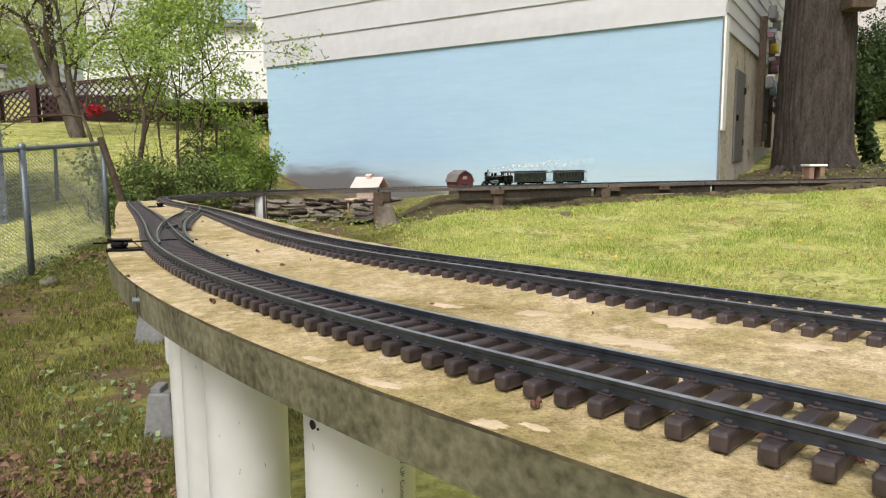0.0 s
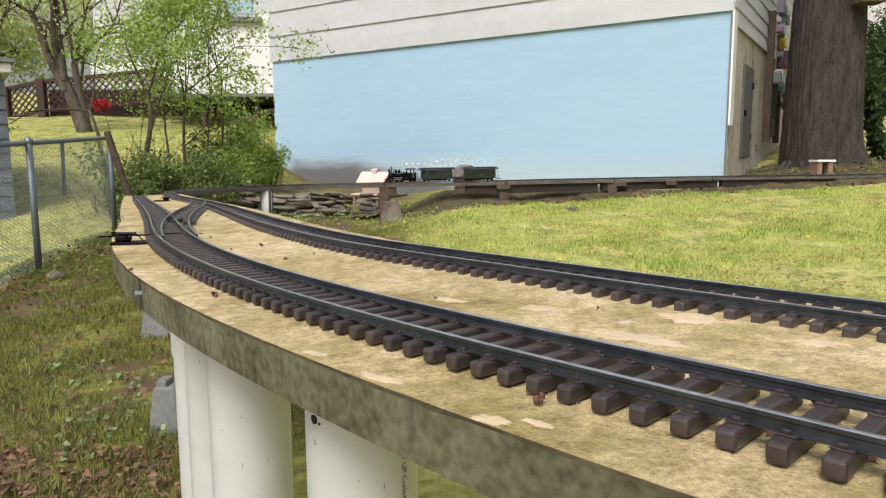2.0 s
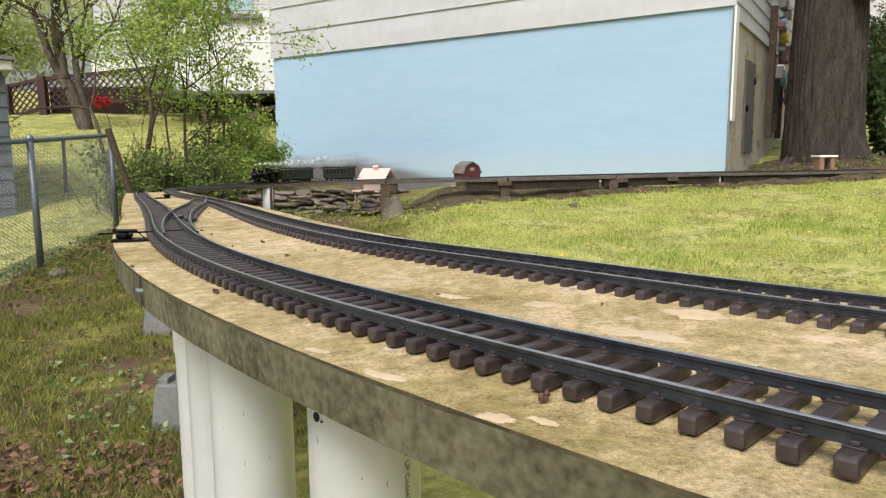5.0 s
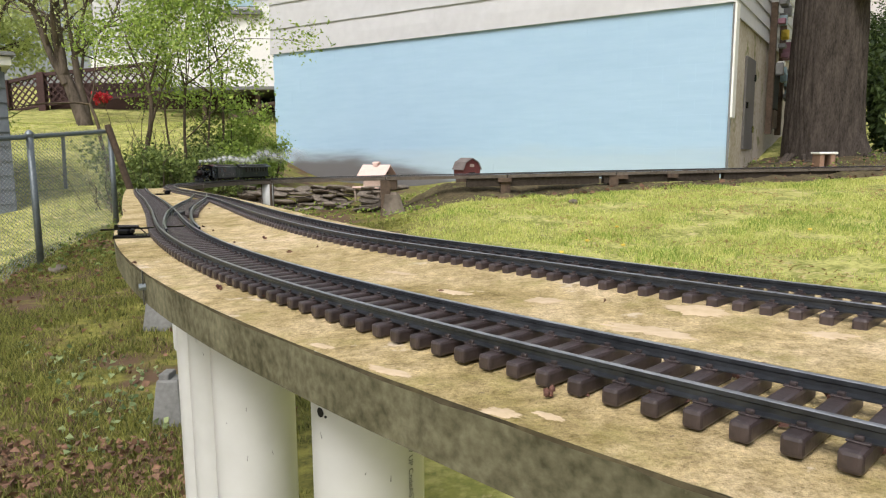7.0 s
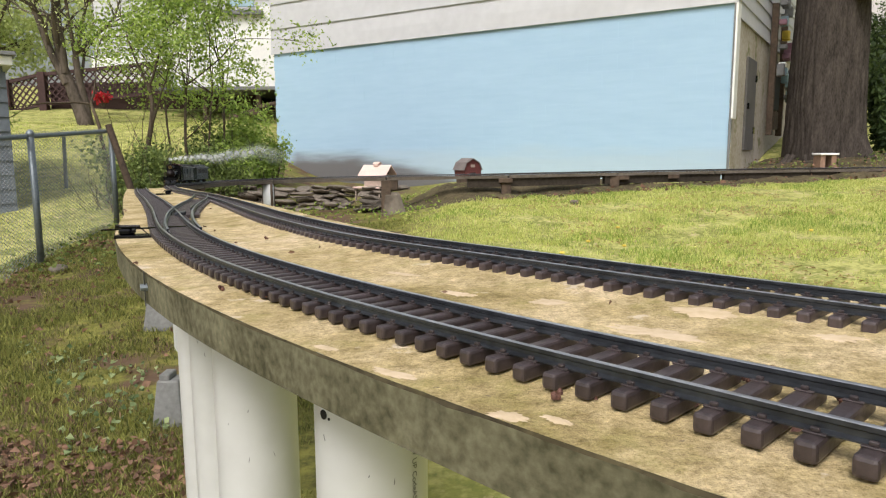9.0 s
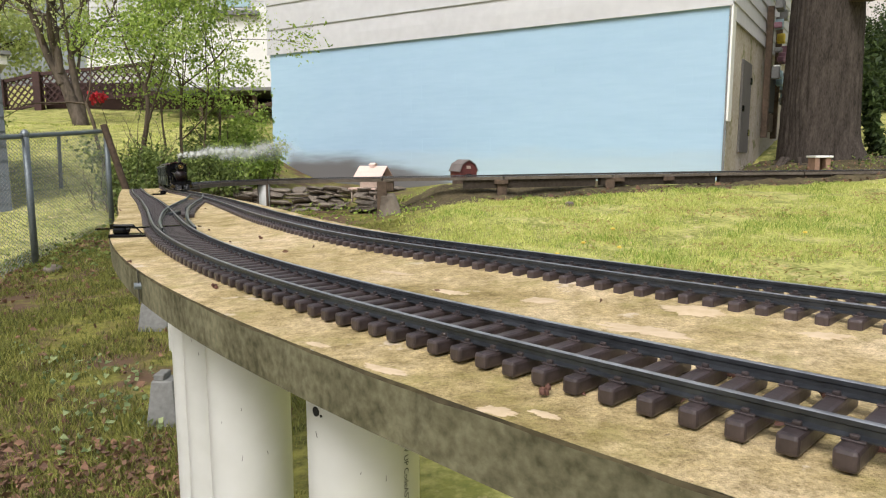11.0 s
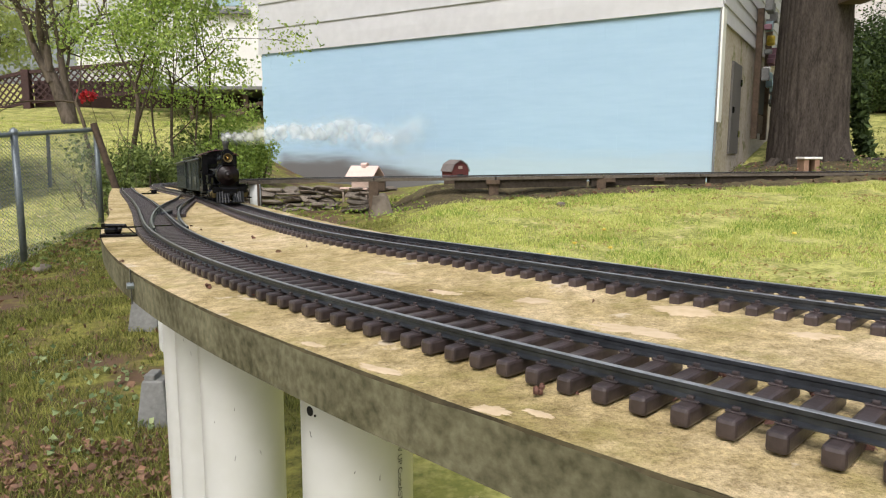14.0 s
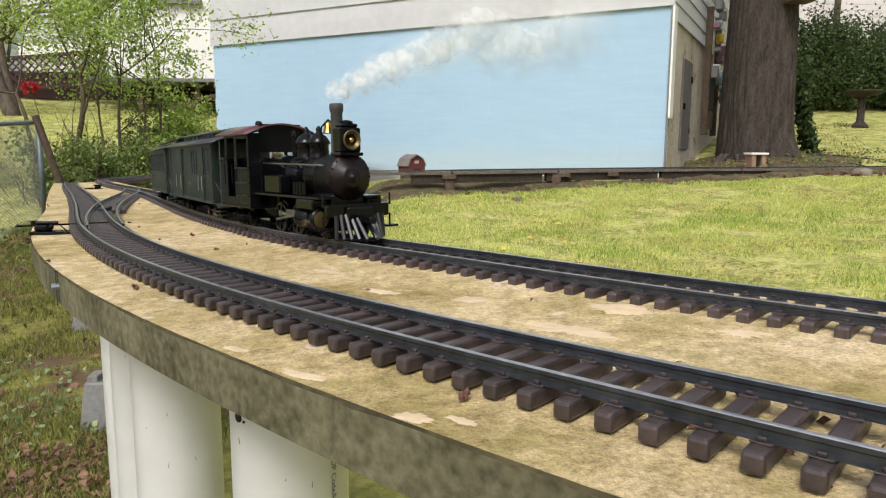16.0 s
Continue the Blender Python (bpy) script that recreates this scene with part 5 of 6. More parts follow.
def station():
    m = Matrix.Translation((-0.73, 7.55, 0.0)) @ pose(0, 0, 0, 0, 0, -28)
    base = thing("toy_station", m, "small pink-roofed toy station house behind the track", "toy house")
    bm = bmesh.new()
    box(bm, (-0.13, -0.075, 0.62), (0.13, 0.075, 0.87), 0.003)
    box(bm, (-0.12, -0.015, 0.87), (0.12, 0.015, 0.94))
    part("wall", bm, PINKWALL, base)
    bm = bmesh.new()
    prism(bm, -0.15, 0.15, -0.09, 0.09, 0.87, 0.985, 0.03)
    part("roof", bm, PINKROOF, base)
    bm = bmesh.new()
    box(bm, (-0.03, -0.03, 0.965), (0.03, 0.03, 1.0), 0.003)
    prism(bm, -0.032, 0.032, -0.03, 0.03, 1.0, 1.018, 0.006, 0.004)
    part("cupola", bm, PINKROOF, base)
    bm = bmesh.new()
    vs = box(bm, (-0.19, -0.21, 0.735), (0.15, -0.07, 0.752), 0.002)
    part("porch_roof", bm, PINKROOF, base)
    for k in range(5):
        bm = bmesh.new()
        box(bm, (-0.17 + k * 0.075, -0.19, 0.6), (-0.155 + k * 0.075, -0.175, 0.735))
        part("porch_post", bm, PINKWALL, base)
    for k in range(3):
        bm = bmesh.new()
        box(bm, (-0.10 + k * 0.08, -0.0785, 0.66), (-0.06 + k * 0.08, -0.074, 0.72))
        part("window", bm, HOLE, base)
    bm = bmesh.new()
    tube(bm, (0.128, 0, 0.905), (0.134, 0, 0.905), 0.022, n=14)
    part("round_window", bm, HOLE, base)
    return base


station()


def barn():
    m = Matrix.Translation((0.26, 7.52, 0)) @ pose(0, 0, 0, 0, 0, 28)
    base = thing("toy_barn", m, "small red toy barn with a grey gambrel roof", "toy barn")
    prof = [(-0.10, 0.85), (-0.105, 0.94), (-0.075, 1.0), (0, 1.04), (0.075, 1.0), (0.105, 0.94), (0.10, 0.85)]
    bm = bmesh.new()
    f = [bm.verts.new((u, -0.10, v)) for u, v in prof]
    g = [bm.verts.new((u, 0.12, v)) for u, v in prof]
    bm.faces.new(f)
    bm.faces.new(g[::-1])
    for k in range(7):
        bm.faces.new((f[k], f[(k + 1) % 7], g[(k + 1) % 7], g[k]))
    part("wall", bm, BARNRED, base)
    bm = bmesh.new()
    rp = [(-0.118, 0.925), (-0.08, 1.008), (0, 1.053), (0.08, 1.008), (0.118, 0.925), (0.110, 0.925), (0.076, 1.0), (0, 1.042), (-0.076, 1.0), (-0.110, 0.925)]
    f = [bm.verts.new((u, -0.115, v)) for u, v in rp]
    g = [bm.verts.new((u, 0.135, v)) for u, v in rp]
    bm.faces.new(f)
    bm.faces.new(g[::-1])
    for k in range(10):
        bm.faces.new((f[k], f[(k + 1) % 10], g[(k + 1) % 10], g[k]))
    part("roof", bm, GREYROOF, base)
    bm = bmesh.new()
    box(bm, (-0.035, -0.104, 0.86), (0.035, -0.099, 0.90))
    part("doorway", bm, HOLE, base)
    bm = bmesh.new()
    box(bm, (-0.025, -0.104, 0.955), (0.025, -0.099, 0.985))
    part("loft_door", bm, PINKWALL, base)
    bm = bmesh.new()
    box(bm, (-0.09, -0.09, 0.5), (0.09, 0.11, 0.852), 0.01)
    part("plinth", bm, OLDWOOD, base)
    return base


barn()
small_stand = thing("brick_stand", label="small brick stand topped with a pale stone slab", category="stand")
for dx in (-0.085, 0.05):
    bm = bmesh.new()
    box(bm, (4.79 + dx - 0.03, 8.6, 0.88), (4.79 + dx + 0.03, 8.78, 1.055), 0.004)
    part("leg", bm, BRICK, small_stand)
bm = bmesh.new()
box(bm, (4.66, 8.58, 1.055), (4.89, 8.80, 1.082), 0.005)
part("slab", bm, WHITEPAINT, small_stand)
pedestal = thing("concrete_pedestal", label="broken concrete pedestal under the plank trestle", category="pedestal")
bm = bmesh.new()
vs = box(bm, (-0.62, 6.93, 0.38), (-0.45, 7.05, 0.72), 0.03)
for v in vs:
    if v.co.z < 0.6:
        v.co.x += 0.09 * (1 if v.co.x > -0.54 else -0.4)
part("block", bm, STONE, pedestal)
bm = bmesh.new()
box(bm, (-0.60, 6.94, 0.74), (-0.47, 7.04, 0.845), 0.006)
part("wooden_block", bm, OLDWOOD, pedestal)


def rocks():
    rng = np.random.default_rng(5)
    shapes = []
    for k in range(7):
        bm = bmesh.new()
        bmesh.ops.create_icosphere(bm, subdivisions=2, radius=1.0)
        for v in bm.verts:
            v.co *= 1 + 0.34 * noise.noise(v.co * 1.3 + Vector((k * 7, 0, 0))) + 0.16 * noise.noise(v.co * 4 + Vector((k * 5, 2, 0)))
            v.co.z = max(-0.62, min(0.62, v.co.z * 1.1))
        shapes.append(mesh_of(bm, "stone", STONE))
    base = thing("stone_wall", label="low dry-stacked wall of flat grey fieldstones", category="stone wall")
    for lo, hi, y0, rows in ((-2.55, -1.08, 7.5, 6), (-0.98, -0.62, 7.28, 6)):
        for row in range(rows):
            x = lo + rng.uniform(0, 0.08)
            while x < hi:
                w = rng.uniform(0.07, 0.15)
                x += w
                y = y0 + rng.uniform(-0.06, 0.06) + row * 0.03
                ob = new("stone", shapes[rng.integers(7)])
                ob.parent = base
                z = ground_z(x, y0) + 0.02 + row * 0.041
                ob.matrix_basis = pose(x, y, z, rng.uniform(-12, 12), rng.uniform(-11, 11), rng.uniform(-35, 35)) @ Matrix.Diagonal((w, 0.12, rng.uniform(0.024, 0.044), 1))
                x += w * 0.85
    return base


rocks()


# ---- grass, leaves and litter ----
def blades(name, n, area, height, seed, mat, label, keep=None, width=0.004):
    rng = np.random.default_rng(seed)
    (x0, x1), (y0, y1) = area
    v, f = [], []
    made = 0
    while made < n:
        x, y = rng.uniform(x0, x1), rng.uniform(y0, y1)
        patch = noise.noise((x * 1.7, y * 1.7, 9)) + 0.5 * noise.noise((x * 6, y * 6, 4))
        if keep and not keep(x, y) or patch < rng.uniform(-0.45, 0.4):
            made += 0.4
            continue
        z = ground_z(x, y)
        h = height * rng.uniform(0.5, 1.3) * (1 + 0.5 * patch)
        a = rng.uniform(0, 6.283)
        w = width * rng.uniform(0.6, 1.3) * (1 + 0.12 * y)
        lx, ly = rng.normal() * h * 0.5, rng.normal() * h * 0.5
        c, s_ = math.cos(a) * w, math.sin(a) * w
        k = len(v)
        v += [(x - c, y - s_, z - 0.004), (x + c, y + s_, z - 0.004), (x + c * 0.6 + lx * 0.4, y + s_ * 0.6 + ly * 0.4, z + h * 0.6), (x - c * 0.6 + lx * 0.4, y - s_ * 0.6 + ly * 0.4, z + h * 0.6), (x + lx, y + ly, z + h)]
        f += [(k, k + 1, k + 2, k + 3), (k + 3, k + 2, k + 4)]
        made += 1
    me = bpy.data.meshes.new(name)
    me.from_pydata(v, [], f)
    me.materials.append(mat)
    return tagged(new(name, me), label, "grass", kind="stuff")


blades("grass", 120000, ((-0.4, 6.5), (2.6, 7.6)), 0.022, 1, GRASSBLADE, "short uneven spring grass on the lawn", lambda x, y: x < 0.72 * y + 0.3 and y < 6.74 + 0.25 * x + 0.25 * noise.noise((x * 3, y * 3, 8)), 0.0022)
blades("grass", 150000, ((-3.2, -0.3), (1.2, 6.4)), 0.028, 2, GRASSBLADE2, "thin mossy grass beside the slab", lambda x, y: x > -0.68 * y - 0.2, 0.0016)
blades("grass", 26000, ((-9.0, -3.2), (5.0, 16.0)), 0.022, 3, GRASSBLADE, "sunlit grass on the neighbour's slope", lambda x, y: x > -0.68 * y - 0.2, 0.003)
blades("grass", 3500, ((3.5, 9.5), (8.0, 14.0)), 0.04, 4, GRASSBLADE2, "patchy grass round the oak roots", lambda x, y: (x - 3.43) * 0.84 - (y - 8.4) * 0.54 > 0.3 and x < 0.72 * y, 0.003)


blades("grass", 42000, ((-0.4, 6.5), (2.6, 7.6)), 0.030, 6, GRASSDEEP, "lusher green tufts in the spring lawn", lambda x, y: x < 0.72 * y + 0.3 and y < 6.74 + 0.25 * x and noise.noise((x * 1.1, y * 1.6, 14)) + 0.5 * noise.noise((x * 4, y * 4, 3)) > 0.18, 0.0022)


def litter(name, n, area, size, seed, mats, label, category, keep=None, lift=0.012, long=1.3):
    """Loose leaves that lie on the ground."""
    rng = np.random.default_rng(seed)
    (x0, x1), (y0, y1) = area
    pts = []
    while len(pts) < n:
        x, y = rng.uniform(x0, x1), rng.uniform(y0, y1)
        if keep is None or keep(x, y, rng):
            pts.append((x, y, ground_z(x, y) + lift * rng.uniform(0.3, 1.6)))
    me = leaf_mesh(name, pts, size, rng, mats, flat=0.65, long=long, curl=0.4)
    return tagged(new(name, me), label, category, kind="stuff")


SOIL = material("bare_soil", (0.13, 0.105, 0.06), (0.04, 0.032, 0.018), rough=0.97, grain=45, bump=1.0, blotch=5, spec=0.1, dirt=(0.16, 0.18, 0.05), dirt_at=0.58)


def soil_bank():
    """Bare earth heaped a little along the trestle, thinning out unevenly into the grass."""
    bm = bmesh.new()
    rows = []
    for i in range(205):
        x = -0.55 + i * 0.0345
        ends = min(1, i / 14) ** 0.7
        row = []
        for j in range(46):
            w = -0.5 + j * 0.03
            y = 6.85 + 0.22 * x + w
            h = 0.03 - 0.085 * (w / (0.40 - 0.045 * max(0, x))) ** 2 if w < 0 else 0.03 + 0.09 * max(0, 1 - x / 2.2) * min(1, w / 0.5) - 0.5 * max(0, w - (0.65 if x < 2 else 0.15))
            h = h * ends - 0.06 * (1 - ends) + 0.035 * noise.noise((x * 3, y * 3, 1)) + 0.02 * noise.noise((x * 13, y * 13, 4))
            row.append(bm.verts.new((x, y, ground_z(x, y) + h)))
        rows.append(row)
    for a, b in zip(rows, rows[1:]):
        for k in range(45):
            bm.faces.new((a[k], b[k], b[k + 1], a[k + 1]))
    return tagged(part("soil", bm, SOIL, smooth=True), "bare brown earth under the plank trestle", "soil", kind="stuff")


soil_bank()


def root_soil():
    """Bare, leaf-strewn earth round the oak's foot and the house corner."""
    bm = bmesh.new()
    rings = []
    for q in np.linspace(0.02, 1, 16):
        ring = []
        for k in range(60):
            a = 2 * math.pi * k / 60
            r = q * (1 + 0.25 * noise.noise((math.cos(a) * 2, math.sin(a) * 2, 4)))
            x, y = 5.2 + 1.75 * r * math.cos(a), 9.55 + 1.15 * r * math.sin(a)
            lift = 0.035 * (1 - q ** 3) - 0.02 * q ** 3 + 0.03 * noise.noise((x * 4, y * 4, 2)) * (1 - q)
            ring.append(bm.verts.new((x, y, ground_z(x, y) + lift)))
        rings.append(ring)
    bm.faces.new(rings[0])
    for a, b in zip(rings, rings[1:]):
        for k in range(60):
            bm.faces.new((a[k], b[k], b[(k + 1) % 60], a[(k + 1) % 60]))
    return tagged(part("soil", bm, SOIL, smooth=True), "bare brown earth round the foot of the oak", "soil", kind="stuff")


root_soil()
litter("dead_leaves", 450, ((3.6, 7.2), (8.4, 10.4)), 0.026, 38, DEADLEAF, "brown leaves lying round the oak roots", "leaves", None, 0.05)
litter("weeds", 500, ((3.6, 7.4), (8.4, 10.2)), 0.035, 39, LEAFMID, "low weeds round the oak roots", "weeds", lambda x, y, rng: noise.noise((x * 2, y * 2, 5)) > 0.0, 0.06)
near_fence = lambda x, y, rng: rng.random() < math.exp(-((x + 2.55 + 0.1 * y) / 0.35) ** 2) + 0.10
litter("dead_leaves", 1900, ((-3.0, -0.5), (1.2, 6.0)), 0.026, 31, DEADLEAF, "curled brown dead leaves on the grass", "leaves", near_fence)
litter("dead_leaves", 900, ((-1.8, -0.6), (1.2, 2.1)), 0.019, 32, DEADLEAF, "curled brown dead leaves on the grass", "leaves")
litter("dead_leaves", 420, ((0.5, 6.5), (6.6, 8.3)), 0.05, 33, DEADLEAF, "brown leaves and twigs under the plank trestle", "leaves", lambda x, y, rng: abs(y - 6.85 - 0.22 * x) < 0.25)
litter("dead_leaves", 260, ((-1.5, -0.6), (1.6, 2.25)), 0.021, 41, DEADLEAF, "drift of curled brown leaves in the grass", "leaves", lambda x, y, rng: ((x + 1.02) / 0.34) ** 2 + ((y - 1.86) / 0.16) ** 2 < 0.5 + rng.random(), 0.022)
litter("ivy_plants", 420, ((-2.2, -0.65), (1.25, 2.9)), 0.020, 34, IVY, "low green ivy leaves among the grass", "ivy", lambda x, y, rng: noise.noise((x * 2.1, y * 2.1, 2)) > 0.12, 0.03, 1.1)
litter("weeds", 700, ((-3.1, -2.0), (4.5, 6.8)), 0.025, 35, LEAFMID, "green weeds along the fence", "weeds", None, 0.06)
litter("weeds", 900, ((-2.2, 0.0), (6.3, 8.2)), 0.022, 36, LEAFBRIGHT, "weeds growing between the stones", "weeds", None, 0.05)
litter("thatch", 3200, ((0.3, 5.5), (3.4, 6.9)), 0.011, 37, STRAW, "dry brown thatch in thin patches of the lawn", "thatch", lambda x, y, rng: noise.noise((x * 1.3, y * 2.2, 6)) > 0.12, 0.014, 3.0)
pot = np.random.default_rng(77)
for dx, dy in ((1.27, 5.0), (2.55, 4.75), (1.15, 4.35), (0.95, 4.5), (0.72, 4.15)):
    dand = thing("dandelion", label="yellow dandelion flower in the grass", category="flower", group="dandelions")
    gz = ground_z(dx, dy)
    bm = bmesh.new()
    tube(bm, (dx, dy, gz), (dx, dy, gz + 0.045), 0.0015, n=5)
    part("stem", bm, LEAFBRIGHT, dand)
    bm = bmesh.new()
    lathe(bm, [(0.004, 0.044), (0.016, 0.05), (0.012, 0.058), (0.003, 0.06)], 12, Matrix.Translation((dx, dy, gz)))
    part("flower", bm, YELLOWP, dand)
for sx, sy, sr, lab in ((-2.72, 4.75, 0.065, "pale grey stone by the fence"), (-0.62, 1.42, 0.06, "grey stone at the foot of the pipes"), (3.62, 8.15, 0.05, "white stone by the house corner"), (1.2, 6.35, 0.05, "pale flat stone in the lawn"), (5.75, 8.0, 0.12, "brown stone under the plank")):
    st = thing("loose_stone", label=lab, category="stone")
    bm = bmesh.new()
    bmesh.ops.create_icosphere(bm, subdivisions=2, radius=sr, matrix=Matrix.Translation((sx, sy, ground_z(sx, sy) + sr * 0.3)))
    for v in bm.verts:
        v.co += Vector((0.5, 0.5, 0.3)) * sr * noise.noise(v.co * 11)
        v.co.z = ground_z(sx, sy) + (v.co.z - ground_z(sx, sy)) * 0.6
    part("body", bm, STONE, st, smooth=True)


def slab_litter():
    """Seed pods, dry leaves and crumbs on the slab and between the ties."""
    rng = np.random.default_rng(9)
    shapes = []
    for k in range(3):
        bm = bmesh.new()
        for _ in range(5):
            c = Vector(rng.normal(size=3)) * 0.0017
            c.z = abs(c.z)
            bmesh.ops.create_icosphere(bm, subdivisions=1, radius=0.0017 * rng.uniform(0.6, 1.2), matrix=Matrix.Translation(c))
        shapes.append(mesh_of(bm, "crumb", SEED))
    spots = [(-0.201, 0.621), (-0.258, 1.003), (-0.36, 0.80), (0.059, 0.322), (-0.30, 1.38), (-0.12, 0.95), (0.186, 0.306), (0.181, 0.316), (0.150, 0.347), (0.160, 0.338)]
    for k, (x, y) in enumerate(spots):
        ob = thing("seed_pod", pose(x, y, deck_top(x, y) + 0.0045, 0, 0, k * 50), "small brown seed pod lying on the slab", "seed pod", "seed pods")
        ch = new("pod", shapes[k % 3])
        ch.parent = ob
    pts = []
    for _ in range(420):
        q = rng.integers(10, len(NEAR_LINE) - 200)
        p = NEAR_LINE[int(q * rng.random() ** 1.5)]
        pts.append((p.x + rng.normal() * 0.012, p.y + rng.normal() * 0.012, deck_top(p.x, p.y) + 0.0055))
    tagged(new("dry_flakes", leaf_mesh("dry_flakes", pts, 0.0032, rng, SEED, flat=0.5)), "dry reddish flakes caught between the ties", "leaves", kind="stuff")
    pts = [(x, y, deck_top(x, y) + 0.0045) for x, y in zip(rng.uniform(-0.9, 0.3, 120), rng.uniform(0.3, 2.0, 120)) if -0.45 < (x + 0.62 * (y - 0.45)) < 0.3 and x + 0.6 * (y - 0.44) > -0.02 and x + 0.5 * (y - 0.44) < 0.22]
    tagged(new("leaf_bits", leaf_mesh("leaf_bits", pts, 0.005, rng, DEADLEAF, flat=0.8)), "scattered leaf crumbs on the concrete", "leaves", kind="stuff")


slab_litter()


# ---- the train; y runs forward from the pilot's tip, z up from the track bed ----
RT = 0.0195


def wheel_set(parent, y, r, name="wheel_set", mat=None):
    bm = bmesh.new()
    for sx in (-1, 1):
        m = Matrix.Translation((0, 0, 0)) @ Matrix.Rotation(math.pi / 2, 4, "Y")
        lathe(bm, [(r + 0.002, sx * 0.0215), (r + 0.002, sx * 0.0225), (r, sx * 0.023), (r, sx * 0.0268), (r * 0.86, sx * 0.0268), (r * 0.84, sx * 0.0255), (r * 0.3, sx * 0.0255), (r * 0.28, sx * 0.0275), (0.0005, sx * 0.0275)], 24, m)
        for k in range(8):
            a = math.pi * k / 4
            box(bm, (-0.001, -0.0012, r * 0.2), (0.001, 0.0012, r * 0.88), m=Matrix.Translation((sx * 0.0263, 0, 0)) @ Matrix.Rotation(a, 4, "X"))
        tube(bm, (sx * 0.025, 0, r * 0.55), (sx * 0.031, 0, r * 0.55), 0.0016, n=8)
    tube(bm, (-0.025, 0, 0), (0.025, 0, 0), 0.002, n=8)
    ob = part(name, bm, mat or BLACK, parent)
    ob.matrix_basis = pose(0, y, RT + r)
    return ob


def arc_roof(bm, y0, y1, half, z_edge, rise, thick=0.002, n=14):
    pts = []
    for k in range(n + 1):
        u = -1 + 2 * k / n
        pts.append((u * half, z_edge + rise * (1 - u * u)))
    sec = pts + [(x, z - thick) for x, z in pts[::-1]]
    sweep(bm, [(Vector((0, y, 0)), Vector((1, 0, 0)), Vector((0, 0, 1))) for y in (y0, y1)], sec)


def locomotive():
    base = thing("locomotive", label="black model steam locomotive with brass bell and headlamp", category="locomotive")

    def p(name, bm, mat=BLACK, label="", smooth=False, parent=None):
        return part(name, bm, mat, parent or base, label, smooth)
    turn = Matrix.Rotation(math.pi / 2, 4, "X")
    zc = 0.0905
    # boiler and smokebox, turned about the y axis
    bm = bmesh.new()
    lathe(bm, [(0.0235, 0.095), (0.0235, 0.12), (0.0245, 0.121), (0.0245, 0.125), (0.0235, 0.126), (0.0240, 0.165), (0.0250, 0.166), (0.0250, 0.170), (0.0245, 0.171), (0.026, 0.232)], 40, Matrix.Translation((0, 0, zc)) @ turn)
    p("boiler", bm, BLACK, "glossy black boiler barrel", True)
    bm = bmesh.new()
    lathe(bm, [(0.0245, 0.056), (0.0266, 0.058), (0.0266, 0.0605), (0.0262, 0.061), (0.0262, 0.095)], 40, Matrix.Translation((0, 0, zc)) @ turn)
    p("smokebox", bm, SMOKEBOX, "", True)
    bm = bmesh.new()
    lathe(bm, [(0.0268, 0.058), (0.0268, 0.0545), (0.0243, 0.0535), (0.0238, 0.0525), (0.014, 0.051), (0.0135, 0.0485), (0.009, 0.0478), (0.003, 0.0475), (0.0025, 0.045), (0.0005, 0.045)], 40, Matrix.Translation((0, 0, zc)) @ turn)
    door = p("smokebox_door", bm, SMOKEDOOR, "rusty dark red-brown smokebox front", True)
    bm = bmesh.new()
    for k in range(16):
        a = 2 * math.pi * k / 16
        c = Vector((0.0254 * math.cos(a), -0.0540, zc + 0.0254 * math.sin(a)))
        tube(bm, c, c + Vector((0, 0.0016, 0)), 0.0010, n=6)
    p("rivets", bm, BLACK, parent=door)
    # stack
    bm = bmesh.new()
    lathe(bm, [(0.0125, 0.108), (0.0105, 0.114), (0.0072, 0.119), (0.0068, 0.164), (0.0080, 0.166), (0.0082, 0.174), (0.0074, 0.175), (0.0058, 0.174), (0.0056, 0.150)], 24, Matrix.Translation((0, -0.082, 0)))
    p("smokestack", bm, STACK, "dull grey-black straight smokestack", True)
    # headlamp box on its bracket
    bm = bmesh.new()
    box(bm, (-0.0135, -0.069, 0.1185), (0.0135, -0.051, 0.1465), 0.0015)
    box(bm, (-0.0155, -0.071, 0.1145), (0.0155, -0.049, 0.1185), 0.001)
    vs = box(bm, (-0.0115, -0.068, 0.1465), (0.0115, -0.052, 0.1510), 0.002)
    lathe(bm, [(0.0075, 0.151), (0.0075, 0.1535), (0.003, 0.155)], 14, Matrix.Translation((0, -0.060, 0)))
    lamp = p("headlamp", bm)
    bm = bmesh.new()
    lathe(bm, [(0.0108, 0.0425), (0.0114, 0.0395), (0.0104, 0.0385), (0.0096, 0.0400), (0.0055, 0.0440), (0.0005, 0.046)], 28, Matrix.Translation((0, -0.0085, 0.1325)) @ turn)
    p("reflector", bm, OLDBRASS, "dull brass headlamp reflector ring", True, lamp)
    bm = bmesh.new()
    bmesh.ops.create_uvsphere(bm, u_segments=14, v_segments=8, radius=0.0036, matrix=Matrix.Translation((0, -0.0510, 0.1325)))
    p("bulb", bm, BRASS, parent=lamp, smooth=True)
    # bell in its yoke
    bm = bmesh.new()
    lathe(bm, [(0.0078, 0.141), (0.0070, 0.1425), (0.0052, 0.147), (0.0046, 0.152), (0.0030, 0.1545), (0.0008, 0.155)], 20, Matrix.Translation((0, -0.102, 0)))
    bell = p("bell", bm, BRASS, "shiny brass bell", True)
    bm = bmesh.new()
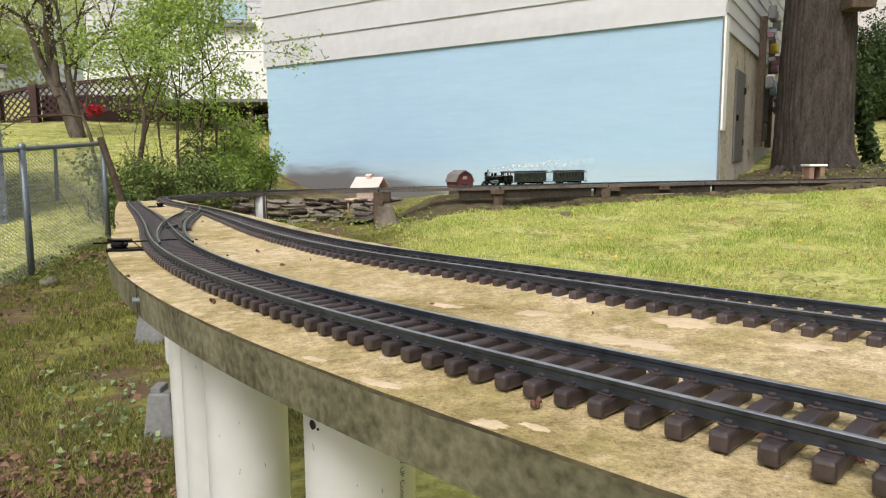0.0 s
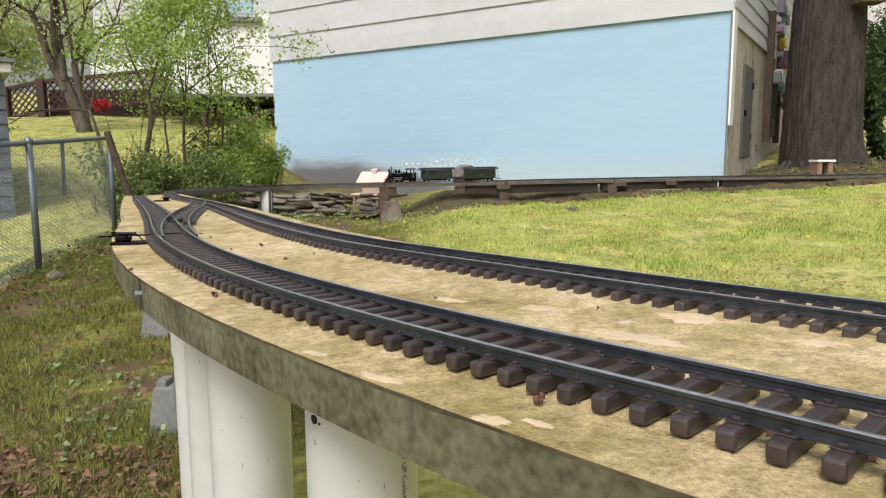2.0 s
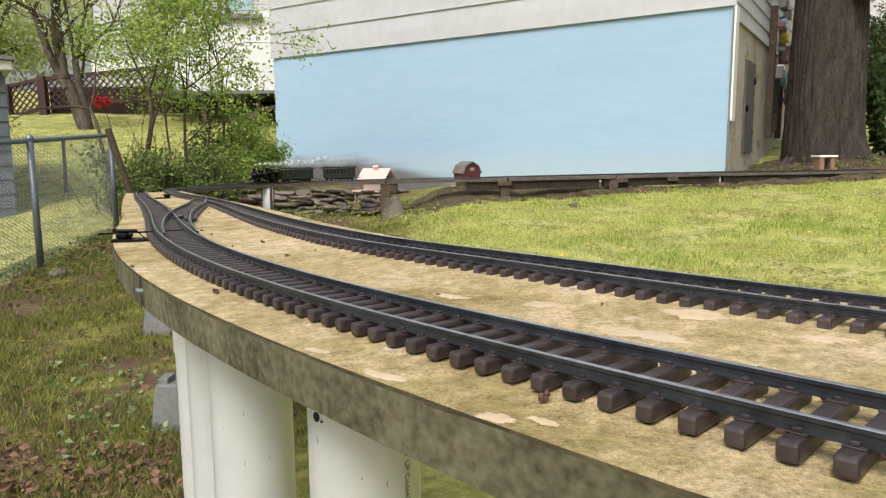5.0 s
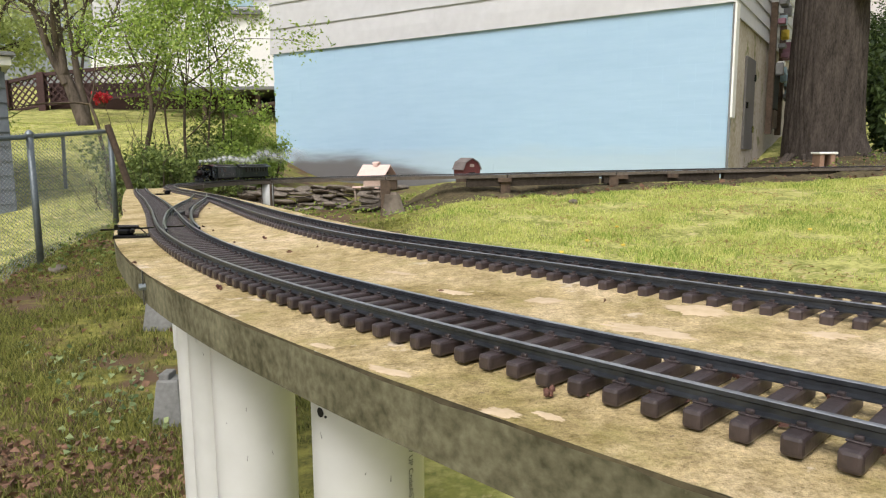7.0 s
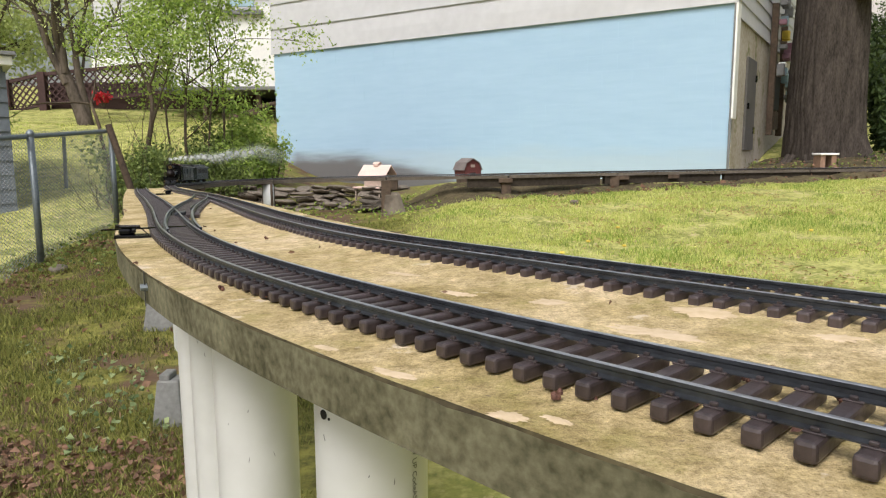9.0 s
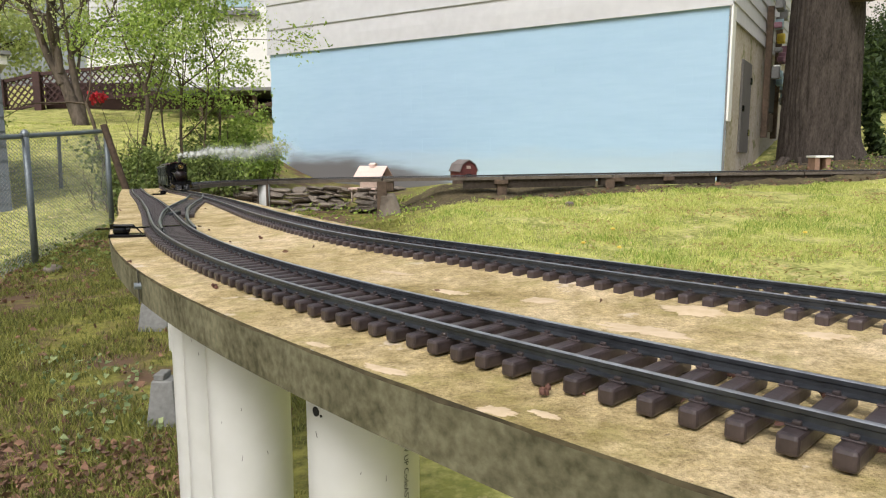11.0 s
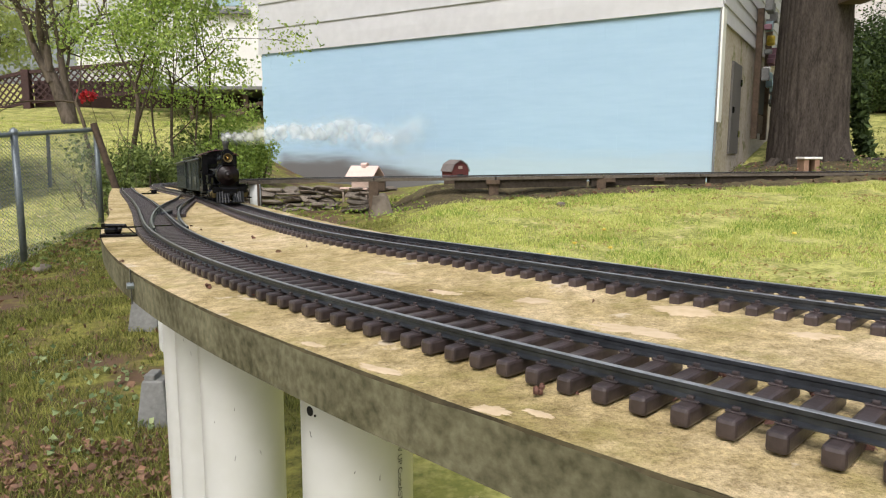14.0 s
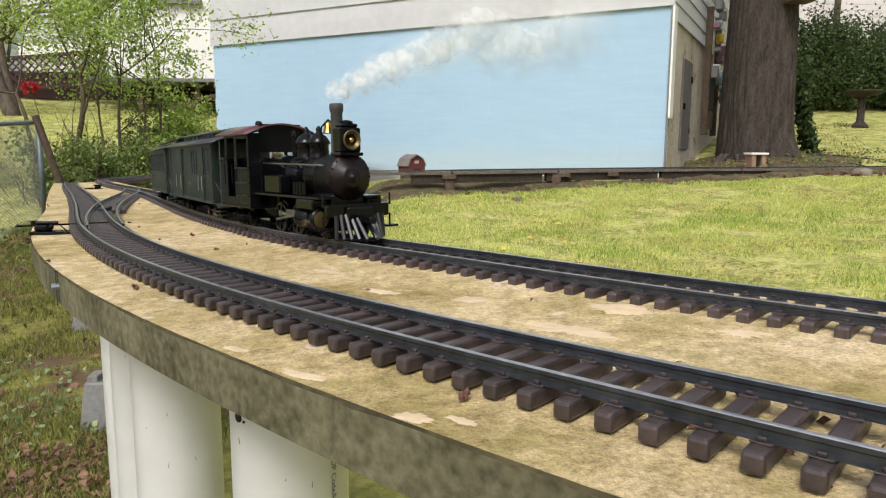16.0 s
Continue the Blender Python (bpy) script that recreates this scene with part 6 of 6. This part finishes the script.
    for sx in (-1, 1):
        tube(bm, (sx * 0.009, -0.102, 0.112), (sx * 0.0095, -0.102, 0.148), 0.0011, n=6)
        tube(bm, (sx * 0.0095, -0.102, 0.148), (0, -0.102, 0.1575), 0.0011, n=6)
    p("yoke", bm, BLACK, parent=bell)
    for name, y, sc in (("sand_dome", -0.126, 0.9), ("steam_dome", -0.158, 1.0)):
        bm = bmesh.new()
        lathe(bm, [(0.0165 * sc, 0.109), (0.0135 * sc, 0.114), (0.0130 * sc, 0.128), (0.0155 * sc, 0.1295), (0.0150 * sc, 0.132), (0.0110 * sc, 0.138), (0.0045 * sc, 0.142), (0.003, 0.1445), (0.0038, 0.147), (0.0012, 0.151)], 24, Matrix.Translation((0, y, 0)))
        p(name, bm, BLACK, "", True)
    bm = bmesh.new()
    lathe(bm, [(0.002, 0.11), (0.002, 0.138), (0.003, 0.140), (0.0025, 0.145), (0.001, 0.146)], 10, Matrix.Translation((0.008, -0.178, 0)))
    p("whistle", bm, BLACK)
    # hand rails
    for sx in (-1, 1):
        bm = bmesh.new()
        tube(bm, (sx * 0.0262, -0.07, 0.104), (sx * 0.0275, -0.228, 0.106), 0.0010, n=6)
        for y in (-0.08, -0.13, -0.18):
            tube(bm, (sx * 0.022, y, 0.101), (sx * 0.0268, y, 0.105), 0.0012, n=6)
        p("hand_rail", bm, STEEL)
        bm = bmesh.new()
        box(bm, (sx * 0.020, -0.235, 0.0655), (sx * 0.042, -0.055, 0.0685), 0.0005)
        p("running_board", bm)
        bm = bmesh.new()
        box(bm, (sx * 0.024, -0.20, 0.0685), (sx * 0.040, -0.155, 0.092), 0.002)
        if sx > 0:
            for k in range(4):
                tube(bm, (0.030, -0.11 - k * 0.008, 0.069), (0.030, -0.11 - k * 0.008, 0.084), 0.003, n=8)
        p("air_tank" if sx < 0 else "air_pump", bm)
        # cylinder and its steam chest
        bm = bmesh.new()
        lathe(bm, [(0.002, 0.058), (0.010, 0.0585), (0.0125, 0.060), (0.0125, 0.063), (0.0115, 0.064), (0.0115, 0.098), (0.0125, 0.099), (0.0125, 0.102), (0.004, 0.103)], 24, Matrix.Translation((sx * 0.0365, 0, 0.0435)) @ turn)
        cyl = p("cylinder", bm, BLACK, "", True)
        bm = bmesh.new()
        box(bm, (sx * 0.027, -0.100, 0.054), (sx * 0.047, -0.060, 0.0655), 0.0015)
        p("steam_chest", bm, BLACK, parent=cyl)
        bm = bmesh.new()
        lathe(bm, [(0.0005, 0.0572), (0.0060, 0.0573), (0.0095, 0.0580)], 20, Matrix.Translation((sx * 0.0365, 0, 0.0435)) @ turn)
        p("cylinder_cover", bm, OLDBRASS, parent=cyl)
        bm = bmesh.new()
        box(bm, (sx * 0.033 - 0.0025, -0.150, 0.047), (sx * 0.033 + 0.0025, -0.103, 0.050), 0.0006)
        box(bm, (sx * 0.033 - 0.004, -0.128, 0.041), (sx * 0.033 + 0.004, -0.116, 0.050), 0.001)
        p("crosshead", bm, STEEL)
    # frame, boiler saddle, ash pan
    bm = bmesh.new()
    box(bm, (-0.018, -0.328, 0.034), (0.018, -0.03, 0.058), 0.002)
    box(bm, (-0.022, -0.105, 0.052), (0.022, -0.058, 0.072), 0.003)
    box(bm, (-0.024, -0.225, 0.045), (0.024, -0.195, 0.075), 0.002)
    p("frame", bm)
    # pilot with slats, beam and coupler
    bm = bmesh.new()
    box(bm, (-0.041, -0.044, 0.046), (0.041, -0.036, 0.060), 0.0015)
    box(bm, (-0.040, -0.060, 0.058), (0.040, -0.036, 0.0605), 0.0006)
    pil = p("pilot_beam", bm)
    for k in range(11):
        u = (k - 5) / 5
        bm = bmesh.new()
        tip = Vector((u * 0.031, -0.034 + 0.030 * (1 - abs(u)), 0.0225))
        topv = Vector((u * 0.030, -0.036, 0.049))
        tube(bm, topv, tip, 0.0027, 0.0026, n=6)
        if abs(u) > 0.1:
            part("pilot_slat", bm, BLACKWORN, pil)
        else:
            bm.free()
    bm = bmesh.new()
    tube(bm, (-0.032, -0.035, 0.0225), (0, -0.004, 0.0225), 0.0018, n=6)
    tube(bm, (0.032, -0.035, 0.0225), (0, -0.004, 0.0225), 0.0018, n=6)
    part("pilot_foot", bm, BLACK, pil)
    bm = bmesh.new()
    box(bm, (-0.005, -0.036, 0.040), (0.005, -0.006, 0.048), 0.0015)
    part("coupler", bm, BLACK, pil)
    for sx in (-1, 1):
        bm = bmesh.new()
        tube(bm, (sx * 0.044, -0.040, 0.058), (sx * 0.044, -0.040, 0.072), 0.0012, n=6)
        tube(bm, (sx * 0.044, -0.040, 0.048), (sx * 0.044, -0.040, 0.034), 0.001, n=6)
        box(bm, (sx * 0.044 - 0.008, -0.046, 0.0325), (sx * 0.044 + 0.008, -0.034, 0.035))
        part("step", bm, BLACK, pil)
    # cab with open windows and doorway
    W = 0.046
    for sx in (-1, 1):
        bm = bmesh.new()
        x0, x1 = sx * W, sx * (W - 0.0022)
        for a, b, z0, z1 in ((-0.232, -0.238, 0.05, 0.145), (-0.238, -0.272, 0.05, 0.098), (-0.272, -0.280, 0.05, 0.145), (-0.238, -0.272, 0.138, 0.145), (-0.280, -0.306, 0.05, 0.060), (-0.280, -0.306, 0.140, 0.145), (-0.306, -0.314, 0.05, 0.145), (-0.314, -0.332, 0.05, 0.112)):
            box(bm, (min(x0, x1), b, z0), (max(x0, x1), a, z1), 0.0005)
        side = p("cab_side", bm)
        bm = bmesh.new()
        for z0 in (0.0985, 0.079):
            box(bm, (sx * W, -0.274, z0), (sx * (W + 0.003), -0.236, z0 + 0.0016))
        box(bm, (sx * W, -0.332, 0.1105), (sx * (W + 0.0018), -0.314, 0.1130))
        box(bm, (sx * W, -0.272, 0.062), (sx * (W + 0.0018), -0.238, 0.0632))
        part("beading", bm, BLACKWORN, side)
        bm = bmesh.new()
        for y in (-0.282, -0.308):
            tube(bm, (sx * (W + 0.003), y, 0.078), (sx * (W + 0.003), y, 0.104), 0.0008, n=6)
        part("grab_iron", bm, BLACK, side)
        bm = bmesh.new()
        box(bm, (sx * (W - 0.006), -0.306, 0.028), (sx * W, -0.281, 0.0305))
        part("step", bm, BLACK, side)
    for x0, x1, z0, z1 in ((-W, -0.030, 0.05, 0.145), (0.030, W, 0.05, 0.145), (-0.03, 0.03, 0.120, 0.157)):
        bm = bmesh.new()
        box(bm, (x0, -0.234, z0), (x1, -0.2315, z1), 0.0004)
        p("cab_front_panel", bm)
    for name, lo, hi in (("bunker_end", (-W + 0.002, -0.334, 0.05), (W - 0.002, -0.3315, 0.112)), ("cab_floor", (-W, -0.334, 0.046), (W, -0.232, 0.0505)), ("backhead", (-0.026, -0.300, 0.05), (0.026, -0.234, 0.110)), ("fuel_bunker", (-W + 0.003, -0.331, 0.05), (W - 0.003, -0.316, 0.106))):
        bm = bmesh.new()
        box(bm, lo, hi, 0.0006)
        p(name, bm)
    bm = bmesh.new()
    arc_roof(bm, -0.224, -0.334, 0.051, 0.144, 0.014)
    p("cab_roof", bm, ROOFRED, "dark cab roof with a dull red sheen", True)
    bm = bmesh.new()
    lathe(bm, [(0.005, 0.156), (0.005, 0.160), (0.004, 0.1635), (0.001, 0.1645)], 12, Matrix.Translation((0, -0.30, 0)))
    p("roof_vent", bm, BLACK)
    bm = bmesh.new()
    lathe(bm, [(0.008, 0.0), (0.008, 0.006), (0.002, 0.007)], 16, Matrix.Translation((0.0, -0.240, 0.112)) @ turn)
    p("pressure_gauge", bm, BRASS)
    sets = [wheel_set(base, y, 0.0185, "driving_axle") for y in (-0.135, -0.182)]
    wheel_set(base, -0.068, 0.010, "pilot_axle")
    for y in (-0.272, -0.312):
        wheel_set(base, y, 0.012, "trailing_axle")
    rods = []
    for sx in (-1, 1):
        bm = bmesh.new()
        box(bm, (sx * 0.0305 - 0.001, -0.0265, -0.0022), (sx * 0.0305 + 0.001, 0.0265, 0.0022), 0.0006)
        for y in (-0.0235, 0.0235):
            tube(bm, (sx * 0.029, y, 0), (sx * 0.032, y, 0), 0.0038, n=12)
        rods.append(p("side_rod", bm, STEEL, "bright steel side rod"))
        bm = bmesh.new()
        tube(bm, (sx * 0.034, -0.124, 0.0445), (sx * 0.034, -0.178, 0.036), 0.0016, n=6)
        p("main_rod", bm, STEEL)
    bm = bmesh.new()
    for sx in (-1, 1):
        box(bm, (sx * 0.030, -0.325, 0.028), (sx * 0.034, -0.260, 0.036), 0.001)
    p("truck_frame", bm)
    return base, sets, rods


def coach(rear):
    label = "dark green model passenger coach with clerestory roof and end platforms" if rear else "dark green model baggage coach with clerestory roof and end platforms"
    base = thing("coach", label=label, category="railway car", group="coaches")
    h, W = 0.160, 0.044

    def p(name, bm, mat=COACH, label="", parent=None, smooth=False):
        return part(name, bm, mat, parent or base, label, smooth)
    bm = bmesh.new()
    box(bm, (-W + 0.002, -h, 0.044), (W - 0.002, h, 0.137), 0.001)
    body = p("body", bm, COACH)
    for sx in (-1, 1):
        # vertical boards
        bm = bmesh.new()
        box(bm, (sx * (W - 0.0022), 0, 0.046), (sx * W, 2 * h / 64 * 0.88, 0.132))
        plank = mesh_of(bm, "board", COACH)
        for k in range(64):
            ob = new("board", plank)
            ob.parent = body
            ob.location.y = -h + (k + 0.06) * 2 * h / 64
        bm = bmesh.new()
        for z0, z1 in ((0.044, 0.048), (0.1295, 0.135), (0.084, 0.086)):
            box(bm, (sx * W, -h, z0), (sx * (W + 0.0014), h, z1))
        part("belt_rail", bm, COACHTRIM, body)
        wins = [(0.118, 0.135)] + [(y, y + 0.012) for y in (0.02, 0.038, 0.056)] if not rear else [(y, y + 0.020) for y in (-0.14, -0.105, -0.07, -0.035, 0.0, 0.035, 0.07, 0.105)]
        for a, b in wins:
            bm = bmesh.new()
            box(bm, (sx * (W - 0.001), a, 0.090), (sx * (W + 0.0006), b, 0.124))
            w = part("window", bm, GLASSDARK, body)
            bm = bmesh.new()
            for y in (a - 0.0015, b):
                box(bm, (sx * W, y, 0.0885), (sx * (W + 0.0016), y + 0.0015, 0.1255))
            part("window_frame", bm, COACHTRIM, w)
        if not rear:
            for a, b in ((0.075, 0.108), (-0.11, -0.06)):
                bm = bmesh.new()
                box(bm, (sx * W, a, 0.047), (sx * (W + 0.0022), b, 0.130), 0.0005)
                d = part("baggage_door", bm, COACH, body)
                bm = bmesh.new()
                tube(bm, (sx * (W + 0.0035), a + 0.004, 0.062), (sx * (W + 0.0035), a + 0.004, 0.085), 0.0008, n=6)
                tube(bm, (sx * (W + 0.0035), b - 0.004, 0.062), (sx * (W + 0.0035), b - 0.004, 0.085), 0.0008, n=6)
                part("handle", bm, STEEL, d)
        bm = bmesh.new()
        for k, wd in enumerate((0.012, 0.004, 0.009)):
            box(bm, (sx * (W + 0.0003), -0.02 + k * 0.013, 0.0695), (sx * (W + 0.0008), -0.02 + k * 0.013 + wd, 0.0735))
        part("lettering_bars", bm, GOLDPAINT, body, "worn gold lettering, illegible")
    # main roof, clerestory
    bm = bmesh.new()
    arc_roof(bm, -h - 0.030, h + 0.030, 0.050, 0.135, 0.012)
    p("roof", bm, ROOFBLACK, "", None, True)
    bm = bmesh.new()
    box(bm, (-0.020, -h - 0.004, 0.141), (0.020, h + 0.004, 0.1535))
    cl = p("clerestory", bm, COACH)
    bm = bmesh.new()
    arc_roof(bm, -h - 0.024, h + 0.024, 0.0235, 0.153, 0.005)
    part("clerestory_roof", bm, ROOFBLACK, cl, smooth=True)
    for k in range(10):
        y = -h + 0.012 + k * 0.031
        for sx in (-1, 1):
            bm = bmesh.new()
            box(bm, (sx * 0.0200, y, 0.1455), (sx * 0.0206, y + 0.022, 0.1515))
            part("clerestory_pane", bm, GLASSDARK, cl)
    for sy in (-1, 1):
        bm = bmesh.new()
        box(bm, (-0.040, min(sy * h, sy * (h + 0.034)), 0.041), (0.040, max(sy * h, sy * (h + 0.034)), 0.045), 0.0006)
        plat = p("platform", bm, COACHTRIM)
        y = sy * (h + 0.032)
        for side in (-1, 1):
            bm = bmesh.new()
            for x in (side * 0.016, side * 0.038):
                tube(bm, (x, y, 0.045), (x, y, 0.075), 0.0009, n=6)
            tube(bm, (side * 0.016, y, 0.075), (side * 0.039, y, 0.075), 0.0010, n=6)
            tube(bm, (side * 0.016, y, 0.060), (side * 0.039, y, 0.060), 0.0008, n=6)
            tube(bm, (side * 0.039, y, 0.045), (side * 0.039, y, 0.137), 0.0010, n=6)
            tube(bm, (side * 0.039, sy * h, 0.075), (side * 0.039, y, 0.060), 0.0008, n=6)
            part("railing", bm, STEELDARK, plat)
        for x in (-1, 1):
            bm = bmesh.new()
            for k in range(3):
                box(bm, (x * 0.034 - 0.007, sy * (h + 0.008 + k * 0.004) - 0.009, 0.027 + k * 0.006), (x * 0.034 + 0.007, sy * (h + 0.008 + k * 0.004) + 0.009, 0.0285 + k * 0.006))
            part("stair", bm, COACHTRIM, plat)
        bm = bmesh.new()
        box(bm, (-0.009, sy * h - 0.001, 0.05), (0.009, sy * h + 0.001, 0.122))
        part("end_door", bm, COACHTRIM, body)
        bm = bmesh.new()
        box(bm, (-0.004, min(sy * (h + 0.03), sy * (h + 0.062)), 0.034), (0.004, max(sy * (h + 0.03), sy * (h + 0.062)), 0.040), 0.001)
        p("coupler", bm, BLACK)
        # truck
        bm = bmesh.new()
        for x in (-1, 1):
            box(bm, (x * 0.029, sy * 0.105 - 0.036, 0.029), (x * 0.033, sy * 0.105 + 0.036, 0.034), 0.001)
            for y in (-0.022, 0.022):
                box(bm, (x * 0.029, sy * 0.105 + y - 0.005, 0.024), (x * 0.0345, sy * 0.105 + y + 0.005, 0.036), 0.001)
        box(bm, (-0.030, sy * 0.105 - 0.006, 0.030), (0.030, sy * 0.105 + 0.006, 0.041), 0.001)
        truck = p("truck", bm, BLACK)
        for y in (-0.022, 0.022):
            wheel_set(truck, sy * 0.105 + y, 0.0105, "axle")
    bm = bmesh.new()
    box(bm, (-0.030, -h, 0.040), (0.030, h, 0.0445))
    box(bm, (-0.006, -0.07, 0.028), (0.006, 0.07, 0.041), 0.002)
    tube(bm, (-0.02, -0.05, 0.032), (-0.02, 0.02, 0.032), 0.008, n=12)
    p("underframe", bm, BLACK)
    if rear:
        bm = bmesh.new()
        lathe(bm, [(0.004, 0.156), (0.004, 0.162), (0.005, 0.163), (0.001, 0.165)], 10, Matrix.Translation((0, 0.13, 0)))
        p("roof_vent", bm, BLACK)
    return base


loco, drivers, side_rods = locomotive()
coaches = [coach(False), coach(True)]


def puff(k, r):
    """A wisp of steam: a ragged, curled sheet, thick in its middle and thin at the rim."""
    rng = np.random.default_rng(200 + k)
    bm = bmesh.new()
    bmesh.ops.create_uvsphere(bm, u_segments=28, v_segments=18, radius=r)
    for v in list(bm.verts):
        if v.co.y > r * 0.05:
            bm.verts.remove(v)
    for v in bm.verts:
        v.co.y *= 0.6
        v.co += v.co.normalized() * r * 0.3 * noise.noise(v.co / r * 1.6 + Vector((k * 3, 0, 0)))
    ob = new("steam_puff", mesh_of(bm, "steam_puff", steam(0.80 * (1 - k / 19) ** 0.8 + 0.03, r), True))
    return tagged(ob, "thin white puff of steam trailing from the smokestack", "steam", "steam puffs")


puffs = [puff(k, 0.0185 + 0.0036 * k) for k in range(18)]
# distance of the pilot's tip along the loop at a few moments
ROLL = ((0, 8.73), (2, 9.77), (4, 10.74), (6.5, 11.90), (9, 13.16), (11.5, 14.95), (13, 15.73), (14.5, 16.59), (15.5, 17.099), (16, 17.350))
ROUTE = np.r_[0, np.cumsum([(b - a).length for a, b in zip(LOOP_LINE, LOOP_LINE[1:])])]
ROUTE_XYZ = np.array(LOOP_LINE)


def along(q):
    return Vector([np.interp(q, ROUTE, ROUTE_XYZ[:, k]) for k in range(3)])


def rolled(t):
    """Smooth distance at time t."""
    ts, qs = [r[0] for r in ROLL], [r[1] for r in ROLL]
    if t <= 0:
        return qs[0] + (t - ts[0]) * 0.49
    n = len(ts)
    sl = [(qs[min(i + 1, n - 1)] - qs[max(i - 1, 0)]) / (ts[min(i + 1, n - 1)] - ts[max(i - 1, 0)]) for i in range(n)]
    i = min(max(k for k in range(n) if ts[k] <= t), n - 2)
    d = ts[i + 1] - ts[i]
    u = (t - ts[i]) / d
    return (2 * u ** 3 - 3 * u * u + 1) * qs[i] + (u ** 3 - 2 * u * u + u) * d * sl[i] + (-2 * u ** 3 + 3 * u * u) * qs[i + 1] + (u ** 3 - u * u) * d * sl[i + 1]


def stand_on(front, back, offset):
    """The pose of a car whose trucks stand at two distances along the loop; offset: from the front truck to its origin."""
    a, b = along(front), along(back)
    d = (a - b).normalized()
    right = d.cross(Vector((0, 0, 1))).normalized()
    m = Matrix((right, d, right.cross(d))).transposed().to_4x4()
    m.translation = a + d * offset
    return m


def motions():
    times = np.arange(0, 16.001, 0.25)
    walk(loco, [(t, stand_on(rolled(t) - 0.10, rolled(t) - 0.29, 0.10)) for t in times])
    for car, mid in zip(coaches, (0.538, 0.972)):
        walk(car, [(t, stand_on(rolled(t) - mid + 0.105, rolled(t) - mid - 0.105, -0.105)) for t in times])
    fine = [k / 30 for k in range(481)]
    start = rolled(0)
    for ob, y in zip(drivers, (-0.135, -0.182)):
        walk(ob, [(t, pose(0, y, RT + 0.0185, -math.degrees((rolled(t) - start) / 0.0185), 0, 0)) for t in fine])
    for ob in side_rods:
        rows = []
        for t in fine:
            a = (rolled(t) - start) / 0.0185
            rows.append((t, pose(0, -0.1585 + 0.0102 * math.sin(a), RT + 0.0185 + 0.0102 * math.cos(a))))
        walk(ob, rows)
    for k, ob in enumerate(puffs):
        rows = []
        age = 0.005 + 0.036 * k + 0.0010 * k * k
        for t in times:
            e = t - age
            p = stand_on(rolled(e) - 0.10, rolled(e) - 0.31, 0.10) @ Vector((0, -0.082, 0.174))
            wave = 0.10 * age * noise.noise((e * 2.2, k * 0.3, 0))
            p += Vector((0.75 * age, 0.18 * age, 0.20 * age ** 0.8 * (0.22 + 0.78 * min(1, max(0, (t - 15.1) / 0.9))) + wave + 0.012))
            rows.append((t, Matrix.Translation(p) @ pose(0, 0, 0, 0, 40 * math.sin(t * 0.9 + k), 0)))
        walk(ob, rows)


motions()
